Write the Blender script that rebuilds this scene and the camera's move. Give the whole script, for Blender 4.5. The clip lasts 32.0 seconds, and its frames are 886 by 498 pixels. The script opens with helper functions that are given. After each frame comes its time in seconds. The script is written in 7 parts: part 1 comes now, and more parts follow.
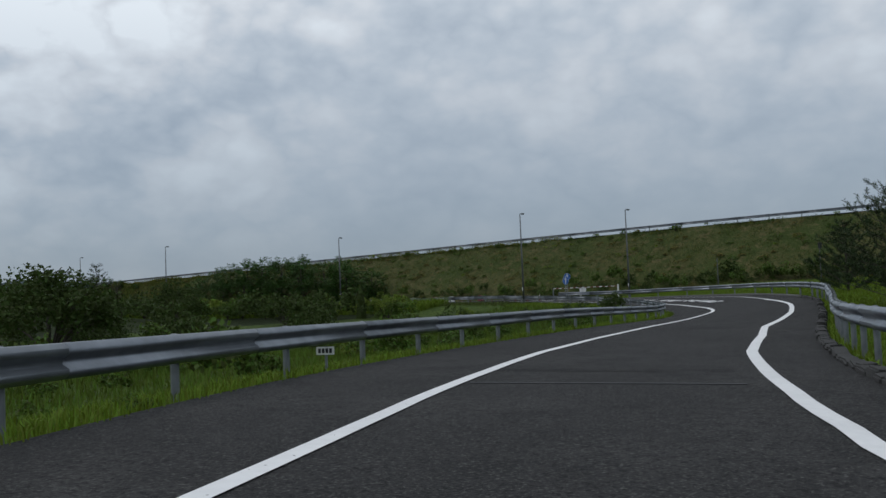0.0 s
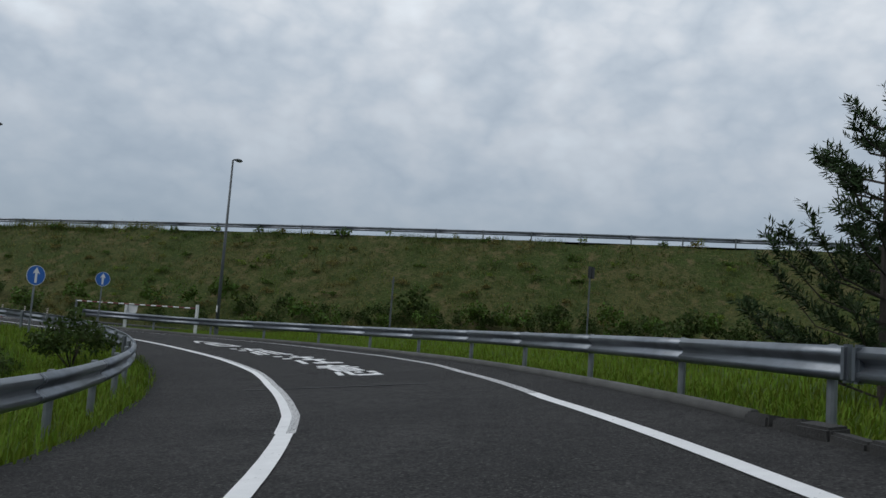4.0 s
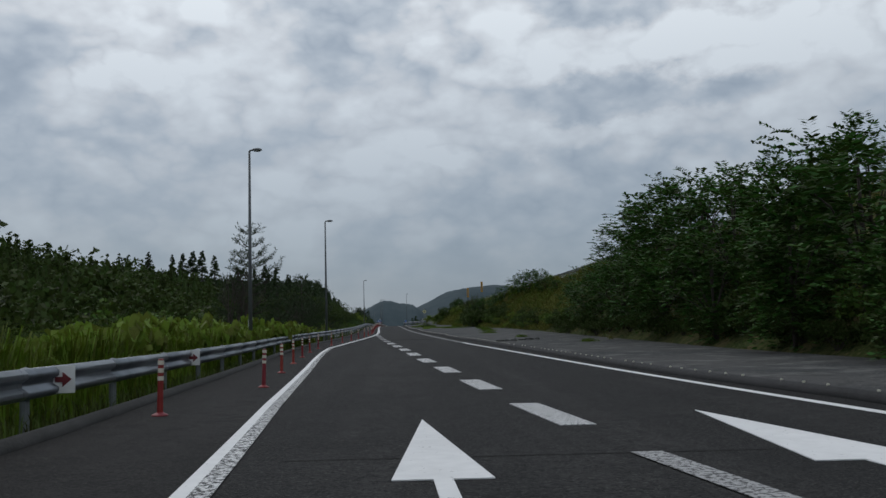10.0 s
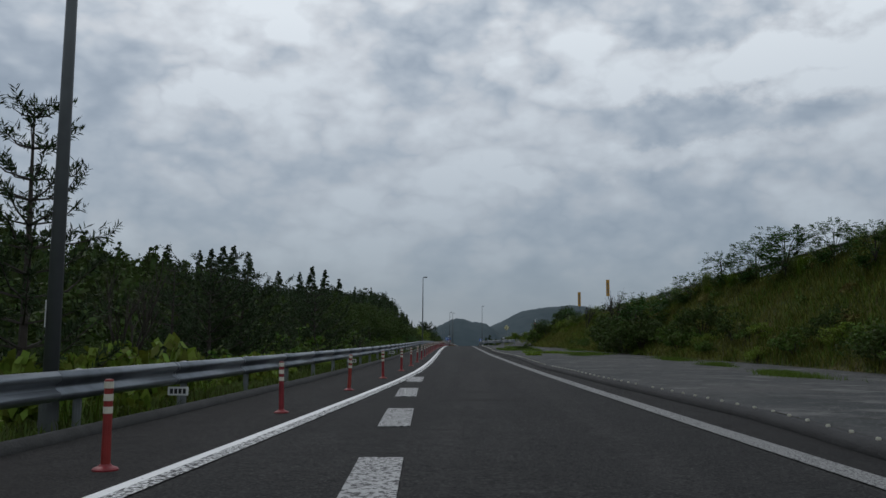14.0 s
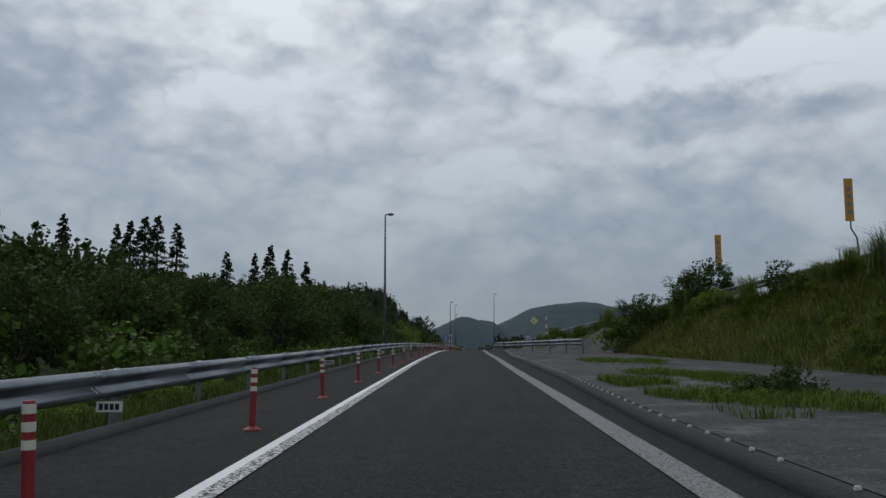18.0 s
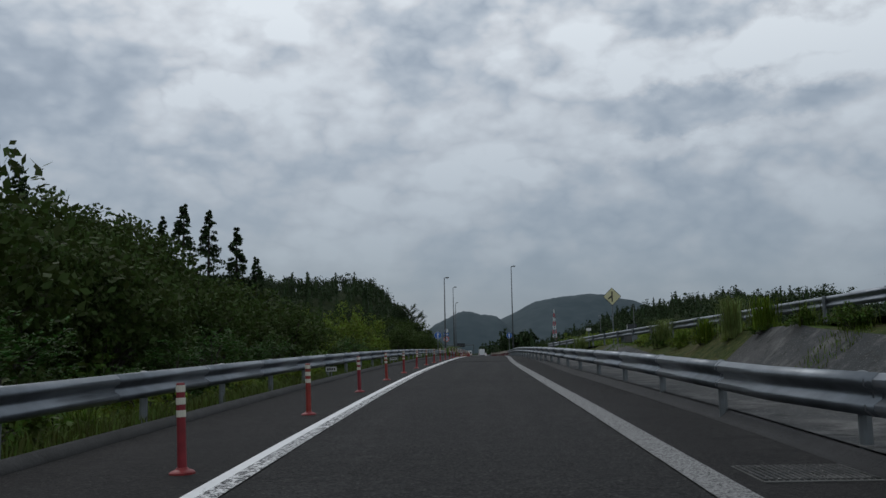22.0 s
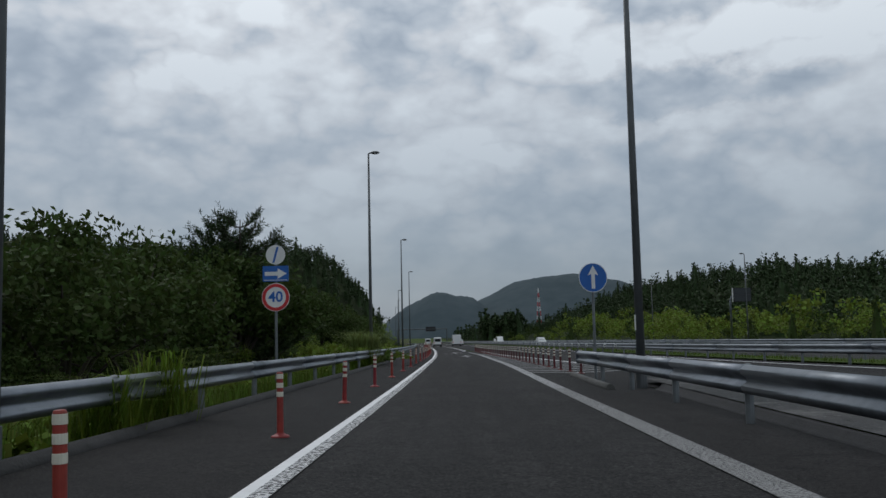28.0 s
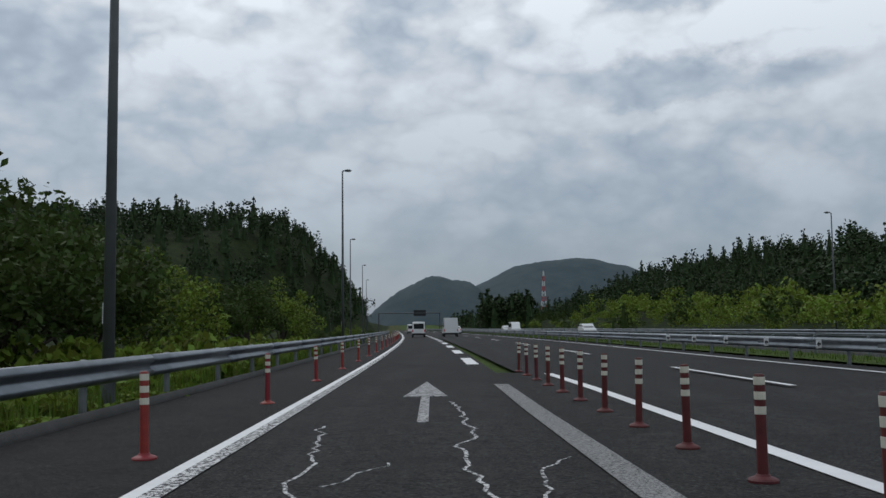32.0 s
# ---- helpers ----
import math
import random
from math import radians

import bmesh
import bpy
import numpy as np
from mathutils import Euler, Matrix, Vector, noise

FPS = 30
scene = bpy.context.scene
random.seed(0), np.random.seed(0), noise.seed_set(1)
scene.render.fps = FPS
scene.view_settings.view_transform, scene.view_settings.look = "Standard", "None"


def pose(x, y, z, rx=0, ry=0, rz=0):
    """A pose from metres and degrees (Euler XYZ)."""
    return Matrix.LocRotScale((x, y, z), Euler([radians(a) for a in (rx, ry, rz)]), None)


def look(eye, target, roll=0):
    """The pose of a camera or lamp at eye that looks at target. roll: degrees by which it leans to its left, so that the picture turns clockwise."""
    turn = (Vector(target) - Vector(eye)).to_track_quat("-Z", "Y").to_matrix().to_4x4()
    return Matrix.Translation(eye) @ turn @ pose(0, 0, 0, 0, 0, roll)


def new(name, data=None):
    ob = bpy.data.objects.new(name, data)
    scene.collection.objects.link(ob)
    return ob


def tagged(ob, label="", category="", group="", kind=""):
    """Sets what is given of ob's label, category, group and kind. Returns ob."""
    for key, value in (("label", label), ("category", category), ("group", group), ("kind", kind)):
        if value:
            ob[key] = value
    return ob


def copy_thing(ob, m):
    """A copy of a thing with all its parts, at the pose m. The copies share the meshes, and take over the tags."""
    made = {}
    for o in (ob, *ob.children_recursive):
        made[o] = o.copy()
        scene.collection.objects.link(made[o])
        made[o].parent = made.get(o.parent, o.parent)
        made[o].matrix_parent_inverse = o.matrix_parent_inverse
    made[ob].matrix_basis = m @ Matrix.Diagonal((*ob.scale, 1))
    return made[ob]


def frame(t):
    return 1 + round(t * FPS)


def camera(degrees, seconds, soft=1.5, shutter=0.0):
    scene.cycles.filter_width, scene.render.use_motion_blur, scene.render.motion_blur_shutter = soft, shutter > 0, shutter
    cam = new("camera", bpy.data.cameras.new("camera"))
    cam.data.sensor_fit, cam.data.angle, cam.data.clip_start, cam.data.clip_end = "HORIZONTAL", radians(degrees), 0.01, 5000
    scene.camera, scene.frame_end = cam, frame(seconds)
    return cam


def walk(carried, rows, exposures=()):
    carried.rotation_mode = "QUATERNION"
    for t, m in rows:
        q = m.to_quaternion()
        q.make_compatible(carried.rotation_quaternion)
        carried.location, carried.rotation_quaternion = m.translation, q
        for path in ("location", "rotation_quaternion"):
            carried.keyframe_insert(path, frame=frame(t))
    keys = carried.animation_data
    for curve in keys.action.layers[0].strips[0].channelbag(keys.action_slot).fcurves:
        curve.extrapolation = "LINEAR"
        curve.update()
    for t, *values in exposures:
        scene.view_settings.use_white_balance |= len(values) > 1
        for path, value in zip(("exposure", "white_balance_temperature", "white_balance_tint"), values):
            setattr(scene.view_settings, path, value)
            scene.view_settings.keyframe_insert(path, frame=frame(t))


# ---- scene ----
# Drive along an expressway ramp that bends right, then left, and joins the main road under an overcast sky.
cam = camera(52.86, 32.0)
PATH = [
    (0, (-82.138, -63.301, 1.381), (-80.6117, -62.0137, 1.4887), -2.38),
    (0.5, (-76.949, -59.872, 1.342), (-75.2825, -58.7712, 1.4493), -1.78),
    (1, (-71.399, -57.071, 1.298), (-69.6358, -56.1375, 1.4445), -1.23),
    (1.5, (-65.643, -54.694, 1.235), (-63.8214, -53.8882, 1.4153), -0.98),
    (2, (-59.793, -52.541, 1.165), (-57.9374, -51.8202, 1.3567), -1.06),
    (2.5, (-53.968, -50.455, 1.123), (-52.0926, -49.7883, 1.3223), -0.75),
    (3, (-48.137, -48.565, 1.109), (-46.2499, -47.9354, 1.3139), 0.46),
    (3.5, (-42.336, -46.691, 1.113), (-40.4525, -46.0501, 1.3193), 2.25),
    (4, (-36.599, -44.650, 1.127), (-34.7406, -43.9401, 1.3290), 4.25),
    (4.5, (-30.968, -42.289, 1.142), (-29.1550, -41.4665, 1.3334), 5.91),
    (5, (-25.587, -39.285, 1.150), (-23.8309, -38.3445, 1.3230), 6.28),
    (5.5, (-20.356, -35.823, 1.172), (-18.6840, -34.7379, 1.3338), 6.04),
    (6, (-15.469, -31.820, 1.214), (-13.9124, -30.5737, 1.3718), 5.20),
    (6.5, (-11.058, -27.361, 1.299), (-9.6603, -25.9390, 1.4515), 3.95),
    (7, (-7.306, -22.459, 1.399), (-6.1120, -20.8612, 1.5502), 2.54),
    (7.5, (-4.383, -17.079, 1.439), (-3.4176, -15.3340, 1.5971), 1.07),
    (8, (-2.391, -11.363, 1.533), (-1.6561, -9.5095, 1.6936), 0.21),
    (8.5, (-1.008, -5.663, 1.642), (-0.4891, -3.7378, 1.7981), -0.86),
    (9, (-0.012, 0.020, 1.708), (0.3220, 1.9865, 1.8497), -1.87),
    (9.5, (0.604, 5.800, 1.701), (0.7949, 7.7844, 1.8548), -2.16),
    (10, (0.529, 12.318, 1.753), (0.6240, 14.3069, 1.9366), -1.52),
    (10.5, (0.442, 19.210, 1.783), (0.4673, 21.2005, 1.9787), -1.08),
    (11, (0.334, 26.346, 1.815), (0.3141, 28.3358, 2.0181), -0.56),
    (11.5, (0.199, 33.603, 1.850), (0.1511, 35.5916, 2.0554), -0.10),
    (12, (0.068, 40.989, 1.903), (0.0071, 42.9768, 2.1130), 0.12),
    (12.5, (-0.027, 48.517, 2.000), (-0.0945, 50.5045, 2.2151), 0.16),
    (13, (-0.078, 56.158, 2.091), (-0.1506, 58.1444, 2.3132), -0.00),
    (13.5, (-0.081, 63.953, 2.195), (-0.1519, 65.9388, 2.4227), 0.11),
    (14, (-0.072, 71.855, 2.300), (-0.1422, 73.8407, 2.5285), 0.41),
    (14.5, (-0.062, 79.809, 2.415), (-0.1288, 81.7940, 2.6467), 0.68),
    (15, (-0.058, 87.737, 2.541), (-0.1230, 89.7222, 2.7729), 0.82),
    (15.5, (-0.071, 95.644, 2.644), (-0.1358, 97.6291, 2.8742), 0.71),
    (16, (-0.111, 103.533, 2.746), (-0.1782, 105.5186, 2.9750), 0.46),
    (16.5, (-0.190, 111.409, 2.854), (-0.2603, 113.3945, 3.0819), 0.22),
    (17, (-0.317, 119.275, 2.963), (-0.3918, 121.2608, 3.1922), 0.11),
    (17.5, (-0.505, 127.059, 3.103), (-0.5831, 129.0446, 3.3320), -0.02),
    (18, (-0.730, 134.857, 3.229), (-0.8119, 136.8424, 3.4560), -0.18),
    (18.5, (-0.973, 142.749, 3.343), (-1.0581, 144.7348, 3.5688), -0.37),
    (19, (-1.210, 150.667, 3.476), (-1.2964, 152.6527, 3.6994), -0.59),
    (19.5, (-1.427, 158.604, 3.584), (-1.5140, 160.5900, 3.8052), -0.69),
    (20, (-1.612, 166.542, 3.734), (-1.7002, 168.5282, 3.9528), -0.82),
    (20.5, (-1.755, 174.491, 3.841), (-1.8447, 176.4763, 4.0630), -0.73),
    (21, (-1.863, 182.457, 3.966), (-1.9517, 184.4429, 4.1874), -0.81),
    (21.5, (-1.941, 190.424, 4.078), (-2.0281, 192.4098, 4.2987), -1.04),
    (22, (-2.005, 198.429, 4.180), (-2.0879, 200.4158, 4.3984), -1.13),
    (22.5, (-2.068, 206.505, 4.275), (-2.1476, 208.4920, 4.4918), -1.21),
    (23, (-2.129, 214.553, 4.335), (-2.2030, 216.5405, 4.5493), -1.24),
    (23.5, (-2.186, 222.468, 4.385), (-2.2558, 224.4556, 4.5969), -1.25),
    (24, (-2.235, 230.531, 4.426), (-2.3007, 232.5196, 4.6329), -1.32),
    (24.5, (-2.241, 238.716, 4.445), (-2.3019, 240.7046, 4.6488), -1.29),
    (25, (-2.225, 246.994, 4.456), (-2.2803, 248.9837, 4.6548), -1.30),
    (25.5, (-2.210, 255.369, 4.443), (-2.2609, 257.3588, 4.6391), -1.32),
    (26, (-2.197, 263.823, 4.433), (-2.2432, 265.8129, 4.6262), -1.26),
    (26.5, (-2.176, 272.367, 4.406), (-2.2183, 274.3578, 4.5974), -1.11),
    (27, (-2.138, 281.015, 4.379), (-2.1769, 283.0053, 4.5679), -1.00),
    (27.5, (-2.075, 289.776, 4.317), (-2.1089, 291.7669, 4.5029), -1.07),
    (28, (-1.976, 298.663, 4.225), (-2.0045, 300.6543, 4.4067), -1.27),
    (28.5, (-1.831, 307.683, 4.130), (-1.8549, 309.6751, 4.3101), -1.30),
    (29, (-1.671, 316.791, 4.039), (-1.6918, 318.7831, 4.2140), -1.19),
    (29.5, (-1.521, 325.936, 3.925), (-1.5402, 327.9285, 4.0940), -1.18),
    (30, (-1.424, 335.134, 3.829), (-1.4456, 337.1272, 3.9985), -1.42),
    (30.5, (-1.421, 344.519, 3.676), (-1.4437, 346.5119, 3.8416), -1.47),
    (31, (-1.489, 354.146, 3.519), (-1.5105, 356.1396, 3.6822), -1.21),
    (31.5, (-1.621, 364.038, 3.389), (-1.6399, 366.0316, 3.5438), -0.77),
    (32, (-1.793, 373.899, 3.264), (-1.8153, 375.8933, 3.4172), -0.66),
]
walk(cam, [(t, look(eye, target, roll)) for t, eye, target, roll in PATH],
     [(0, 0.03), (2.5, 0.08), (5, 0.04), (8, -0.04), (10, -0.16), (14, -0.2), (25, -0.19), (29, -0.12), (31, -0.04), (32, 0)])

# ---- light ----
world = bpy.data.worlds.new("overcast_sky")
scene.world = world
world.use_nodes = True
wn, wl = world.node_tree.nodes, world.node_tree.links
CLOUD_SEED = 4.0
SUN_EL, SUN_AZ = radians(48), radians(-35)
bgn = wn["Background"]
sky = wn.new("ShaderNodeTexSky")
sky.sky_type, sky.sun_disc, sky.sun_elevation, sky.sun_rotation = "NISHITA", False, SUN_EL, SUN_AZ
tco = wn.new("ShaderNodeTexCoord")
sep = wn.new("ShaderNodeSeparateXYZ")
wl.new(tco.outputs["Generated"], sep.inputs[0])


def wmath(op, a, b):
    n = wn.new("ShaderNodeMath")
    n.operation = op
    for k, v in enumerate((a, b)):
        if hasattr(v, "links"):
            wl.new(v, n.inputs[k])
        else:
            n.inputs[k].default_value = v
    return n.outputs[0]


def wnoise(vec, scale, detail, rough, dist=0.0):
    n = wn.new("ShaderNodeTexNoise")
    n.inputs["Scale"].default_value, n.inputs["Detail"].default_value = scale, detail
    n.inputs["Roughness"].default_value, n.inputs["Distortion"].default_value = rough, dist
    wl.new(vec, n.inputs["Vector"])
    return n.outputs["Fac"]


zup = wmath("ADD", wmath("MAXIMUM", sep.outputs[2], 0.0), 0.34)
flat = wn.new("ShaderNodeCombineXYZ")
wl.new(wmath("DIVIDE", sep.outputs[0], zup), flat.inputs[0])
wl.new(wmath("DIVIDE", sep.outputs[1], zup), flat.inputs[1])
flat.inputs[2].default_value = CLOUD_SEED
billow = wn.new("ShaderNodeCombineXYZ")
wl.new(sep.outputs[0], billow.inputs[0])
wl.new(sep.outputs[1], billow.inputs[1])
wl.new(wmath("MULTIPLY", sep.outputs[2], 1.6), billow.inputs[2])
cloud = wmath("ADD", wmath("ADD", wmath("MULTIPLY", wnoise(flat.outputs[0], 0.8, 5, 0.5, 0.0), 0.20), wmath("MULTIPLY", wnoise(billow.outputs[0], 3.8, 4, 0.5), 0.42)), wmath("MULTIPLY", wnoise(billow.outputs[0], 12.0, 8, 0.58), 0.20))
for size, share in ((6.5, 0.54), (14.0, 0.36)):
    puff = wmath("ABSOLUTE", wmath("SUBTRACT", wnoise(billow.outputs[0], size, 3, 0.5), 0.5), 0.0)
    cloud = wmath("ADD", cloud, wmath("MULTIPLY", wmath("SUBTRACT", puff, -0.083), share))
# ragged brighter gaps and thicker, darker banks of the cloud cover ahead: azimuth, elevation, half width, half height (degrees), amount
warp_x = wmath("MULTIPLY", wmath("SUBTRACT", wnoise(billow.outputs[0], 7.0, 6, 0.6), 0.5), 0.20)
warp_z = wmath("MULTIPLY", wmath("SUBTRACT", wnoise(billow.outputs[0], 8.5, 6, 0.6), 0.5), 0.13)
ragged = wn.new("ShaderNodeCombineXYZ")
wl.new(wmath("ADD", sep.outputs[0], warp_x), ragged.inputs[0])
wl.new(sep.outputs[1], ragged.inputs[1])
wl.new(wmath("ADD", sep.outputs[2], warp_z), ragged.inputs[2])
for az, el, hw, hh, amount in ((17.0, 17.6, 10.5, 2.6, 0.11), (-7.6, 17.0, 5.0, 3.6, 0.02), (3.5, 11.2, 4.0, 1.3, 0.05), (13.2, 12.2, 7.0, 1.1, 0.05), (-17.0, 15.5, 2.4, 1.5, 0.04), (6.0, 19.0, 5.5, 3.4, 0.055),
                               (16.0, 14.6, 10.0, 2.0, -0.05), (20.0, 23.5, 9.0, 2.6, -0.05), (-18.0, 20.0, 7.0, 4.0, -0.03), (-13.0, 11.5, 7.0, 3.0, -0.03)):
    a_, e_ = radians(az), radians(el)
    off = wn.new("ShaderNodeVectorMath")
    off.operation = "SUBTRACT"
    wl.new(ragged.outputs[0], off.inputs[0])
    off.inputs[1].default_value = (math.sin(a_) * math.cos(e_), math.cos(a_) * math.cos(e_), math.sin(e_))
    sc = wn.new("ShaderNodeVectorMath")
    sc.operation = "MULTIPLY"
    wl.new(off.outputs[0], sc.inputs[0])
    sc.inputs[1].default_value = (1 / math.sin(radians(hw)), 1.2, 1 / math.sin(radians(hh)))
    ln_ = wn.new("ShaderNodeVectorMath")
    ln_.operation = "LENGTH"
    wl.new(sc.outputs[0], ln_.inputs[0])
    gapr = wn.new("ShaderNodeMapRange")
    gapr.interpolation_type = "SMOOTHSTEP"
    gapr.inputs[1].default_value, gapr.inputs[2].default_value, gapr.inputs[3].default_value, gapr.inputs[4].default_value = 0.35, 1.15, amount, 0.0
    wl.new(ln_.outputs["Value"], gapr.inputs[0])
    cloud = wmath("ADD", cloud, gapr.outputs[0])
calm = wn.new("ShaderNodeMapRange")
calm.interpolation_type = "SMOOTHSTEP"
calm.inputs[1].default_value, calm.inputs[2].default_value, calm.inputs[3].default_value, calm.inputs[4].default_value = 0.35, 0.75, 1.0, 0.5
wl.new(sep.outputs[0], calm.inputs[0])
cloud = wmath("ADD", wmath("MULTIPLY", wmath("SUBTRACT", cloud, 0.535), calm.outputs[0]), 0.535)
cramp = wn.new("ShaderNodeValToRGB")
wl.new(cloud, cramp.inputs[0])
els = cramp.color_ramp.elements
els[0].position, els[0].color = 0.40, (0.285, 0.345, 0.418, 1)
els[1].position, els[1].color = 0.64, (0.83, 0.89, 0.94, 1)
for q, c in ((0.47, (0.382, 0.445, 0.52, 1)), (0.53, (0.53, 0.59, 0.655, 1)), (0.57, (0.66, 0.70, 0.745, 1))):
    els.new(q).color = c
haze = wn.new("ShaderNodeMix")
haze.data_type = "RGBA"
low = wn.new("ShaderNodeMapRange")
low.inputs[1].default_value, low.inputs[2].default_value, low.inputs[3].default_value, low.inputs[4].default_value = 0.05, 0.36, 0.90, 0.0
wl.new(sep.outputs[2], low.inputs[0])
wl.new(low.outputs[0], haze.inputs["Factor"])
wl.new(cramp.outputs[0], haze.inputs["A"])
haze.inputs["B"].default_value = (0.215, 0.27, 0.34, 1)
addsky = wn.new("ShaderNodeMix")
addsky.data_type, addsky.blend_type = "RGBA", "ADD"
addsky.inputs["Factor"].default_value = 0.012
wl.new(haze.outputs["Result"], addsky.inputs["A"])
wl.new(sky.outputs[0], addsky.inputs["B"])
wl.new(addsky.outputs["Result"], bgn.inputs[0])
bgn.inputs[1].default_value = 0.95
sun = new("sun", bpy.data.lights.new("sun", "SUN"))
sun.data.energy, sun.data.angle, sun.data.color = 0.6, radians(25), (1.0, 0.98, 0.96)
sun.matrix_world = look((0, 0, 0), (-math.sin(SUN_AZ) * math.cos(SUN_EL), -math.cos(SUN_AZ) * math.cos(SUN_EL), -math.sin(SUN_EL)))
scene.view_settings.exposure = 0.0


# ---- materials ----
def material(name, color, rough=0.8, metal=0.0, var=0.0, scale=3.0, bump=0.0, bscale=40.0, color2=None, rand=0.0, island=False, spec=0.4, thin=False):
    """A surface with colour variation at two scales, optional relief and a spread from piece to piece."""
    m = bpy.data.materials.new(name)
    m.use_nodes = True
    n, l = m.node_tree.nodes, m.node_tree.links
    b = n["Principled BSDF"]
    b.inputs["Roughness"].default_value, b.inputs["Metallic"].default_value = rough, metal
    b.inputs["Specular IOR Level"].default_value = spec
    c1 = (*color, 1)
    c2 = (*(color2 or [v * (1 - var) for v in color]), 1)
    geo = n.new("ShaderNodeTexCoord")
    out = None
    if var or color2:
        big, fine = n.new("ShaderNodeTexNoise"), n.new("ShaderNodeTexNoise")
        big.inputs["Scale"].default_value, big.inputs["Detail"].default_value = scale * 0.13, 4
        fine.inputs["Scale"].default_value, fine.inputs["Detail"].default_value = scale, 6
        for q in (big, fine):
            l.new(geo.outputs["Object"], q.inputs["Vector"])
        add = n.new("ShaderNodeMath")
        add.operation = "ADD"
        l.new(big.outputs["Fac"], add.inputs[0])
        l.new(fine.outputs["Fac"], add.inputs[1])
        mr = n.new("ShaderNodeMapRange")
        mr.inputs[1].default_value, mr.inputs[2].default_value = 0.72, 1.28
        l.new(add.outputs[0], mr.inputs[0])
        mix = n.new("ShaderNodeMix")
        mix.data_type = "RGBA"
        l.new(mr.outputs[0], mix.inputs["Factor"])
        mix.inputs["A"].default_value, mix.inputs["B"].default_value = c1, c2
        out = mix.outputs["Result"]
    if rand:
        hs = n.new("ShaderNodeHueSaturation")
        if out:
            l.new(out, hs.inputs["Color"])
        else:
            hs.inputs["Color"].default_value = c1
        info = n.new("ShaderNodeNewGeometry" if island else "ShaderNodeObjectInfo")
        src = info.outputs["Random Per Island"] if island else info.outputs["Random"]
        r2 = n.new("ShaderNodeMapRange")
        r2.inputs[3].default_value, r2.inputs[4].default_value = 1 - rand, 1 + rand
        l.new(src, r2.inputs[0])
        l.new(r2.outputs[0], hs.inputs["Value"])
        r3 = n.new("ShaderNodeMapRange")
        r3.inputs[3].default_value, r3.inputs[4].default_value = 0.5 - rand * 0.06, 0.5 + rand * 0.06
        l.new(src, r3.inputs[0])
        l.new(r3.outputs[0], hs.inputs["Hue"])
        out = hs.outputs[0]
    if out:
        l.new(out, b.inputs["Base Color"])
    else:
        b.inputs["Base Color"].default_value = c1
    if thin:
        b.inputs["Transmission Weight"].default_value = 0.0
        tr = n.new("ShaderNodeBsdfTranslucent")
        if out:
            l.new(out, tr.inputs[0])
        else:
            tr.inputs[0].default_value = c1
        ms = n.new("ShaderNodeMixShader")
        ms.inputs[0].default_value = 0.25
        l.new(b.outputs[0], ms.inputs[1])
        l.new(tr.outputs[0], ms.inputs[2])
        l.new(ms.outputs[0], n["Material Output"].inputs[0])
    if bump:
        bn, bp = n.new("ShaderNodeTexNoise"), n.new("ShaderNodeBump")
        bn.inputs["Scale"].default_value, bn.inputs["Detail"].default_value = bscale, 5
        bp.inputs["Strength"].default_value, bp.inputs["Distance"].default_value = bump, 0.02
        l.new(geo.outputs["Object"], bn.inputs["Vector"])
        l.new(bn.outputs["Fac"], bp.inputs["Height"])
        l.new(bp.outputs[0], b.inputs["Normal"])
    return m


def worn_paint(name, color, under, amount, scale):
    """Road paint that has flaked off in spots down to the asphalt."""
    m = material(name, color, 0.75, var=0.12, scale=6, bump=0.3, bscale=90)
    n, l = m.node_tree.nodes, m.node_tree.links
    geo, tex, mr = n.new("ShaderNodeTexCoord"), n.new("ShaderNodeTexNoise"), n.new("ShaderNodeMapRange")
    tex.inputs["Scale"].default_value, tex.inputs["Detail"].default_value, tex.inputs["Roughness"].default_value = scale, 8, 0.7
    mr.inputs[1].default_value, mr.inputs[2].default_value = amount - 0.02, amount + 0.02
    l.new(geo.outputs["Object"], tex.inputs["Vector"])
    l.new(tex.outputs["Fac"], mr.inputs[0])
    mix = n.new("ShaderNodeMix")
    mix.data_type = "RGBA"
    b = n["Principled BSDF"]
    src = b.inputs["Base Color"].links[0].from_socket
    l.new(mr.outputs[0], mix.inputs["Factor"])
    mix.inputs["A"].default_value = (*under, 1)
    l.new(src, mix.inputs["B"])
    l.new(mix.outputs["Result"], b.inputs["Base Color"])
    return m


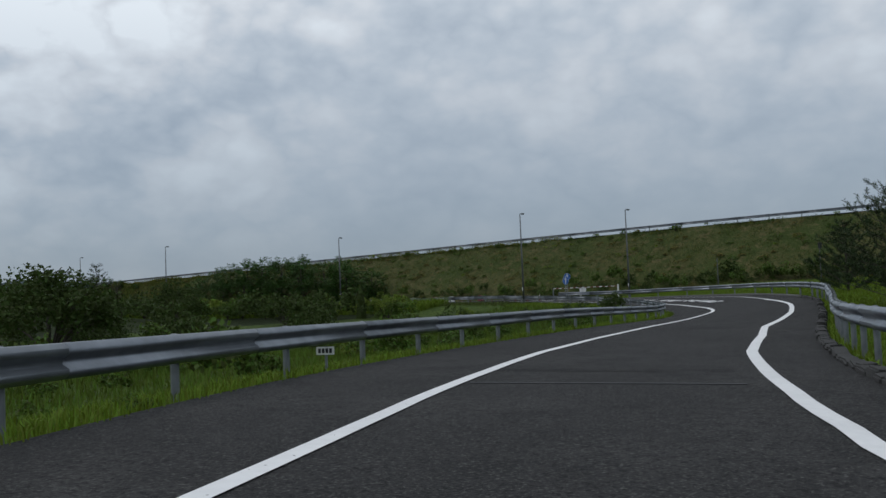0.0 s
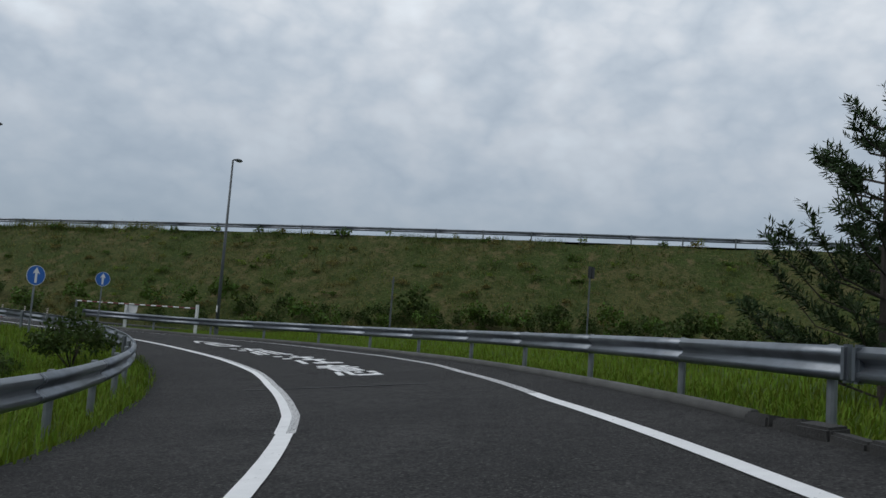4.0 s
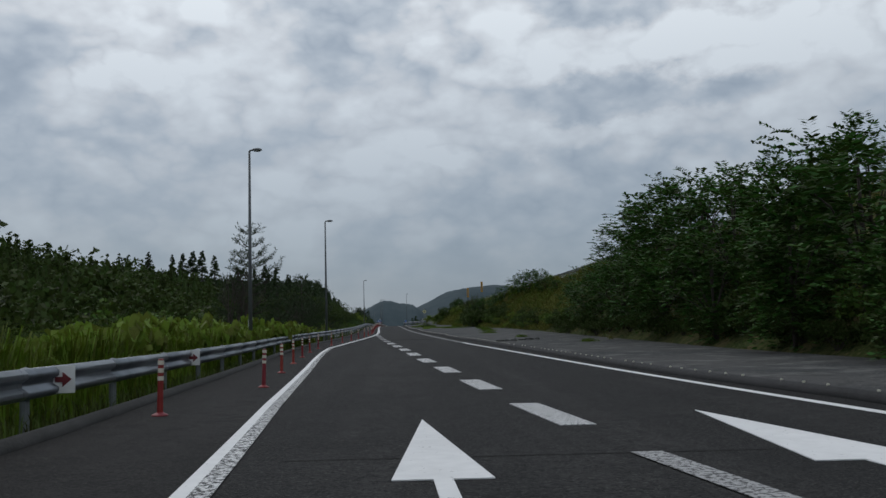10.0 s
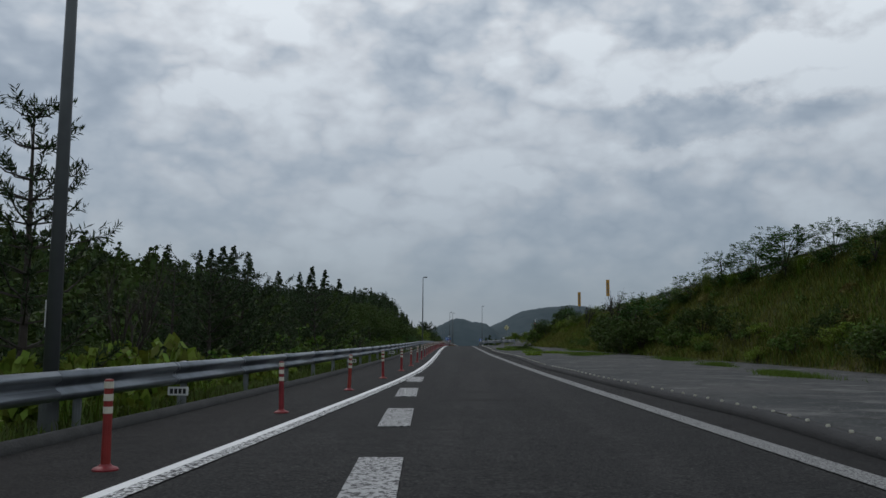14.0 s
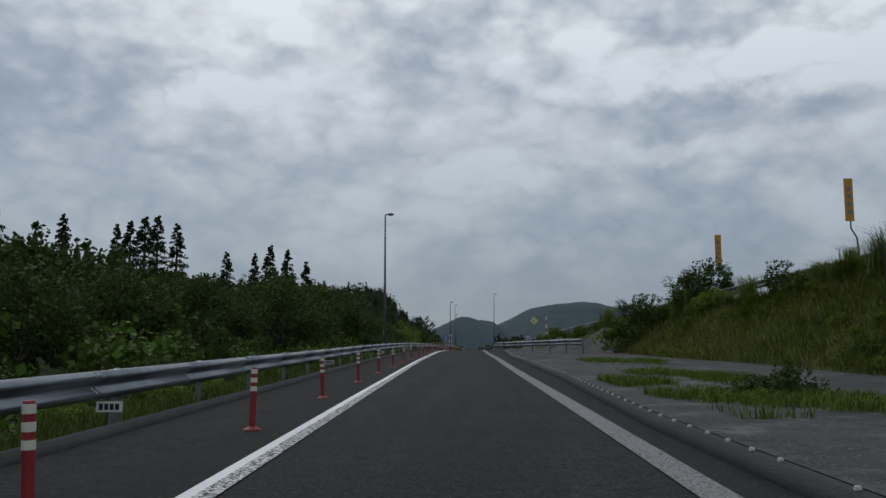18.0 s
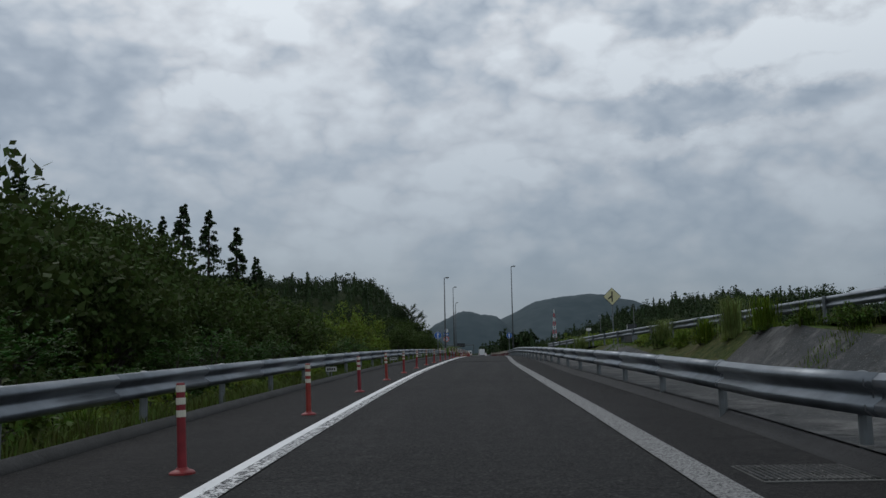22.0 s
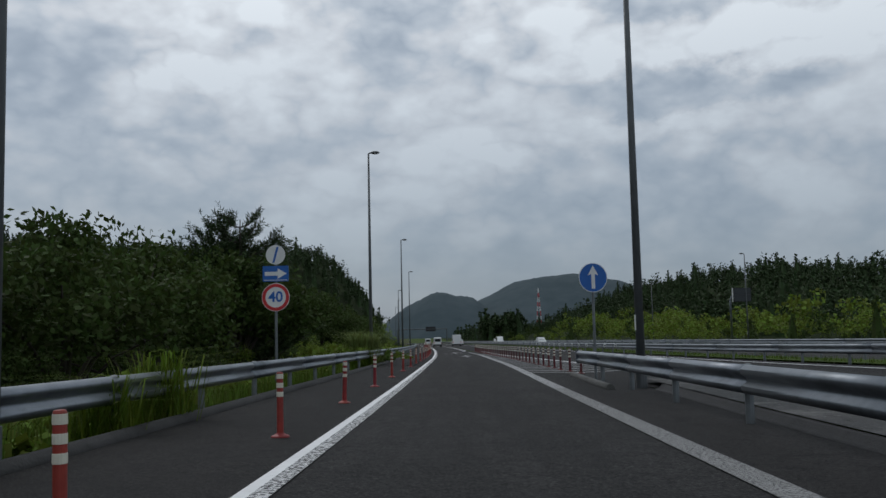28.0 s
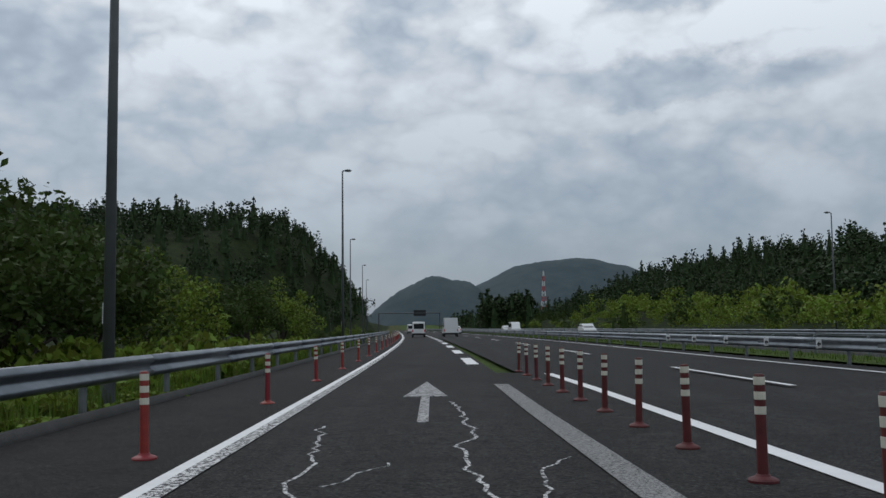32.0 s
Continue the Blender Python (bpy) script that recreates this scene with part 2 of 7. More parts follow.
def layered(name, base, tones, rough=0.88, bump=1.0, bscale=42, spec=0.2, dist=0.02):
    """A rough surface mixed from tones: (colour, noise scale, threshold, softness)."""
    m = bpy.data.materials.new(name)
    m.use_nodes = True
    n, l = m.node_tree.nodes, m.node_tree.links
    b = n["Principled BSDF"]
    b.inputs["Roughness"].default_value, b.inputs["Specular IOR Level"].default_value = rough, spec
    geo = n.new("ShaderNodeTexCoord")
    out = None
    for col, sc, th, soft, *stretch in tones:
        tex, mr, mix = n.new("ShaderNodeTexNoise"), n.new("ShaderNodeMapRange"), n.new("ShaderNodeMix")
        mix.data_type = "RGBA"
        tex.inputs["Scale"].default_value, tex.inputs["Detail"].default_value, tex.inputs["Roughness"].default_value = sc, 5, 0.6
        mr.inputs[1].default_value, mr.inputs[2].default_value = th - soft, th + soft
        if stretch:
            mp = n.new("ShaderNodeMapping")
            mp.inputs["Scale"].default_value = (1, stretch[0], 1)
            l.new(geo.outputs["Object"], mp.inputs["Vector"])
            l.new(mp.outputs[0], tex.inputs["Vector"])
        else:
            l.new(geo.outputs["Object"], tex.inputs["Vector"])
        l.new(tex.outputs["Fac"], mr.inputs[0])
        l.new(mr.outputs[0], mix.inputs["Factor"])
        if out:
            l.new(out, mix.inputs["A"])
        else:
            mix.inputs["A"].default_value = (*base, 1)
        mix.inputs["B"].default_value = (*col, 1)
        out = mix.outputs["Result"]
    l.new(out, b.inputs["Base Color"])
    bn, bp = n.new("ShaderNodeTexNoise"), n.new("ShaderNodeBump")
    bn.inputs["Scale"].default_value, bn.inputs["Detail"].default_value = bscale, 6
    bp.inputs["Strength"].default_value, bp.inputs["Distance"].default_value = bump, dist
    l.new(geo.outputs["Object"], bn.inputs["Vector"])
    l.new(bn.outputs["Fac"], bp.inputs["Height"])
    l.new(bp.outputs[0], b.inputs["Normal"])
    return m


M_ASPHALT = layered("asphalt", (0.025, 0.0243, 0.0242), [((0.041, 0.040, 0.039), 0.30, 0.54, 0.10), ((0.015, 0.015, 0.015), 0.9, 0.60, 0.06), ((0.016, 0.016, 0.016), 5.0, 0.56, 0.10), ((0.095, 0.092, 0.088), 34.0, 0.60, 0.06), ((0.006, 0.006, 0.006), 22.0, 0.57, 0.06), ((0.13, 0.126, 0.12), 75.0, 0.66, 0.04)])
M_ASPHALT_B = layered("asphalt_newer", (0.0152, 0.0149, 0.0149), [((0.029, 0.028, 0.0275), 1.1, 0.53, 0.08, 0.03), ((0.009, 0.009, 0.009), 0.45, 0.58, 0.08), ((0.029, 0.028, 0.027), 0.9, 0.62, 0.06), ((0.008, 0.008, 0.008), 5.0, 0.56, 0.10), ((0.070, 0.068, 0.065), 34.0, 0.60, 0.06), ((0.003, 0.003, 0.003), 22.0, 0.57, 0.06), ((0.11, 0.107, 0.102), 75.0, 0.66, 0.04)])
M_SHOULDER = layered("asphalt_shoulder", (0.0125, 0.0115, 0.0112), [((0.020, 0.0185, 0.018), 0.5, 0.55, 0.08, 0.2), ((0.007, 0.0066, 0.0065), 2.4, 0.57, 0.08), ((0.055, 0.052, 0.049), 34.0, 0.61, 0.06), ((0.003, 0.003, 0.003), 22.0, 0.57, 0.06), ((0.10, 0.096, 0.09), 70.0, 0.67, 0.04)])
M_ASPHALT2 = layered("asphalt_patched", (0.016, 0.0157, 0.0157), [((0.026, 0.025, 0.025), 0.5, 0.5, 0.1), ((0.009, 0.009, 0.009), 6.0, 0.56, 0.08), ((0.062, 0.060, 0.058), 40.0, 0.61, 0.06)])
M_PAINT = worn_paint("road_paint", (0.78, 0.78, 0.78), (0.05, 0.05, 0.052), 0.34, 14)
M_PAINT_OLD = worn_paint("road_paint_old", (0.40, 0.40, 0.40), (0.045, 0.045, 0.046), 0.48, 18)
M_PAINT_SPECKLED = worn_paint("road_paint_speckled", (0.56, 0.56, 0.56), (0.03, 0.03, 0.032), 0.455, 34)
M_PAINT_WORN = worn_paint("road_paint_worn", (0.25, 0.25, 0.245), (0.035, 0.035, 0.036), 0.475, 38)
M_PAINT_FLAKED = worn_paint("road_paint_flaked", (0.66, 0.66, 0.66), (0.02, 0.02, 0.022), 0.50, 22)
M_KERB = material("kerb_concrete", (0.050, 0.049, 0.048), 0.9, var=0.5, scale=3, bump=0.8, bscale=30, color2=(0.026, 0.026, 0.024))
M_KERB_LIGHT = material("kerb_pale_concrete", (0.12, 0.12, 0.115), 0.9, var=0.4, scale=2, bump=0.5, bscale=20)
M_KERB_DARK = material("kerb_asphalt", (0.035, 0.035, 0.036), 0.85, var=0.4, scale=4, bump=0.9, bscale=40)
M_SLAB = layered("weathered_concrete", (0.074, 0.073, 0.072), [((0.045, 0.048, 0.049), 0.22, 0.5, 0.1), ((0.130, 0.128, 0.124), 0.9, 0.59, 0.08), ((0.036, 0.037, 0.035), 3.0, 0.60, 0.06), ((0.21, 0.207, 0.20), 22.0, 0.64, 0.05)], 0.93, 0.9, 14, 0.15)
M_STEEL = material("galvanised_steel", (0.225, 0.248, 0.275), 0.40, 0.85, var=0.4, scale=3, bump=0.15, bscale=20, rand=0.12)
M_STEEL_DK = material("weathered_steel", (0.20, 0.22, 0.23), 0.55, 0.6, var=0.3, scale=6)
M_POLE = material("lamp_pole_paint", (0.11, 0.12, 0.125), 0.5, 0.3, var=0.25, scale=4)
M_ORANGE = material("red_polyurethane", (0.27, 0.026, 0.026), 0.5, var=0.4, scale=9, rand=0.15)
# Darker copy of the post red: dirt and backlight dimming both put into it.
M_MAROON = material("dirty_backlit_red_polyurethane", (0.115, 0.018, 0.019), 0.6, var=0.5, scale=9, rand=0.15)
M_REFLECT = material("reflective_band", (0.62, 0.60, 0.50), 0.4, var=0.15, scale=20)
M_BLUE = material("sign_blue", (0.02, 0.12, 0.42), 0.35, var=0.12, scale=6)
M_WHITE = material("white_paint", (0.72, 0.73, 0.72), 0.45, var=0.15, scale=5)
M_RED = material("sign_red", (0.50, 0.03, 0.035), 0.4, var=0.12, scale=5)
M_YELLOW = material("sign_yellow", (0.50, 0.26, 0.025), 0.5, var=0.2, scale=5)
M_CREAM = material("warning_sign_face", (0.66, 0.62, 0.36), 0.45, var=0.12, scale=5)
M_BLACK = material("black_plastic", (0.018, 0.018, 0.02), 0.5, var=0.2, scale=5)
M_BARR_R = material("barrier_red", (0.17, 0.022, 0.028), 0.55, var=0.35, scale=4, bump=0.2)
M_BARR_W = material("barrier_white", (0.55, 0.56, 0.55), 0.6, var=0.25, scale=4, bump=0.2)
M_GROUND = layered("grassy_earth", (0.050, 0.082, 0.015), [((0.032, 0.056, 0.012), 0.3, 0.5, 0.1), ((0.085, 0.120, 0.022), 2.5, 0.56, 0.07), ((0.020, 0.030, 0.008), 6.0, 0.60, 0.06)], 0.95, 1.0, 8.0, 0.1, 0.08)
M_EMBANK = layered("dry_turf", (0.070, 0.070, 0.026), [((0.038, 0.058, 0.014), 0.16, 0.50, 0.08), ((0.105, 0.088, 0.042), 0.7, 0.58, 0.06), ((0.030, 0.046, 0.012), 1.6, 0.54, 0.07), ((0.110, 0.105, 0.040), 7.0, 0.60, 0.06), ((0.018, 0.026, 0.008), 5.0, 0.60, 0.05)], 0.95, 1.0, 4.0, 0.1, 0.12)
M_GLASS = material("dark_glass", (0.015, 0.018, 0.02), 0.08, 0.0, spec=0.6)
M_CAR = material("white_car_paint", (0.70, 0.71, 0.71), 0.25, spec=0.6)
M_TYRE = material("tyre_rubber", (0.015, 0.015, 0.016), 0.85)
M_GRASS = material("grass_blade", (0.085, 0.132, 0.018), 0.75, rand=0.4, island=True, thin=True, spec=0.15)
M_GRASS_DRY = material("dry_weed", (0.150, 0.130, 0.045), 0.85, rand=0.5, island=True, thin=True, spec=0.1)
M_WEED = material("olive_weed", (0.072, 0.096, 0.022), 0.8, rand=0.5, island=True, thin=True, spec=0.15)
M_WEED_GOLD = material("golden_weed", (0.135, 0.140, 0.030), 0.8, rand=0.5, island=True, thin=True, spec=0.12)
M_LOCUST = material("locust_leaf", (0.044, 0.092, 0.016), 0.6, rand=0.6, island=True, thin=True, spec=0.2)
M_LEAF = material("broad_leaf", (0.070, 0.112, 0.018), 0.65, rand=0.55, island=True, thin=True, spec=0.2)
M_LEAF_DK = material("dark_leaf", (0.044, 0.068, 0.016), 0.7, rand=0.36, island=True, thin=True, spec=0.15)
M_LAWN = material("lush_grass", (0.120, 0.180, 0.018), 0.75, rand=0.35, island=True, thin=True, spec=0.15)
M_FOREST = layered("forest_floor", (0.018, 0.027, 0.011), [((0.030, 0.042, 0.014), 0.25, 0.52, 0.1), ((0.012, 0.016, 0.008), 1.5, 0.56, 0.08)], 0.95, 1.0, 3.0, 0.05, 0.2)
M_LEAF_LT = material("light_leaf", (0.138, 0.188, 0.026), 0.65, rand=0.45, island=True, thin=True, spec=0.2)
M_PAMPAS = material("pampas_blade", (0.19, 0.24, 0.075), 0.7, rand=0.4, island=True, thin=True, spec=0.2)
M_NEEDLE = material("pine_needle", (0.030, 0.050, 0.018), 0.7, rand=0.3, island=True, spec=0.15)
M_BARK = material("bark", (0.060, 0.050, 0.042), 0.9, var=0.4, scale=6, bump=0.8, bscale=12)
# Forest green shifted to blue-grey: the haze of distance is painted into the colour.
M_FAR_HAZED = material("far_forest_hazed", (0.055, 0.076, 0.086), 0.95, var=0.35, scale=0.05, bump=1.0, bscale=0.09, color2=(0.078, 0.100, 0.110), spec=0.05)
M_LAMPGLASS = material("lamp_lens", (0.30, 0.31, 0.30), 0.3)


# ---- helpers of this scene ----
def link(name, me, mat=None, parent=None, label=""):
    ob = new(name, me)
    if mat and not me.materials:
        for q in mat if isinstance(mat, (list, tuple)) else (mat,):
            me.materials.append(q)
    if parent:
        ob.parent = parent
    if label:
        ob["label"] = label
    return ob


def part(name, bm, mat, parent=None, label="", smooth=False):
    me = bpy.data.meshes.new(name)
    bm.to_mesh(me)
    bm.free()
    if smooth:
        me.shade_smooth()
    return link(name, me, mat, parent, label)


def raw(name, verts, faces, mat, parent=None, label="", smooth=False):
    """A mesh from arrays; faces: an (n, 3) or (n, 4) array of indices."""
    me = bpy.data.meshes.new(name)
    verts, faces = np.asarray(verts, np.float32), np.asarray(faces, np.int32)
    k = faces.shape[1]
    me.vertices.add(len(verts))
    me.vertices.foreach_set("co", verts.ravel())
    me.loops.add(faces.size)
    me.loops.foreach_set("vertex_index", faces.ravel())
    me.polygons.add(len(faces))
    me.polygons.foreach_set("loop_start", np.arange(0, faces.size, k, dtype=np.int32))
    me.update(calc_edges=True)
    if smooth:
        me.shade_smooth()
    return link(name, me, mat, parent, label)


def thing(name, label, category, group="", kind="", at=None):
    ob = new(name)
    if at is not None:
        ob.matrix_basis = at
    return tagged(ob, label, category, group, kind)


def box(bm, x0, x1, y0, y1, z0, z1, bevel=0.0, m=None):
    made = bmesh.ops.create_cube(bm, size=1.0)["verts"]
    for v in made:
        v.co = Vector((x0 + (v.co.x + 0.5) * (x1 - x0), y0 + (v.co.y + 0.5) * (y1 - y0), z0 + (v.co.z + 0.5) * (z1 - z0)))
    if bevel:
        es = list({e for v in made for e in v.link_edges})
        made = [v for f in bmesh.ops.bevel(bm, geom=es, offset=bevel, segments=2, affect="EDGES")["faces"] for v in f.verts]
    if m is not None:
        bmesh.ops.transform(bm, matrix=m, verts=list(set(made)))
    return bm


def tube(bm, pts, radii, n=8, cap=True):
    """A round, tapering tube through points."""
    rings = []
    pts = [Vector(p) for p in pts]
    for i, p in enumerate(pts):
        d = (pts[min(i + 1, len(pts) - 1)] - pts[max(i - 1, 0)]).normalized()
        a = d.orthogonal().normalized()
        b = d.cross(a)
        rings.append([bm.verts.new(p + (a * math.cos(2 * math.pi * k / n) + b * math.sin(2 * math.pi * k / n)) * radii[i]) for k in range(n)])
    for r0, r1 in zip(rings, rings[1:]):
        for k in range(n):
            bm.faces.new((r0[k], r0[(k + 1) % n], r1[(k + 1) % n], r1[k]))
    if cap:
        bm.faces.new(rings[0][::-1])
        bm.faces.new(rings[-1])
    return bm


def lathe(bm, prof, n=14):
    rings = [[bm.verts.new((r * math.cos(2 * math.pi * k / n), r * math.sin(2 * math.pi * k / n), z)) for k in range(n)] for r, z in prof]
    for r0, r1 in zip(rings, rings[1:]):
        for k in range(n):
            bm.faces.new((r0[k], r0[(k + 1) % n], r1[(k + 1) % n], r1[k]))
    bm.faces.new(rings[-1])
    bm.faces.new(rings[0][::-1])
    return bm


def plate(bm, pts, z0, z1):
    """A flat piece of the given outline (x, y), with thickness."""
    lo, hi = [bm.verts.new((x, y, z0)) for x, y in pts], [bm.verts.new((x, y, z1)) for x, y in pts]
    bm.faces.new(hi)
    bm.faces.new(lo[::-1])
    for k in range(len(pts)):
        j = (k + 1) % len(pts)
        bm.faces.new((lo[k], lo[j], hi[j], hi[k]))
    return bm


class Line:
    """A road's axis through control points (x, y, z, bank in degrees), one sample a metre; lat is to the right of it."""

    def __init__(self, ctrl, zero):
        c = np.array(ctrl, float)
        p = np.vstack([2 * c[0] - c[1], c, 2 * c[-1] - c[-2]])
        out = []
        for i in range(1, len(p) - 2):
            p0, p1, p2, p3 = p[i - 1:i + 3]
            d = [max(np.hypot(*(b - a)[:2]), 1e-6) ** 0.5 for a, b in ((p0, p1), (p1, p2), (p2, p3))]
            t0, t1, t2, t3 = 0, d[0], d[0] + d[1], sum(d)
            for u in np.linspace(t1, t2, max(2, int(d[1] ** 2)), endpoint=False):
                a1 = ((t1 - u) * p0 + (u - t0) * p1) / (t1 - t0)
                a2 = ((t2 - u) * p1 + (u - t1) * p2) / (t2 - t1)
                a3 = ((t3 - u) * p2 + (u - t2) * p3) / (t3 - t2)
                b1 = ((t2 - u) * a1 + (u - t0) * a2) / (t2 - t0)
                b2 = ((t3 - u) * a2 + (u - t1) * a3) / (t3 - t1)
                out.append(((t2 - u) * b1 + (u - t1) * b2) / (t2 - t1))
        out = np.array(out)
        s = np.r_[0, np.cumsum(np.hypot(*np.diff(out[:, :2], axis=0).T))]
        near = np.argmin(np.hypot(out[:, 0] - zero[0], out[:, 1] - zero[1]))
        s -= s[near]
        self.s = np.arange(math.ceil(s[0]), s[-1], 1.0)
        self.q = np.stack([np.interp(self.s, s, out[:, k]) for k in range(4)], 1)
        t = np.gradient(self.q[:, :2], axis=0)
        t /= np.linalg.norm(t, axis=1)[:, None]
        self.n = np.stack([t[:, 1], -t[:, 0]], 1)

    def many(self, s, lat, dz=0.0):
        s, lat = np.broadcast_arrays(np.asarray(s, float), np.asarray(lat, float))
        x, y, z, b = [np.interp(s, self.s, self.q[:, k]) for k in range(4)]
        nx, ny = [np.interp(s, self.s, self.n[:, k]) for k in range(2)]
        h = np.hypot(nx, ny)
        return np.stack([x + nx / h * lat, y + ny / h * lat, z + np.clip(lat, -6, 6) * np.tan(np.radians(b)) + dz], -1)

    def at(self, s, lat, dz=0.0):
        return Vector(self.many(s, lat, dz).tolist())

    def frame_at(self, s, lat, dz=0.0, turn=0.0):
        """A pose that stands upright on the line, y ahead along it."""
        p, a, b = self.at(s, lat, dz), self.at(s - 0.5, lat), self.at(s + 0.5, lat)
        return pose(*p, 0, 0, math.degrees(math.atan2(-(b - a).x, (b - a).y)) + turn)

    def near(self, xy):
        """For points (n, 2): station, lateral offset and height of the line there."""
        c = np.arange(0, len(self.q), 12)
        i = c[((xy[:, None, :] - self.q[None, c, :2]) ** 2).sum(-1).argmin(1)]
        w = np.clip(i[:, None] + np.arange(-12, 13)[None], 0, len(self.q) - 1)
        i = np.take_along_axis(w, ((xy[:, None, :] - self.q[w, :2]) ** 2).sum(-1).argmin(1)[:, None], 1)[:, 0]
        lat = ((xy - self.q[i, :2]) * self.n[i]).sum(1)
        return self.s[i], lat, self.q[i, 2] + np.clip(lat, -6, 6) * np.tan(np.radians(self.q[i, 3]))


def along(table):
    """Lateral offset by station, smoothly through (station, offset) pairs."""
    a = np.array(table, float)
    return lambda s: np.interp(s, a[:, 0], a[:, 1])


RAMP = Line([
    (-136.43, -88.84, 0.43, -2.0),
    (-82.14, -63.30, 0.23, -2.1),
    (-72.53, -57.59, 0.16, -1.2),
    (-62.14, -53.39, 0.04, -0.9),
    (-51.63, -49.68, -0.04, -0.3),
    (-41.18, -46.30, -0.03, 2.4),
    (-33.20, -43.30, -0.01, 4.8),
    (-25.59, -39.29, 0.00, 5.7),
    (-18.35, -34.28, 0.04, 5.2),
    (-11.89, -28.29, 0.13, 3.8),
    (-6.65, -21.42, 0.26, 2.0),
    (-3.10, -13.66, 0.34, 0.5),
    (-0.78, -4.53, 0.51, -0.5),
    (0.50, 5.94, 0.57, -0.4),
    (0.44, 19.10, 0.62, -0.6),
    (0.20, 33.40, 0.69, -0.1),
    (-0.01, 48.20, 0.84, 0.3),
    (-0.07, 71.40, 1.14, 0.4),
    (-0.08, 95.00, 1.48, 0.4),
    (-0.32, 118.50, 1.81, 0.3),
    (-0.95, 142.00, 2.17, 0.3),
    (-1.58, 165.70, 2.54, 0.3),
    (-1.93, 189.40, 2.91, 0.2),
    (-2.12, 213.50, 3.18, 0.2),
    (-2.23, 237.70, 3.29, 0.1),
    (-2.20, 262.80, 3.28, 0.0),
    (-2.07, 288.60, 3.17, -0.0),
    (-1.70, 315.50, 2.88, -0.1),
    (-1.44, 343.00, 2.54, -0.1),
    (-1.73, 372.30, 2.12, -0.1),
    (-5.20, 472.67, 0.95, 0.0),
    (-36.00, 932.67, -4.45, 0.0),
], (-82.14, -63.30))
MAIN = Line([
    (126, -520, 13, 0), (80, -280, 12.5, 0), (55.6, -150, 11, 0), (40, -60, 10.1, 0), (32.1, -8, 9.4, 0), (23, 66, 7.78, 0), (16.2, 138.7, 6.38, 0), (10.5, 206, 5.05, 0), (6, 271.9, 3.8, 0), (2.9, 332.9, 2.62, 0), (0.7, 384.2, 1.96, 0), (-3.2, 474.3, 0.93, 0), (-34, 934.3, -4.45, 0),
], (32.1, -8))

# lateral offsets along the ramp
L_LINE = along([(-60, -2.4), (5, -2.35), (7.5, -2.13), (9.2, -2.02), (11.6, -1.98), (14, -2.02), (19, -2.25), (25, -2.2), (29, -2.08), (32, -2.02), (34.5, -1.93), (37, -1.8), (41, -1.66), (47, -1.58), (51, -1.45), (56, -1.05), (62, -0.78), (68, -0.8), (72, -0.69), (78, -0.76), (84, -0.96), (88, -1.05), (94, -1.06), (99, -1.15), (105, -1.12), (111, -1.22), (116.5, -1.35), (118.5, -1.19), (122, -1.12), (126, -1.25), (129, -1.42), (137, -1.85), (144, -2.15), (151, -2.46), (158, -2.81), (165, -3.15), (172, -3.37), (179, -3.11), (186, -2.82), (193, -2.53), (200, -2.27), (207, -2.04), (214, -1.92), (221, -1.93), (228, -1.96), (235, -1.97), (242, -1.95), (249, -1.91), (256, -1.91), (263, -1.9), (270, -1.88), (277, -1.89), (284, -1.92), (291, -1.96), (298, -1.96), (305, -2), (312, -2.05), (319, -2.1), (326, -2.12), (333, -2.12), (340, -2.11), (347, -2.06), (354, -2), (361, -1.96), (368, -1.93), (375, -1.9), (382, -1.86), (389, -1.8), (396, -1.73), (403, -1.69), (410, -1.69), (417, -1.74), (424, -1.8), (431, -1.86), (438, -1.95), (445, -2.03), (452, -2.1), (459, -2.12), (466, -2.15), (473, -2.15), (480, -2.15), (487, -2.11), (494, -2.1), (640, -2.3), (1140, -2.3)])
R_LINE = along([(-60, 2.0), (6.8, 2.03), (8, 2.15), (11.3, 2.25), (15, 2.15), (19, 1.99), (22, 2.04), (26, 2.16), (32, 2.1), (36.5, 2.44), (43, 2.72), (50, 2.8), (56, 2.92), (63, 3.2), (67.5, 3.65), (70, 3.87), (73, 4.28), (78, 4.58), (81, 4.52), (85, 4.6), (88, 4.62), (92, 4.4), (98, 3.8), (101, 3.7)])
RM_LINE = along([(104, 9.5), (110, 8), (113, 6.9), (118, 6), (124, 5.9), (131, 6.3), (139, 5.9), (147, 5.51), (155, 5.13), (163, 4.7), (171, 4.21), (179, 3.8), (187, 3.4), (195, 3), (203, 2.64), (211, 2.36), (219, 2.15), (227, 2), (235, 1.93), (243, 1.91), (251, 1.91), (259, 1.98), (267, 2.03), (275, 2.05), (283, 2.03), (291, 2.02), (299, 1.93), (307, 1.85), (315, 1.8), (323, 1.79), (331, 1.77), (339, 1.78), (347, 1.8), (355, 1.85), (363, 1.95), (371, 2.1), (379, 2.24), (387, 2.35), (395, 2.42), (403, 2.42), (411, 2.33), (419, 2.17), (427, 2.03), (435, 1.92), (443, 1.83), (451, 1.74), (459, 1.65), (467, 1.6), (475, 1.61), (486, 1.6), (497, 1.4), (510, 1.3), (640, 1.25), (1140, 1.25)])
L_EDGE = along([(-60, -4.7), (20, -4.8), (35, -4.4), (46, -4.2), (60, -3.3), (80, -3.1), (96, -2.9), (112, -3), (120, -3.4), (127, -3.75), (134, -3.85), (140, -4.1), (155, -4.6), (165, -5), (178, -5.2), (192, -4.65), (205, -4.4), (239, -4.3), (252, -4.2), (270, -4.15), (288, -4.3), (322, -4.3), (368, -4.3), (438, -4.4), (460, -4.5), (1140, -4.5)])
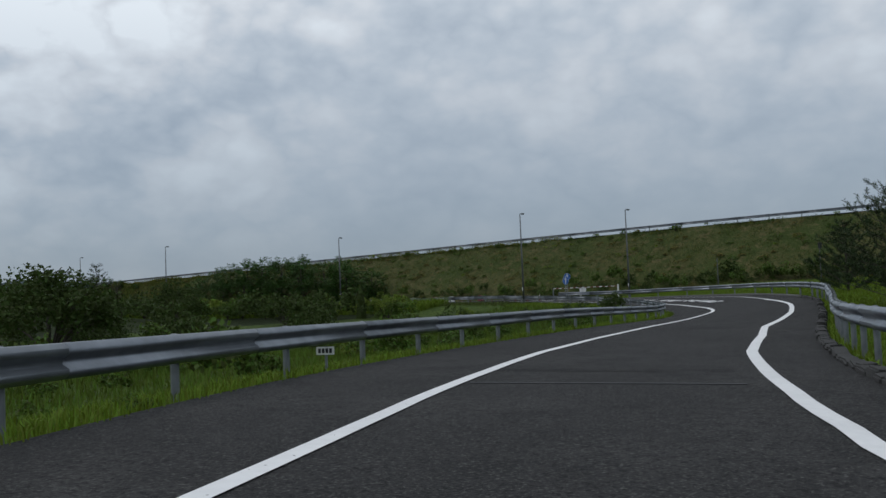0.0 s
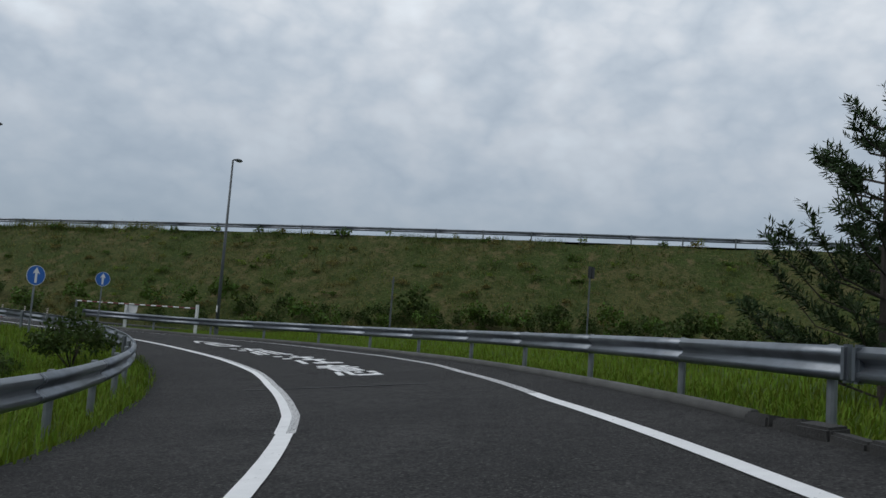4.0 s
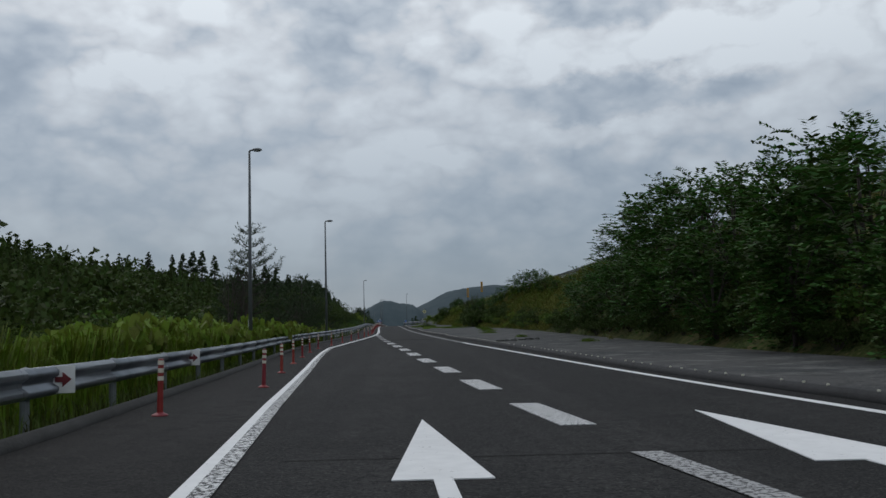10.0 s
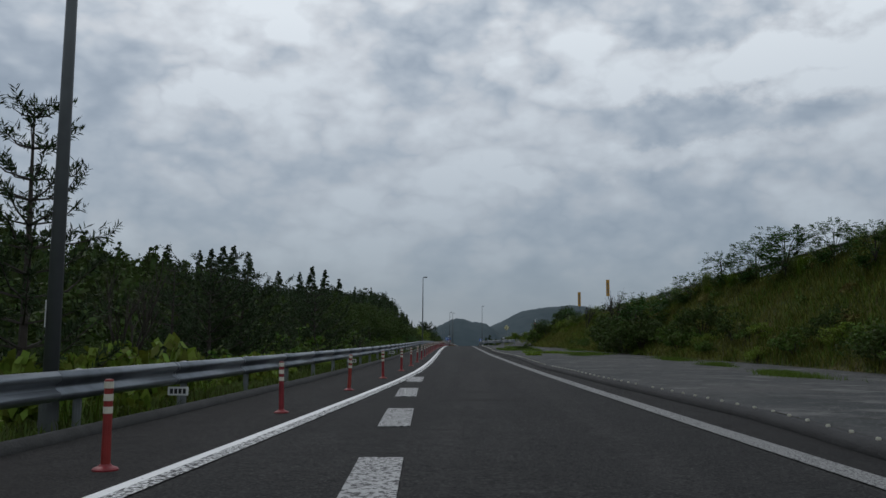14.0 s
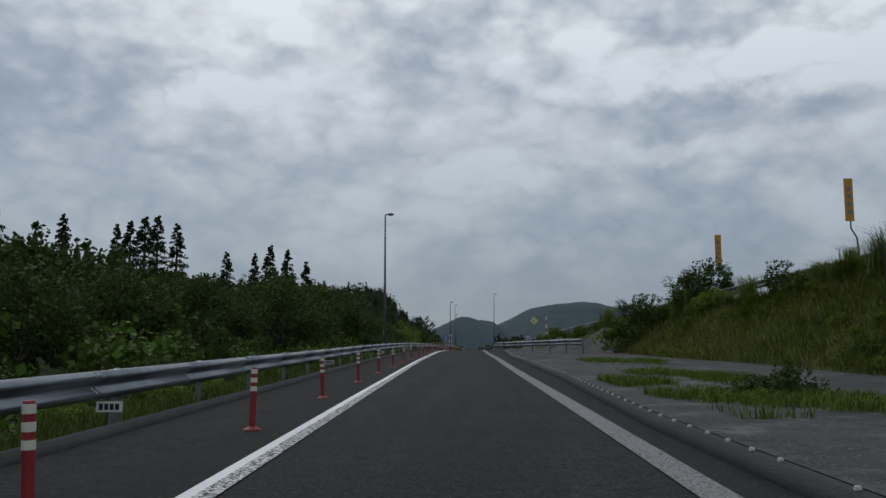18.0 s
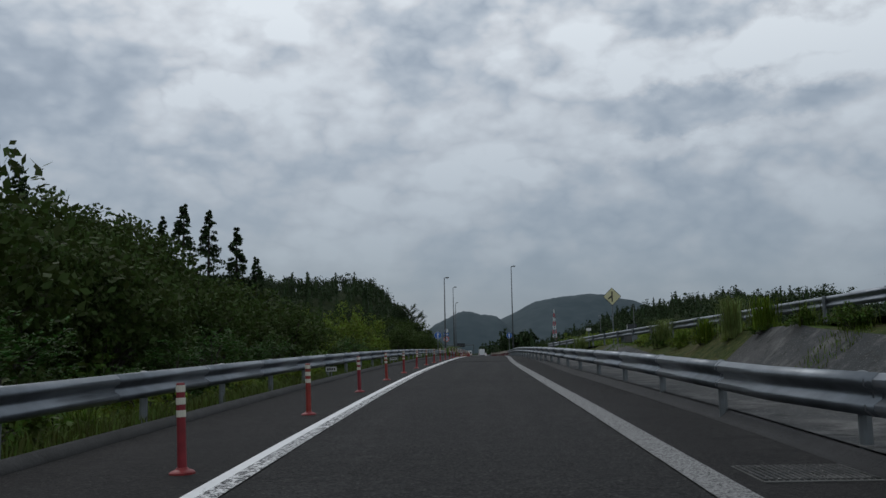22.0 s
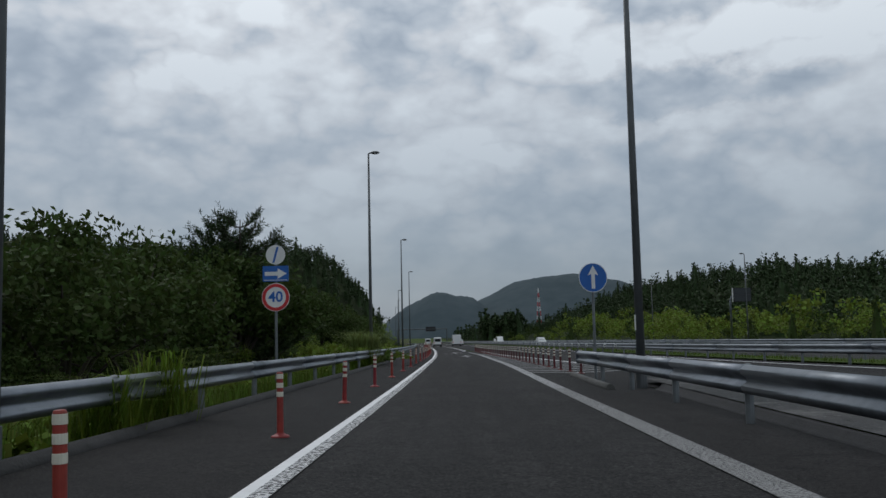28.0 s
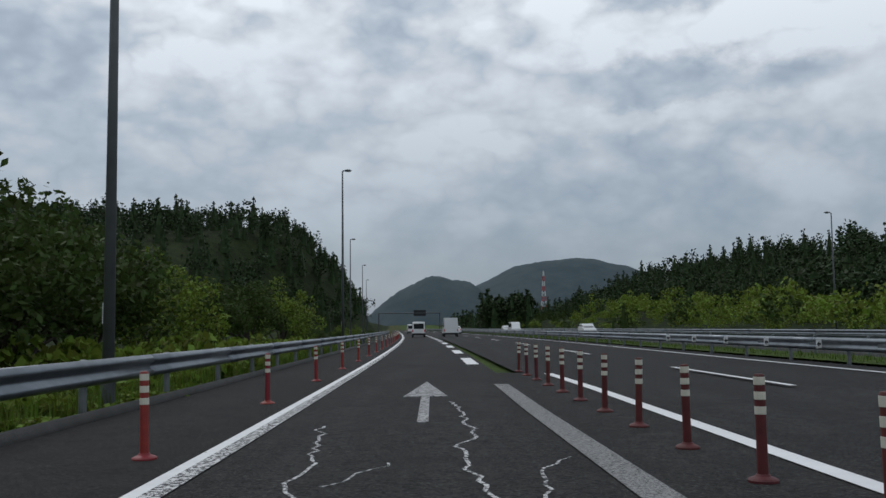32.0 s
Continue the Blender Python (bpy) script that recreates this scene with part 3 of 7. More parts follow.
R_EDGE = along([(-60, 3.6), (22, 3.5), (36, 3.95), (46, 4.0), (56, 4.4), (66, 4.95), (75, 5.6), (84, 5.9), (95, 5.6), (100, 5.0), (104, 4.5)])
RM_EDGE = along([(104, 12), (110, 9.2), (117, 7.3), (121, 6.9), (127, 6.75), (136, 6.75), (142, 6.2), (150, 5.95), (160, 5.6), (167, 5.3), (176, 4.95), (182, 4.4), (191, 3.9), (195, 4), (200, 3.65), (205, 3.3), (213, 3), (217, 2.75), (237, 2.88), (244, 2.6), (257, 2.5), (270, 2.9), (285, 2.95), (293, 2.75), (303, 2.95), (312, 3.1), (320, 3.2), (338, 3), (368, 3.48), (400, 3.7), (422, 3.9), (432, 4.1)])
ZEBRA = along([(426, 6.3), (437, 6), (444.8, 5.65), (447.4, 5.35), (456.6, 4.72), (463.4, 4.3), (473.1, 3.66), (480, 3.42), (491.4, 3.12), (501.6, 3), (509, 2.8)])


SLAB_HI = along([(104, 13.4), (152, 11.5), (182, 12), (231, 12.5), (282.9, 12.5), (315.9, 13.5), (338.2, 9.5), (371.2, 6.6), (432.8, 5)])


# ---- ground ----
def hill(x, y):
    """Height of the wooded hills beside and beyond the road."""
    _, lat, _ = RAMP.near(np.stack([x.ravel(), y.ravel()], 1))
    left = -lat.reshape(x.shape)
    up = lambda a, b, v: np.clip((v - a) / (b - a), 0, 1) ** 2 * (3 - 2 * np.clip((v - a) / (b - a), 0, 1))
    h = 1.5 * up(10, 20, left) * up(10, 78, y) + 9 * up(18, 58, left) * up(10, 115, y) * (1 - 0.85 * up(323, 384, y)) + 39 * up(24, 66, left + 18 * up(594, 714, y)) * up(464, 734, y) * (1 - 0.8 * up(794, 934, y)) + 9 * up(80, 190, left) * up(66, 454, y)
    _, lm, _ = MAIN.near(np.stack([x.ravel(), y.ravel()], 1))
    right = lm.reshape(x.shape)
    h += (4 * up(34, 62, right) + 19 * up(66, 130, right)) * up(464, 674, y) * (1 - up(834, 974, y))
    return h


def ground_z(x, y):
    xy = np.stack([x.ravel(), y.ravel()], 1)
    s, lat, zr = RAMP.near(xy)
    sm, lm, zm = MAIN.near(xy)
    out = np.abs(lat) - 5.5
    near_side = 1 - np.clip((s - 93) / 10, 0, 1)
    base = zr - 0.12 - np.where(lat < 0, np.clip((-lat - 5.0) * 0.16, 0, 1.1), -np.clip((lat - 6.3) * 0.10, 0, 1.25) * near_side)
    across = lat - lm
    foot = np.minimum(SLAB_HI(s) + 0.1, across - 1.9 - 0.9 * np.maximum(zm - base, 0.3))
    steep = base + (zm - 0.12 - base) * np.clip((lat - foot) / np.maximum(across - 1.9 - foot, 0.2), 0, 1)
    steep = np.where((lat > 3) & (lm < -1.0), steep, -99)
    plain = zm - 0.12 - np.clip((-lm - 1.9) / 1.55, 0, 60)
    w = np.clip((s - 106) / 22, 0, 1)
    bank = np.where(lm < 0, np.where(w <= 0, plain, np.maximum(plain, -99) * (1 - w) + np.maximum(steep, base) * w), zm - 0.12 - np.clip((lm - 27) / 2.0, 0, 12))
    z = np.where((lm > -1.9) & (lm < 27), zm - 0.05 - 0.07 * (lm > -1.2), np.maximum(base, bank))
    z = np.where((np.abs(lat) < 6) & (lm < -1.0), np.minimum(z, zr - 0.10), z)
    z = z + hill(x, y).ravel() * np.clip((np.abs(lat) - 10) / 8, 0, 1) * (1 - ((lm > -3) & (lm < 29)))
    far = np.hypot(x.ravel(), y.ravel() - 200)
    z = np.where(far > 900, z * np.clip(1 - (far - 900) / 600, 0, 1) - 4 * np.clip((far - 900) / 600, 0, 1), z)
    return z.reshape(x.shape)


def axis(*spans):
    out = []
    for a, b, step in spans:
        out += list(np.arange(a, b, step))
    return np.array(out)


gx = axis((-4800, -600, 350), (-600, -180, 40), (-180, -100, 8), (-100, 60, 1.6), (60, 160, 6), (160, 600, 40), (600, 4800, 350))
gy = axis((-4800, -600, 350), (-600, -160, 40), (-160, -90, 8), (-90, 440, 1.8), (440, 660, 8), (660, 1420, 40), (1420, 4900, 350))
GX, GY = np.meshgrid(gx, gy)
GZ = ground_z(GX, GY)
ny_, nx_ = GX.shape


def lie(x, y):
    """Height of the finished ground sheet at the points (x, y)."""
    i, j = np.clip(np.searchsorted(gx, x) - 1, 0, nx_ - 2), np.clip(np.searchsorted(gy, y) - 1, 0, ny_ - 2)
    u, v = (x - gx[i]) / (gx[i + 1] - gx[i]), (y - gy[j]) / (gy[j + 1] - gy[j])
    return (GZ[j, i] * (1 - u) + GZ[j, i + 1] * u) * (1 - v) + (GZ[j + 1, i] * (1 - u) + GZ[j + 1, i + 1] * u) * v


gi = np.arange(ny_ * nx_).reshape(ny_, nx_)
gf = np.stack([gi[:-1, :-1], gi[:-1, 1:], gi[1:, 1:], gi[1:, :-1]], -1).reshape(-1, 4)
ground = raw("ground", np.stack([GX, GY, GZ], -1).reshape(-1, 3), gf, [M_GROUND, M_EMBANK, M_SLAB, M_FOREST], smooth=True)
cxy = np.stack([(GX[:-1, :-1] + 1).ravel(), (GY[:-1, :-1] + 1).ravel()], 1)
_, lmc, _ = MAIN.near(cxy)
src_, lrc, _ = RAMP.near(cxy)
paved = (lmc < -2.2) & (lrc > 3.0) & (src_ > 293) & (src_ < 383)
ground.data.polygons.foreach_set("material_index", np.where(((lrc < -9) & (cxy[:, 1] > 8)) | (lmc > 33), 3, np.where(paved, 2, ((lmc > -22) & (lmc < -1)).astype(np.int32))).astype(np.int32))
tagged(ground, "grassy ground with an embankment and low hills", "ground", kind="structure")


def ribbon(name, line, s0, s1, lo, hi, dz, mat, step=1.0, across=4, label="", category="road", kind="structure", parent=None):
    """A strip that follows a line between two lateral offsets (numbers or functions of the station)."""
    ss = np.arange(s0, s1 + 1e-6, step)
    a = np.array([lo(q) if callable(lo) else lo for q in ss])
    b = np.array([hi(q) if callable(hi) else hi for q in ss])
    f = np.linspace(0, 1, across + 1)
    lat = a[:, None] + (b - a)[:, None] * f[None]
    v = line.many(ss[:, None], lat, dz)
    i = np.arange(v.shape[0] * v.shape[1]).reshape(v.shape[:2])
    faces = np.stack([i[:-1, :-1], i[:-1, 1:], i[1:, 1:], i[1:, :-1]], -1).reshape(-1, 4)
    ob = raw(name, v.reshape(-1, 3), faces, mat, parent)
    if label:
        tagged(ob, label, category, kind=kind)
    return ob


def profile(name, line, s0, s1, lat, prof, mat, step=1.0, label="", category="", kind="", parent=None, smooth=False):
    """A solid of constant section (offset, height), swept along a line at a lateral offset."""
    n = max(2, int(round((s1 - s0) / step)) + 1)
    ss = np.linspace(s0, s1, n)
    base = np.array([lat(q) if callable(lat) else lat for q in ss])
    k = len(prof)
    v = np.concatenate([line.many(ss, base + o, h)[:, None] for o, h in prof], 1)
    i = np.arange(n * k).reshape(n, k)
    j = np.roll(i, -1, 1)
    faces = np.stack([i[:-1], i[1:], j[1:], j[:-1]], -1).reshape(-1, 4)
    ob = raw(name, v.reshape(-1, 3), faces, mat, parent, smooth=smooth)
    bm = bmesh.new()
    bm.from_mesh(ob.data)
    bm.verts.ensure_lookup_table()
    bm.faces.new([bm.verts[q] for q in i[0]])
    bm.faces.new([bm.verts[q] for q in i[-1][::-1]])
    bm.to_mesh(ob.data)
    bm.free()
    if label:
        tagged(ob, label, category, kind=kind)
    return ob


# ---- roads ----
ribbon("road", RAMP, -60, 122, L_EDGE, lambda s: R_EDGE(s) if s < 104 else RM_EDGE(s), 0.0, M_ASPHALT, label="dark grey asphalt of the ramp, worn and patched", across=8)
ribbon("road", RAMP, 122, 1128, L_EDGE, lambda s: RM_EDGE(s) if s < 431 else (ZEBRA(s) + 0.3 if s < 508 else 1.6), 0.0, M_ASPHALT_B, label="newer, darker asphalt of the straight ramp", across=8)
ribbon("shoulder", RAMP, 122, 640, lambda s: L_EDGE(s) + 0.02, lambda s: L_LINE(s) - 0.1, 0.005, M_SHOULDER, label="darker asphalt shoulder beside the delineator posts", across=4)
ribbon("shoulder", RAMP, 132, 428, lambda s: RM_LINE(s) + 0.1, lambda s: RM_EDGE(s) - 0.02, 0.005, M_SHOULDER, label="dark narrow asphalt shoulder beside the paving", across=3)
ribbon("main_road", MAIN, -330, 1122, lambda s: -1.2 if s < 332.8 else -0.3, 9.6, -0.008, M_ASPHALT_B, label="grey asphalt lanes of the main road", across=6)
ribbon("opposite_road", MAIN, -330, 1122, 12.4, 24.0, 0.03, M_ASPHALT, label="grey asphalt lanes of the opposite direction", across=6, step=2)
ribbon("side_road", RAMP, 96, 110, lambda s: 5.9 + (s < 104) * 1.6, lambda s: 13.0, -0.02, M_ASPHALT2, label="asphalt of a closed side road behind the gate")
ribbon("slab", RAMP, 104, 432.8, lambda s: RM_EDGE(s) + (0.2 if s < 316 else 0.112), SLAB_HI, 0.14, M_SLAB, label="weathered grey concrete paving beside the ramp", category="pavement", across=8)


def stripe(name, line, s0, s1, lat, width, mat, dz=0.012, step=1.0, label="", parent=None):
    f = lat if callable(lat) else (lambda s: lat)
    return ribbon(name, line, s0, s1, lambda s: f(s) - width / 2, lambda s: f(s) + width / 2, dz, mat, step, 1, label, "road marking", "structure", parent)


stripe("edge_line", RAMP, -60, 60, L_LINE, 0.2, M_PAINT, label="white painted edge line of the bend")
stripe("edge_line", RAMP, 60, 120, lambda s: L_LINE(s) - 0.055, 0.14, M_PAINT, label="white painted edge line of the bend")
stripe("edge_line", RAMP, 60, 120, lambda s: L_LINE(s) + 0.07, 0.11, M_PAINT_SPECKLED, label="speckled inner side of the white edge line")
stripe("edge_line", RAMP, 120, 1125, lambda s: L_LINE(s) - 0.075, 0.12, M_PAINT, label="white painted edge line beside the delineator posts")
stripe("edge_line", RAMP, 120, 1125, lambda s: L_LINE(s) + 0.07, 0.17, M_PAINT_FLAKED, label="flaked inner side of the white edge line")
for s, a, w, l in ((14.0, -1.9, 3.6, 0.5), (30.5, -1.2, 2.6, 1.6), (131.0, -1.0, 6.0, 0.12), (199.4, -1.6, 3.8, 0.10), (328.2, -1.6, 3.4, 0.12), (446.9, -1.6, 3.2, 0.12)):
    ribbon("asphalt_patch", RAMP, s, s + l, a, a + w, 0.004, M_ASPHALT_B if s < 122 else M_ASPHALT2, l / 2, 4, "repaired strip of asphalt across the lane", "road patch")
crk = random.Random(12)
for s, a, drift, l, w in ((490.0, -1.0, -0.03, 5.5, 0.035), (489.8, 0.3, 0.02, 9.0, 0.04), (490.6, 0.7, 0.25, 2.0, 0.03), (491.2, -0.9, 0.35, 1.2, 0.025)):
    walk_, qs = [a], np.arange(s, s + l + 0.21, 0.2)
    for q in qs[1:]:
        walk_.append(walk_[-1] + drift * 0.2 + crk.uniform(-0.09, 0.09))
    jag = lambda q, qs=qs, walk_=walk_: float(np.interp(q, qs, walk_))
    ribbon("crack_seal", RAMP, s, s + l, lambda q: jag(q), lambda q: jag(q) + w, 0.006, M_PAINT_FLAKED, 0.2, 1, "jagged pale crack in the asphalt", "road patch")
stripe("edge_line", RAMP, -60, 64, R_LINE, 0.22, M_PAINT, label="white painted outer edge line of the bend")
stripe("edge_line", RAMP, 64, 93, R_LINE, 0.2, M_PAINT_SPECKLED, label="speckled outer edge line of the bend")
stripe("edge_line", RAMP, 93, 101, R_LINE, 0.2, M_PAINT_FLAKED, label="flaked end of the outer edge line")
stripe("edge_line", RAMP, 105, 174, RM_LINE, 0.2, M_PAINT, label="white painted edge line beside the studded kerb")
stripe("edge_line", RAMP, 174, 430, RM_LINE, 0.3, M_PAINT_WORN, label="faded greyish edge line, mostly worn off")
stripe("edge_line", RAMP, 487, 503, RM_LINE, 0.3, M_PAINT_WORN, label="worn off end of the hatched area's edge line")
stripe("edge_line", RAMP, 430, 487, RM_LINE, 0.3, M_PAINT_OLD, label="worn white edge line along the hatched area")
stripe("edge_line", RAMP, 429, 507, ZEBRA, 0.22, M_PAINT, label="white painted line along the hatched area")
stripe("edge_line", MAIN, -330, 1112, 8.2, 0.2, M_PAINT, label="white edge line beside the median rail", step=2)
for s in range(-300, 1000, 20):
    stripe("lane_line", MAIN, s, s + 8, 4.1, 0.15, M_PAINT, 0.045, 2.0, "white dashed lane line of the main road")
    stripe("lane_line", MAIN, s, s + 8, 18.0, 0.15, M_PAINT, 0.045, 2.0, "white dashed lane line of the main road")
for s in range(513, 930, 12):
    stripe("lane_line", RAMP, s, s + 6, 1.25, 0.4, M_PAINT, 0.014, 2.0, "short thick white dashes along the joining lane")


# ---- kerbs and rails ----
KERB = [(-0.10, -0.05), (-0.09, 0.10), (-0.04, 0.125), (0.03, 0.12), (0.085, 0.03), (0.09, -0.05)]
profile("kerb", RAMP, 98, 632, lambda s: L_EDGE(s) - 0.05, KERB, M_KERB, 2.0, "low worn asphalt kerb along the ramp", "kerb", "structure")
profile("kerb", RAMP, 104, 315, lambda s: RM_EDGE(s) + 0.1, [(-0.13, -0.05), (-0.11, 0.08), (-0.05, 0.145), (0.05, 0.15), (0.12, 0.10), (0.13, -0.05)], M_KERB_DARK, 2.0, "black asphalt kerb with small white studs", "kerb", "structure")
profile("kerb", RAMP, 315, 429, lambda s: RM_EDGE(s) + 0.02, [(-0.12, -0.05), (-0.11, 0.012), (-0.02, 0.03), (0.05, 0.10), (0.085, 0.125), (0.09, -0.05)], M_KERB_DARK, 2.0, "low black asphalt kerb under the rail", "kerb", "structure")
# broken kerb stones on the outer side of the bend
rng = random.Random(4)
kerb_row = thing("kerb_row", "row of weathered concrete kerb stones, some broken", "kerb", kind="structure")
stone = bmesh.new()
box(stone, -0.13, 0.13, -0.29, 0.29, -0.08, 0.13, 0.03)
stone_me = bpy.data.meshes.new("kerb_stone")
stone.to_mesh(stone_me)
stone.free()
stone_me.materials.append(M_KERB)
for k in range(92):
    s = 4 + k * 0.606
    ob = link("kerb_stone", stone_me, parent=kerb_row)
    ob.matrix_basis = RAMP.frame_at(s, float(R_EDGE(s)) + 0.02 + rng.uniform(-0.03, 0.03), rng.uniform(-0.05, 0.01), rng.uniform(-4, 4)) @ pose(0, 0, 0, rng.uniform(-4, 4), rng.uniform(-7, 7))
profile("kerb", RAMP, 59.5, 104, lambda s: R_EDGE(s) + 0.05, KERB, M_KERB_LIGHT, 1.0, "smooth pale concrete kerb along the green field", "kerb", "structure")
profile("kerb", RAMP, 429.2, 437.0, lambda s: float(np.interp(s, [429, 433, 437], [3.05, 3.06, 3.1])), KERB, M_KERB_LIGHT, 1.0, "pale concrete kerb stones at the end of the rail", "kerb", "structure")
# studs on the dark kerb
sb = bmesh.new()
box(sb, -0.024, 0.024, -0.02, 0.02, 0, 0.035, 0.008)
stud_me = bpy.data.meshes.new("kerb_stud")
sb.to_mesh(stud_me)
sb.free()
stud_me.materials.append(M_REFLECT)
stud_row = thing("stud_row", "small white reflective studs on a black kerb", "road stud", kind="structure")
for k in range(298):
    s = 112 + k * 0.68
    if rng.random() < 0.93:
        link("kerb_stud", stud_me, parent=stud_row).matrix_basis = RAMP.frame_at(s, float(RM_EDGE(s)) + 0.1, 0.145)

BEAM = [(0.0, 0.40), (0.03, 0.405), (0.085, 0.455), (0.085, 0.505), (0.012, 0.555), (0.012, 0.605), (0.085, 0.655), (0.085, 0.715), (0.03, 0.765), (0.0, 0.77),
        (-0.012, 0.76), (0.018, 0.752), (0.072, 0.71), (0.072, 0.66), (0.0, 0.61), (0.0, 0.55), (0.072, 0.50), (0.072, 0.46), (0.02, 0.415), (-0.012, 0.41)]
pb = bmesh.new()
tube(pb, [(0, 0, -0.5), (0, 0, 0.74)], [0.057, 0.057], 10)
lathe_cap = [(0.062, 0.74), (0.058, 0.762), (0.03, 0.775), (0.005, 0.778)]
lathe(pb, lathe_cap, 10)
post_me = bpy.data.meshes.new("post")
pb.to_mesh(post_me)
pb.free()
post_me.materials.append(M_STEEL_DK)
bb = bmesh.new()
box(bb, -0.02, 0.05, -0.035, 0.035, 0.52, 0.64, 0.006)
bracket_me = bpy.data.meshes.new("bracket")
bb.to_mesh(bracket_me)
bb.free()
bracket_me.materials.append(M_STEEL_DK)


def guard_rail(line, s0, s1, lat, side, gap, label, dz=0.0, section=4.0, mat=M_STEEL, ends=True):
    """A W-beam rail: side +1 has its ribbed face to the right of the line."""
    f = lat if callable(lat) else (lambda s: lat)
    top = thing("guard_rail", label, "guard rail", "guard rails")
    prof = [(o * side, h + dz) for o, h in BEAM]
    if side < 0:
        prof = prof[::-1]
    n = max(1, int(round((s1 - s0) / section)))
    cuts = np.linspace(s0, s1, n + 1)
    for a, b in zip(cuts, cuts[1:]):
        profile("beam", line, a, min(b + 0.14, s1), lambda s: f(s) + (0.004 if int(a * 7) % 2 else 0.0), prof, mat, 2.0, parent=top)
    if ends:
        for e in (s0, s1):
            eb = bmesh.new()
            box(eb, -0.03, 0.10, -0.06, 0.06, 0.385, 0.785, 0.03)
            part("end_piece", eb, mat, top).matrix_basis = line.frame_at(e, float(f(e)), dz) @ Matrix.Diagonal((side, 1, 1, 1))
    for s in np.arange(s0 + 0.5, s1, gap):
        m = line.frame_at(s, float(f(s)) - 0.10 * side, dz)
        link("post", post_me, parent=top).matrix_basis = m
        link("bracket", bracket_me, parent=top).matrix_basis = m @ pose(0.05 * side, 0, 0)
    return top


R_RAIL = lambda s: float(R_EDGE(s)) + 0.38
L_RAIL = lambda s: float(L_EDGE(s)) - 0.42
FLARE = along([(296.5, 7), (301, 6.4), (306, 5.6), (311, 4.4), (315, 3.5), (318.5, 3.12), (327, 3.2), (338, 3.1), (352, 3.2), (370, 3.28), (400, 3.35), (420, 3.45), (432, 3.35), (437, 3.25)])
guard_rail(RAMP, -56, 124.6, L_RAIL, 1, 3.0, "galvanised steel guard rail on round posts beside the bend")
guard_rail(RAMP, 125.4, 404, L_RAIL, 1, 4.0, "galvanised steel guard rail with weeds growing under it")
guard_rail(RAMP, 404.8, 672, L_RAIL, 1, 4.0, "galvanised steel guard rail, partly overgrown by tall grass", section=6.0)
guard_rail(RAMP, -56, 57.9, R_RAIL, -1, 2.0, "galvanised steel guard rail on the outer side of the bend", dz=0.14)
guard_rail(RAMP, 58.1, 103.5, R_RAIL, -1, 4.0, "galvanised steel guard rail beside the green field", dz=0.14)
class Raised(Line):
    """A line lifted by (station, height) pairs."""

    def __init__(self, base, lift):
        a = np.array(lift, float)
        self.s, self.n, self.q = base.s, base.n, base.q.copy()
        self.q[:, 2] += np.interp(base.s, a[:, 0], a[:, 1])


RISE = Raised(RAMP, [(296.5, 0.24), (301, 0.2), (306, 0.14), (312, 0.06), (317, 0)])
guard_rail(RISE, 296.5, 436.6, FLARE, -1, 4.0, "galvanised steel guard rail that starts on the concrete paving")
guard_rail(MAIN, -330, 294.5, -0.85, 1, 4.0, "long steel guard rail along the top of the embankment", section=8.0)
guard_rail(MAIN, -330, 294.5, -0.85, -1, 400.0, "back beam of the steel rail along the embankment top", section=8.0, ends=False)
guard_rail(MAIN, -100, 793, 9.2, -1, 4.0, "steel median guard rail beside the main road", section=8.0)
guard_rail(MAIN, -100, 793, 12.0, 1, 4.0, "steel median guard rail of the opposite lanes", section=8.0)
guard_rail(MAIN, 0, 793, 24.6, -1, 6.0, "steel guard rail beyond the opposite lanes", section=12.0)
ribbon("median", MAIN, -330, 1122, 9.6, 12.4, 0.06, M_GROUND, label="grassy median strip between the two directions", category="ground", across=2, step=2)

# ---- road markings ----
def flat_mark(name, line, s0, lat0, polys, ds, dl, mat, label, dz=0.013):
    """A marking from outlines (u right, v ahead, 0 to 1), laid on the road."""
    top = None
    for poly in polys:
        bm = bmesh.new()
        lo = [bm.verts.new(line.at(s0 + v * ds, lat0(v) + u * dl if callable(lat0) else lat0 + u * dl, dz - 0.01)) for u, v in poly]
        hi = [bm.verts.new(q.co + Vector((0, 0, 0.01))) for q in lo]
        bm.faces.new(hi)
        for k in range(len(poly)):
            j = (k + 1) % len(poly)
            bm.faces.new((lo[k], lo[j], hi[j], hi[k]))
        bmesh.ops.recalc_face_normals(bm, faces=bm.faces)
        if top is None and len(polys) == 1:
            return tagged(part(name, bm, mat), label, "road marking", kind="structure")
        if top is None:
            top = thing(name, label, "road marking", kind="structure")
        part("stroke", bm, mat, top)
    return top


def bar(x0, y0, x1, y1, w):
    """A stroke of width w across u, from one point to another."""
    return [(x0 - w / 2, y0), (x0 + w / 2, y0), (x1 + w / 2, y1), (x1 - w / 2, y1)] if abs(y1 - y0) > abs(x1 - x0) * 0.6 else [(x0, y0 - w / 2), (x1, y1 - w / 2), (x1, y1 + w / 2), (x0, y0 + w / 2)]


def rect(x0, y0, x1, y1):
    return [(x0, y0), (x1, y0), (x1, y1), (x0, y1)]


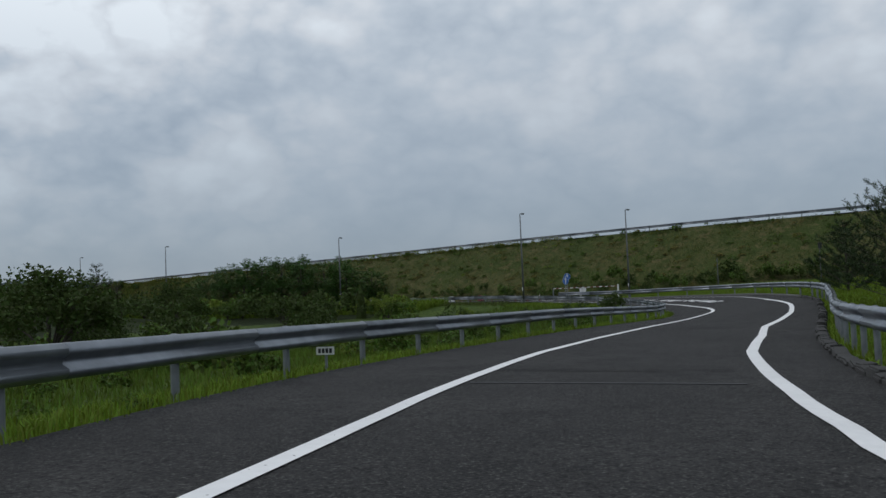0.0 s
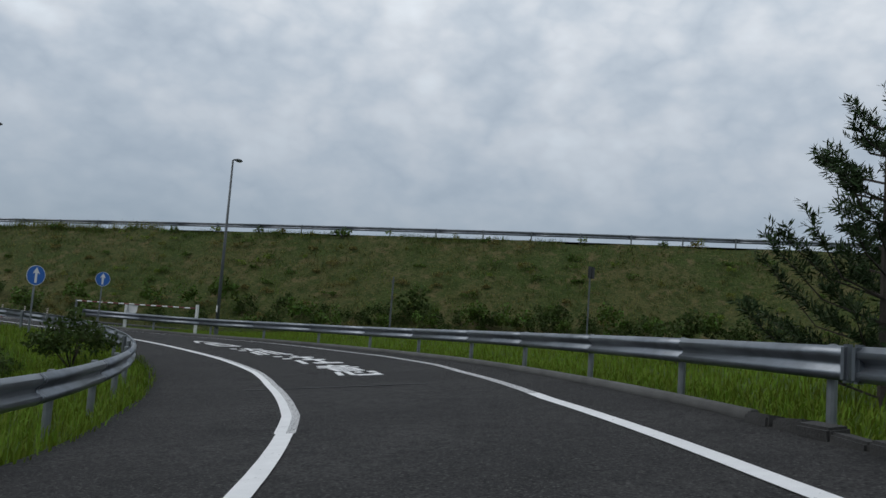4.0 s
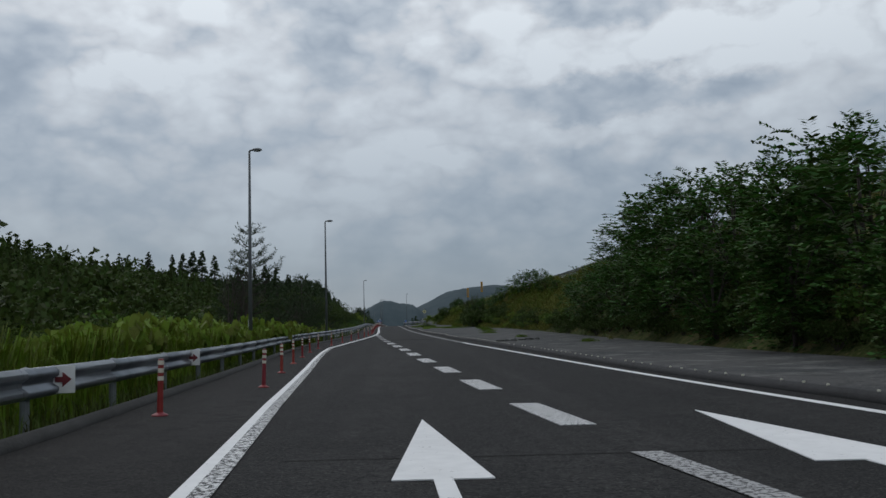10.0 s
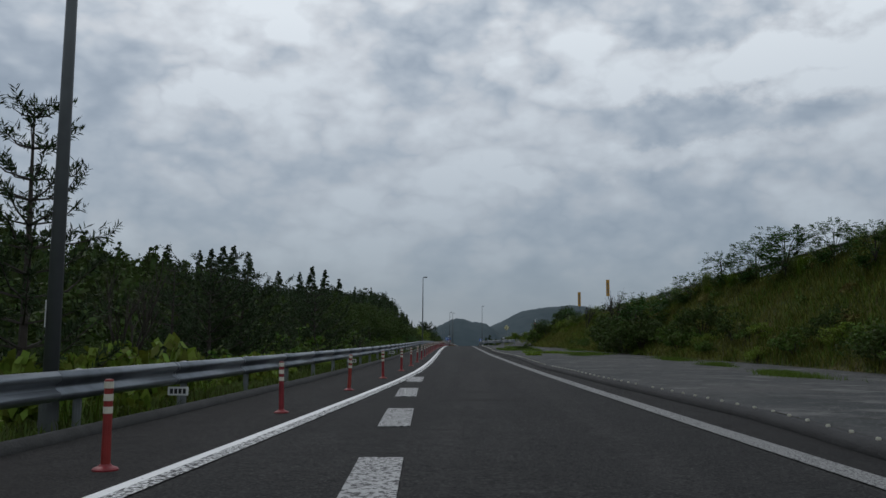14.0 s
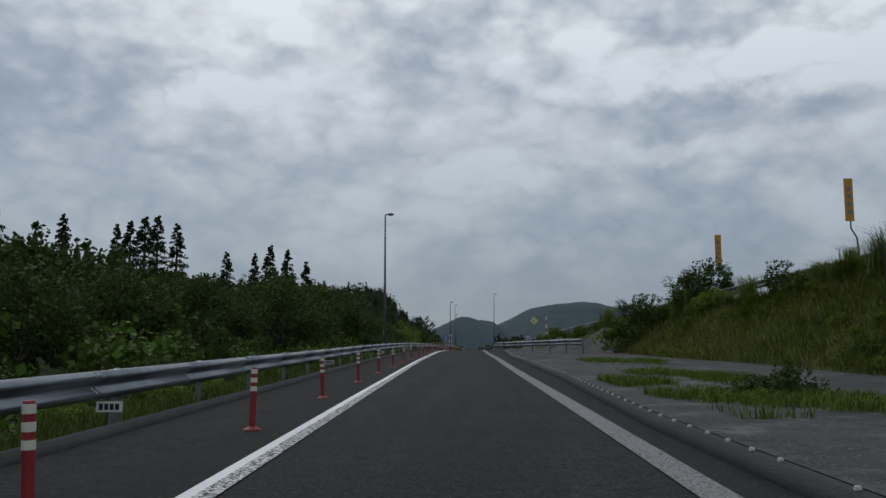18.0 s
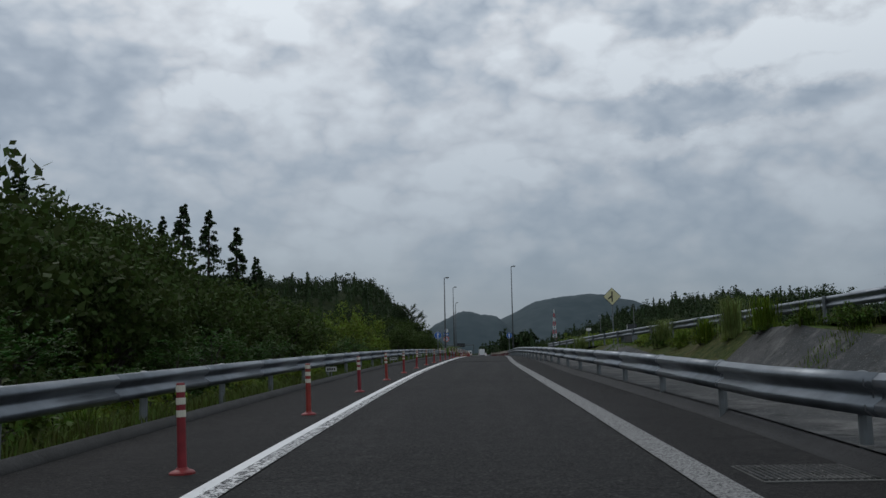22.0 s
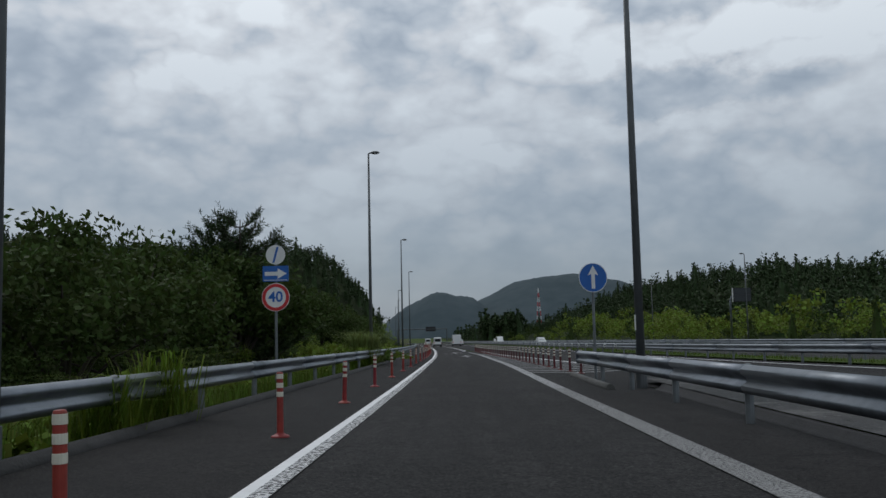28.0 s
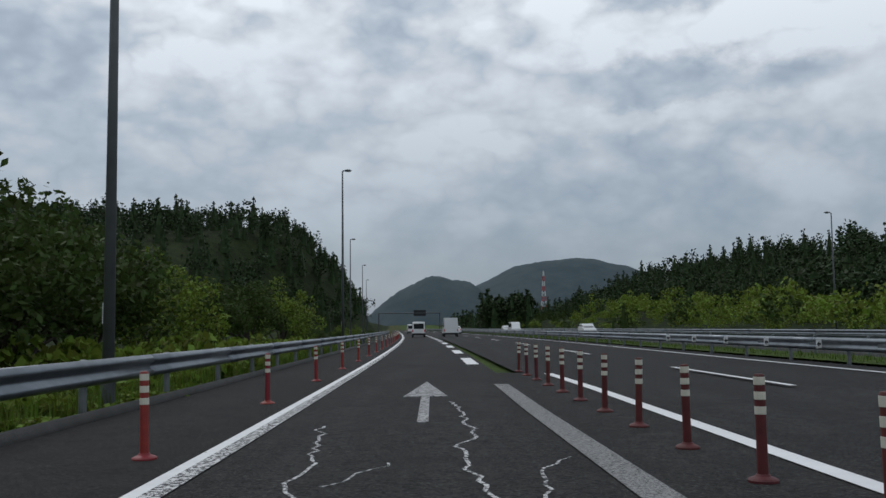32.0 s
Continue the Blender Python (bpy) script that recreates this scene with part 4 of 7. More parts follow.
AI = [bar(0.08, 0.60, 0.47, 0.985, 0.13), bar(0.92, 0.60, 0.53, 0.985, 0.13), rect(0.27, 0.53, 0.75, 0.60), rect(0.12, 0.0, 0.25, 0.44), rect(0.76, 0.0, 0.89, 0.44), rect(0.25, 0.0, 0.76, 0.08), rect(0.25, 0.36, 0.76, 0.44)]
RYU = [rect(0.0, 0.86, 0.19, 0.93), rect(0.0, 0.58, 0.2, 0.65), bar(0.06, 0.0, 0.16, 0.38, 0.13), rect(0.56, 0.92, 0.68, 1.0), rect(0.3, 0.82, 1.0, 0.90), bar(0.36, 0.58, 0.52, 0.82, 0.12), rect(0.36, 0.52, 0.86, 0.59), bar(0.92, 0.53, 0.78, 0.70, 0.11), bar(0.30, 0.02, 0.40, 0.48, 0.11), rect(0.58, 0.04, 0.69, 0.48), rect(0.82, 0.0, 0.93, 0.48), rect(0.93, 0.0, 1.04, 0.09)]
CHU = [rect(0.0, 0.86, 0.22, 0.93), rect(0.0, 0.58, 0.22, 0.65), bar(0.06, 0.0, 0.18, 0.40, 0.14), rect(0.58, 0.90, 0.72, 1.0), rect(0.36, 0.74, 1.0, 0.83), rect(0.40, 0.42, 0.98, 0.51), rect(0.33, 0.0, 1.04, 0.11), rect(0.62, 0.11, 0.75, 0.42), rect(0.62, 0.51, 0.75, 0.74)]
I_ = [rect(0.44, 0.95, 0.56, 1.02), rect(0.12, 0.87, 0.88, 0.94), rect(0.28, 0.79, 0.38, 0.87), rect(0.62, 0.79, 0.72, 0.87), rect(0.02, 0.73, 0.98, 0.79), rect(0.18, 0.40, 0.29, 0.68), rect(0.71, 0.40, 0.82, 0.68), rect(0.29, 0.62, 0.71, 0.68), rect(0.29, 0.51, 0.71, 0.56), rect(0.29, 0.40, 0.71, 0.45), bar(0.02, 0.05, 0.12, 0.32, 0.12), bar(0.28, 0.05, 0.34, 0.35, 0.12), rect(0.34, 0.0, 0.86, 0.08), rect(0.76, 0.08, 0.88, 0.17), rect(0.48, 0.22, 0.62, 0.31), rect(0.78, 0.24, 0.94, 0.33)]
for glyph, s0, ds, lat in ((I_, 70.0, 3.9, lambda v: 1.0), (CHU, 74.8, 3.9, lambda v: 1.05), (RYU, 79.4, 3.7, lambda v: 0.86), (AI, 84.4, 3.6, lambda v: 0.85)):
    flat_mark("road_lettering", RAMP, s0, lat, glyph, ds, 1.12, M_PAINT, "large white painted road lettering, slightly worn")
ARROW = [[(-0.08, 0), (0.08, 0), (0.08, 0.50), (0.42, 0.50), (0.0, 1.0), (-0.42, 0.50), (-0.08, 0.50)]]
for s0, lat, ln, w in ((108.4, 1.45, 8.2, 1.25), (125.3, 0.38, 9.0, 0.95), (125.8, 4.05, 8.9, 1.25), (475.2, 0.34, 7.8, 1.0), (495.7, -0.18, 8.4, 0.9), (101, 7.5, 8, 1.1)):
    flat_mark("road_arrow", RAMP, s0, lat, ARROW, ln, w, M_PAINT if s0 < 400 else M_PAINT_OLD, "white painted straight-ahead arrow on the lane")
DASH_LAT = along([(128, 2.5), (136, 2.0), (148.5, 1.48), (154.3, 1.19), (160.5, 0.91), (166.8, 0.57), (172.6, 0.2), (178.4, -0.18), (184.2, -0.5), (190.4, -0.86), (196.6, -1.18), (203, -1.5), (209.5, -1.68)])
for k in range(13):
    far_end = 136.3 + 6.1 * k
    flat_mark("lane_dash", RAMP, far_end - 3.0, lambda v: float(DASH_LAT(far_end - 3.0 + v * 3.0)), [rect(-0.5, 0, 0.5, 1)], 3.0, 0.43, M_PAINT_SPECKLED if k < 8 else M_PAINT_OLD, "short thick white dash between the two joining lanes")
flat_mark("road_patch", RAMP, 89.4, -2.2, [rect(0, 0, 1, 1)], 1.5, 0.72, M_SLAB, "pale rectangular patch in the asphalt")
for s0, lat in ((12, 0), (67, 0.4), (185.7, 1.2), (360.4, 0)):
    flat_mark("asphalt_seam", RAMP, s0, lat - 1.8, [rect(0, 0, 1, 1)], 0.06, 3.6, M_BLACK, "dark tar seam across the lane", 0.011)
# hatching: where the side road joins and where the ramp meets the main road
INNER1 = along([(102, 4.2), (104.5, 3.6), (106, 3.35), (108.2, 3.2), (111, 3.0), (118, 2.95), (126, 2.75)])
stripe("edge_line", RAMP, 102, 126, INNER1, 0.22, M_PAINT_OLD, label="worn white line along the hatched area")
stripe("edge_line", RAMP, 117, 131, lambda s: float(np.interp(s, [117, 124, 131], [3.9, 3.0, 2.3])), 0.3, M_PAINT_OLD, 0.013, label="worn white line at the tip of the hatched area")
for s0 in np.arange(104.0, 117, 2.3):
    a, b = float(INNER1(s0)), float(RM_LINE(min(s0 + 2.2, 118)))
    flat_mark("hatching", RAMP, s0, 0.0, [[(a, 0), (b, 1), (b, 1.28), (a, 0.28)]], 2.4, 1.0, M_PAINT_OLD, "worn white hatching bar between the lanes")
for s0 in np.arange(439.3, 489, 1.88):
    a, b = float(RM_LINE(s0)) + 0.15, float(ZEBRA(s0)) - 0.1
    c = float(np.interp(s0, [439, 453, 472, 491, 504], [3.5, 3.05, 2.75, 2.45, 2.25])) + 0.1
    flat_mark("hatching", RAMP, s0, 0.0, [[(a, 0.55), (c, -0.1), (b, 1.0), (b, 1.25), (c, 0.15), (a, 0.78)]], 1.6, 1.0, M_PAINT_OLD, "white chevron bar between the ramp and the main road")

# ---- delineator posts ----
def make_post(mat, tone):
    top = thing("delineator_post", tone + " flexible delineator post with pale bands on asphalt", "delineator", "delineator posts")
    b = bmesh.new()
    lathe(b, [(0.115, 0.0), (0.115, 0.018), (0.10, 0.03), (0.06, 0.045), (0.048, 0.06)], 18)
    part("base", b, mat, top, smooth=False)
    b = bmesh.new()
    lathe(b, [(0.042, 0.05), (0.040, 0.3), (0.040, 0.785), (0.034, 0.80), (0.012, 0.803)], 14)
    part("tube", b, mat, top)
    for z in (0.50, 0.61, 0.72):
        b = bmesh.new()
        lathe(b, [(0.0415, z), (0.0428, z + 0.003), (0.0428, z + 0.057), (0.0415, z + 0.06)], 14)
        part("band", b, M_REFLECT, top, "pale reflective band")
    return top


first_post, dirty_backlit_post = make_post(M_ORANGE, "red"), make_post(M_MAROON, "dirty, backlight-darkened maroon")
POST_GAP = along([(130, 1.5), (138, 1.45), (140, 0.54), (150, 0.66), (165, 0.67), (185, 0.6), (215, 0.62), (250, 0.69), (285, 0.57), (330, 0.5), (352, 0.58), (380, 0.45), (412, 0.65), (460, 0.64), (500, 0.57), (700, 0.57)])
spots = [(s, float(L_LINE(s) - POST_GAP(s))) for s in 135.72 + 6.052 * np.arange(80) + np.interp(np.arange(80), [0, 5, 12, 19, 25, 32, 36, 46, 52, 62], [0.05, -0.1, 0.28, 0.27, -0.42, -0.3, 0.02, 0.18, 0.03, -0.05])]
spots += list(zip((106.0, 107.6, 109.2, 110.8, 112.6, 114.2, 115.7, 117.2, 118.85, 120.55, 122.25), (4.42, 4.12, 3.86, 3.62, 3.5, 3.38, 3.22, 3.2, 3.08, 2.98, 2.76)))
ZP = along([(438.6, 3.54), (442, 3.28), (448, 3.14), (453, 2.99), (463, 2.82), (472, 2.68), (482, 2.49), (491.5, 2.42), (498, 2.3), (512, 2.2)])
spots += [(s, float(ZP(s))) for s in np.arange(438.5, 509, 1.883)]
rng = random.Random(8)
placed = set()
for k, (s, lat) in enumerate(spots):
    src = dirty_backlit_post if lat > 0 else first_post
    m = RAMP.frame_at(s, lat, 0.0, rng.uniform(0, 360)) @ pose(0, 0, 0, rng.uniform(-1.8, 1.8), rng.uniform(-1.8, 1.8))
    if src.name not in placed:
        placed.add(src.name)
        src.matrix_basis = m
    else:
        copy_thing(src, m)

# ---- street lamps ----
def street_lamp(m, height, side):
    top = thing("street_lamp", "tall dark grey lamp post with one short arm", "street lamp", "street lamps", at=m)
    b = bmesh.new()
    tube(b, [(0, 0, -0.6), (0, 0, height * 0.5), (0, 0, height)], [0.105, 0.078, 0.05], 12)
    part("pole", b, M_POLE, top, smooth=True)
    b = bmesh.new()
    tube(b, [(0, 0, -0.1), (0, 0, 0.42)], [0.125, 0.12], 12)
    part("collar", b, M_POLE, top)
    b = bmesh.new()
    tube(b, [(0, 0, height - 0.02), (0.05 * side, 0, height + 0.04), (0.16 * side, 0, height + 0.05)], [0.045, 0.042, 0.04], 8)
    part("arm", b, M_POLE, top)
    b = bmesh.new()
    bmesh.ops.create_uvsphere(b, u_segments=14, v_segments=8, radius=1)
    for v in b.verts:
        v.co = Vector(((0.36 + v.co.x * 0.27) * side, v.co.y * 0.15, height + 0.05 + (v.co.z * 0.10 if v.co.z > 0 else v.co.z * 0.05)))
    part("lamp_head", b, M_POLE, top, smooth=True)
    b = bmesh.new()
    bmesh.ops.create_uvsphere(b, u_segments=12, v_segments=6, radius=1)
    for v in b.verts:
        v.co = Vector(((0.38 + v.co.x * 0.18) * side, v.co.y * 0.11, height + 0.01 + v.co.z * 0.045))
    part("lens", b, M_LAMPGLASS, top, "pale lamp lens", smooth=True)
    b = bmesh.new()
    box(b, -0.10, -0.085, -0.05, 0.05, 1.3, 1.65, 0.004)
    part("number_plate", b, M_WHITE, top, "small pale plate on the pole")
    return top


for s, lat, h, side in ((95.8, 7.35, 9.5, 1), (99.7, -3.75, 9.3, 1), (130.6, -4.35, 8.75, 1), (165.6, -6.6, 9.75, 1), (193.6, -5.36, 9.4, 1), (305.7, -5.18, 9.5, 1), (417.7, -4.65, 9.55, 1), (457.6, -5.22, 11.5, 1), (499.4, -5.42, 11.5, 1), (543.9, -5.7, 11.7, 1), (429.6, 3.8, 11.95, 1)):
    street_lamp(RAMP.frame_at(s, lat), h, side)


def top_of_ground(x, y):
    return float(lie(x, y))


for x, y, zt, side in ((-13.6, 476, 12.3, 1), (-16.5, 518, 11.8, 1), (-20.0, 560, 11.2, 1), (33.4, 408.3, 12.75, -1), (31.4, 452, 12.0, -1)):
    z = top_of_ground(x, y)
    street_lamp(pose(x, y, z), zt - z, side)

# ---- traffic signs ----
def disc(b, r, y0, y1, n=28, cx=0.0, cz=0.0, r0=0.0):
    """A disc or ring in the x-z plane with thickness along y."""
    ring = lambda q, y: [b.verts.new((cx + q * math.cos(2 * math.pi * k / n), y, cz + q * math.sin(2 * math.pi * k / n))) for k in range(n)]
    f, g = ring(r, y0), ring(r, y1)
    for k in range(n):
        b.faces.new((f[k], f[(k + 1) % n], g[(k + 1) % n], g[k]))
    if r0:
        p, q = ring(r0, y0), ring(r0, y1)
        for k in range(n):
            j = (k + 1) % n
            b.faces.new((f[j], f[k], p[k], p[j]))
            b.faces.new((g[k], g[j], q[j], q[k]))
            b.faces.new((p[k], q[k], q[j], p[j]))
    else:
        b.faces.new(f[::-1])
        b.faces.new(g)
    bmesh.ops.recalc_face_normals(b, faces=b.faces)
    return b


def face_shape(b, pts, y0, y1):
    """An outline (x, z) with thickness along y, facing -y."""
    lo, hi = [b.verts.new((x, y0, z)) for x, z in pts], [b.verts.new((x, y1, z)) for x, z in pts]
    b.faces.new(lo)
    b.faces.new(hi[::-1])
    for k in range(len(pts)):
        j = (k + 1) % len(pts)
        b.faces.new((lo[k], hi[k], hi[j], lo[j]))
    bmesh.ops.recalc_face_normals(b, faces=b.faces)
    return b


UP_ARROW = [(-0.05, -0.30), (0.05, -0.30), (0.05, 0.10), (0.15, 0.06), (0.0, 0.33), (-0.15, 0.06), (-0.05, 0.10)]


def sign_post(top, h, mat=M_STEEL_DK, r=0.038):
    b = bmesh.new()
    tube(b, [(0, 0.05, -0.6), (0, 0.05, h)], [r, r], 10)
    return part("post", b, mat, top)


def ahead_sign(m, h, label, r=0.40):
    top = thing("direction_sign", label, "traffic sign", "blue arrow signs", at=m)
    sign_post(top, h + 0.3)
    for name, rr, r0, y0, y1, mat in (("backing", r, 0, -0.004, 0.012, M_STEEL_DK), ("border", r, r * 0.955, -0.010, -0.004, M_WHITE), ("face", r * 0.955, 0, -0.012, -0.004, M_BLUE)):
        part(name, disc(bmesh.new(), rr, y0, y1, 32, 0, h, r0), mat, top)
    part("arrow", face_shape(bmesh.new(), [(x * r / 0.4, z * r / 0.4 + h) for x, z in UP_ARROW], -0.018, -0.012), M_WHITE, top, "white arrow")
    b = bmesh.new()
    box(b, -0.08, 0.08, 0.012, 0.09, h - 0.05, h + 0.05, 0.005)
    part("clamp", b, M_STEEL_DK, top)
    return top


ahead_sign(RAMP.frame_at(90.8, -4.35, 0, 12), 2.3, "round blue sign with a white arrow behind a rail")
ahead_sign(RAMP.frame_at(102.0, 4.75, 0, -22), 2.65, "round blue sign with a white arrow beside the gate")
ahead_sign(RAMP.frame_at(411.1, -5.14, 0, 3), 2.44, "round blue sign with a white arrow in tall grass")
ahead_sign(RAMP.frame_at(433.6, 3.35, 0, 10), 2.78, "round blue sign with a white arrow beside a lamp post")

trio = thing("sign_trio", "three signs on one post: slashed disc, blue arrow, limit 40", "traffic sign", at=RAMP.frame_at(433.8, -5.39, 0.14))
sign_post(trio, 3.8)
part("slashed_disc", disc(bmesh.new(), 0.27, -0.008, 0.008, 28, 0, 3.48), M_WHITE, trio)
part("slash", face_shape(bmesh.new(), [(-0.09, 3.26), (-0.03, 3.26), (0.09, 3.70), (0.03, 3.70)], -0.013, -0.008), M_BLUE, trio)
part("arrow_plate", face_shape(bmesh.new(), [(-0.36, 2.74), (0.36, 2.74), (0.36, 3.17), (-0.36, 3.17)], -0.008, 0.008), M_BLUE, trio)
part("plate_border", face_shape(bmesh.new(), [(-0.33, 2.77), (0.33, 2.77), (0.33, 2.785), (-0.33, 2.785)], -0.012, -0.008), M_WHITE, trio)
part("right_arrow", face_shape(bmesh.new(), [(-0.30, 2.90), (0.06, 2.90), (0.06, 2.81), (0.31, 2.955), (0.06, 3.10), (0.06, 3.01), (-0.30, 3.01)], -0.013, -0.008), M_WHITE, trio, "white arrow to the right")
part("limit_disc", disc(bmesh.new(), 0.39, -0.006, 0.010, 32, 0, 2.30), M_WHITE, trio)
part("red_ring", disc(bmesh.new(), 0.375, -0.012, -0.006, 32, 0, 2.30, 0.285), M_RED, trio)
num = bpy.data.curves.new("limit_number", "FONT")
num.body, num.size, num.extrude, num.align_x, num.align_y = "40", 0.40, 0.003, "CENTER", "CENTER"
num.offset = 0.008
txt = new("tmp_text", num)
bpy.context.view_layer.update()
me = bpy.data.meshes.new_from_object(txt.evaluated_get(bpy.context.evaluated_depsgraph_get()))
bpy.data.objects.remove(txt)
digits = link("limit_number", me, M_BLUE, trio, "dark blue number 40")
digits.matrix_basis = pose(0, -0.012, 2.30, 90, 0, 0)

merge = thing("merge_warning_sign", "yellow diamond sign with a black merging symbol on a thin post", "traffic sign", at=RAMP.frame_at(368.7, 8.9))
merge.location.z = top_of_ground(*merge.location[:2])
hm = float(RAMP.at(368.7, 0).z) + 4.0 - merge.location.z
sign_post(merge, hm + 0.3)
part("plate", face_shape(bmesh.new(), [(0, hm - 0.60), (0.60, hm), (0, hm + 0.60), (-0.60, hm)], -0.006, 0.010), M_BLACK, merge)
part("face", face_shape(bmesh.new(), [(0, hm - 0.56), (0.56, hm), (0, hm + 0.56), (-0.56, hm)], -0.012, -0.006), M_CREAM, merge, "pale yellow face")
part("main_stroke", face_shape(bmesh.new(), [(-0.045, hm - 0.36), (0.045, hm - 0.36), (0.045, hm + 0.34), (-0.045, hm + 0.34)], -0.017, -0.012), M_BLACK, merge)
part("side_stroke", face_shape(bmesh.new(), [(-0.27, hm - 0.20), (-0.27, hm - 0.09), (-0.02, hm + 0.06), (-0.02, hm - 0.05)], -0.019, -0.012), M_BLACK, merge)

for s, lat, zt in ((299.4, 15.6, 7.25), (283.4, 16.75, 7.85)):
    y_sign = thing("yellow_board", "narrow upright yellow board on a crooked thin pole", "sign board", "yellow boards", at=RAMP.frame_at(s, lat))
    y_sign.location.z = top_of_ground(*y_sign.location[:2])
    t_ = float(RAMP.at(s, 0).z) + zt - y_sign.location.z
    b = bmesh.new()
    tube(b, [(0.5, 0.05, -0.4), (0.28, 0.05, t_ - 2.55), (0.05, 0.05, t_ - 2.15), (0.03, 0.05, t_ - 0.4)], [0.04, 0.04, 0.035, 0.035], 8)
    part("pole", b, M_POLE, y_sign)
    b = bmesh.new()
    box(b, -0.19, 0.19, -0.02, 0.01, t_ - 1.85, t_, 0.01)
    part("board", b, M_YELLOW, y_sign)
    for q in range(4):
        part("faint_character", face_shape(bmesh.new(), [(-0.08, t_ - 0.55 - q * 0.33), (0.08, t_ - 0.55 - q * 0.33), (0.08, t_ - 0.36 - q * 0.33), (-0.08, t_ - 0.36 - q * 0.33)], -0.026, -0.02), M_STEEL_DK, y_sign)

board = thing("notice_board", "dark double board on a thin post in grass", "sign board", at=RAMP.frame_at(83.3, 18.0, 0, 20))
board.location.z = top_of_ground(*board.location[:2])
sign_post(board, 3.4, M_POLE)
for x in (-0.27, 0.03):
    b = bmesh.new()
    box(b, x, x + 0.26, -0.03, 0.02, 2.95, 3.5, 0.01)
    part("panel", b, M_BLACK, board)
stick = thing("marker_pole", "thin dark pole standing in weeds", "pole", at=RAMP.frame_at(90.3, 13.5))
stick.location.z = top_of_ground(*stick.location[:2]) - 0.1
part("shaft", tube(bmesh.new(), [(0, 0, 0), (0.02, 0, 3.3)], [0.05, 0.04], 8), M_POLE, stick)
for z in (2.2, 2.6, 3.0):
    part("ring", tube(bmesh.new(), [(0.013, 0, z), (0.013, 0, z + 0.06)], [0.07, 0.07], 8), M_POLE, stick)

# kilometre plates on the rail
for s in (14.4, 196.9, 217.0, 237.0, 257.0, 277.0, 297.0, 317.0, 337.0, 357.0, 377.0, 397.0):
    lat = float(L_EDGE(s)) - 0.26
    km = thing("distance_plate", "small white distance plate on a stub under the rail", "marker plate", "distance plates", at=RAMP.frame_at(s, lat))
    part("stub", tube(bmesh.new(), [(0, 0.03, -0.1), (0, 0.03, 0.34)], [0.025, 0.025], 8), M_STEEL_DK, km)
    b = bmesh.new()
    box(b, -0.17, 0.17, -0.01, 0.01, 0.24, 0.38, 0.006)
    part("plate", b, M_WHITE, km)
    for q in range(4):
        part("mark", face_shape(bmesh.new(), [(-0.13 + q * 0.07, 0.27), (-0.08 + q * 0.07, 0.27), (-0.08 + q * 0.07, 0.35), (-0.13 + q * 0.07, 0.35)], -0.014, -0.01), M_BLACK, km)

# arrow plates on the inner rail
for s in (121.9, 124.2, 134.6, 144.0):
    ap = thing("arrow_plate", "white plate with a dark red arrow fixed to the guard rail", "marker plate", "arrow plates", at=RAMP.frame_at(s, L_RAIL(s) + 0.10))
    b = bmesh.new()
    box(b, -0.15, 0.15, -0.012, 0.0, 0.42, 0.77, 0.005)
    part("plate", b, M_WHITE, ap)
    part("arrow", face_shape(bmesh.new(), [(-0.09, 0.56), (0.0, 0.56), (0.0, 0.50), (0.11, 0.595), (0.0, 0.69), (0.0, 0.63), (-0.09, 0.63)], -0.018, -0.012), M_BARR_R, ap)
    ap.matrix_basis = ap.matrix_basis @ pose(0.02, 0, 0, 0, 0, 8)
# arrow plates on the median rail
for s in np.arange(377.4, 426.3, 4.0):
    ap = thing("arrow_plate", "small white plate with a black arrow on the median rail", "marker plate", "median arrow plates", at=MAIN.frame_at(float(s), 8.84, 0.1, 35))
    b = bmesh.new()
    box(b, -0.14, 0.14, -0.012, 0.0, 0.36, 0.62, 0.005)
    part("plate", b, M_WHITE, ap)
    part("arrow", face_shape(bmesh.new(), [(0.09, 0.46), (0.0, 0.46), (0.0, 0.41), (-0.11, 0.49), (0.0, 0.57), (0.0, 0.52), (0.09, 0.52)], -0.018, -0.012), M_BLACK, ap)
    part("bracket", box(bmesh.new(), -0.03, 0.03, 0.0, 0.3, 0.46, 0.54, 0.003), M_STEEL_DK, ap)

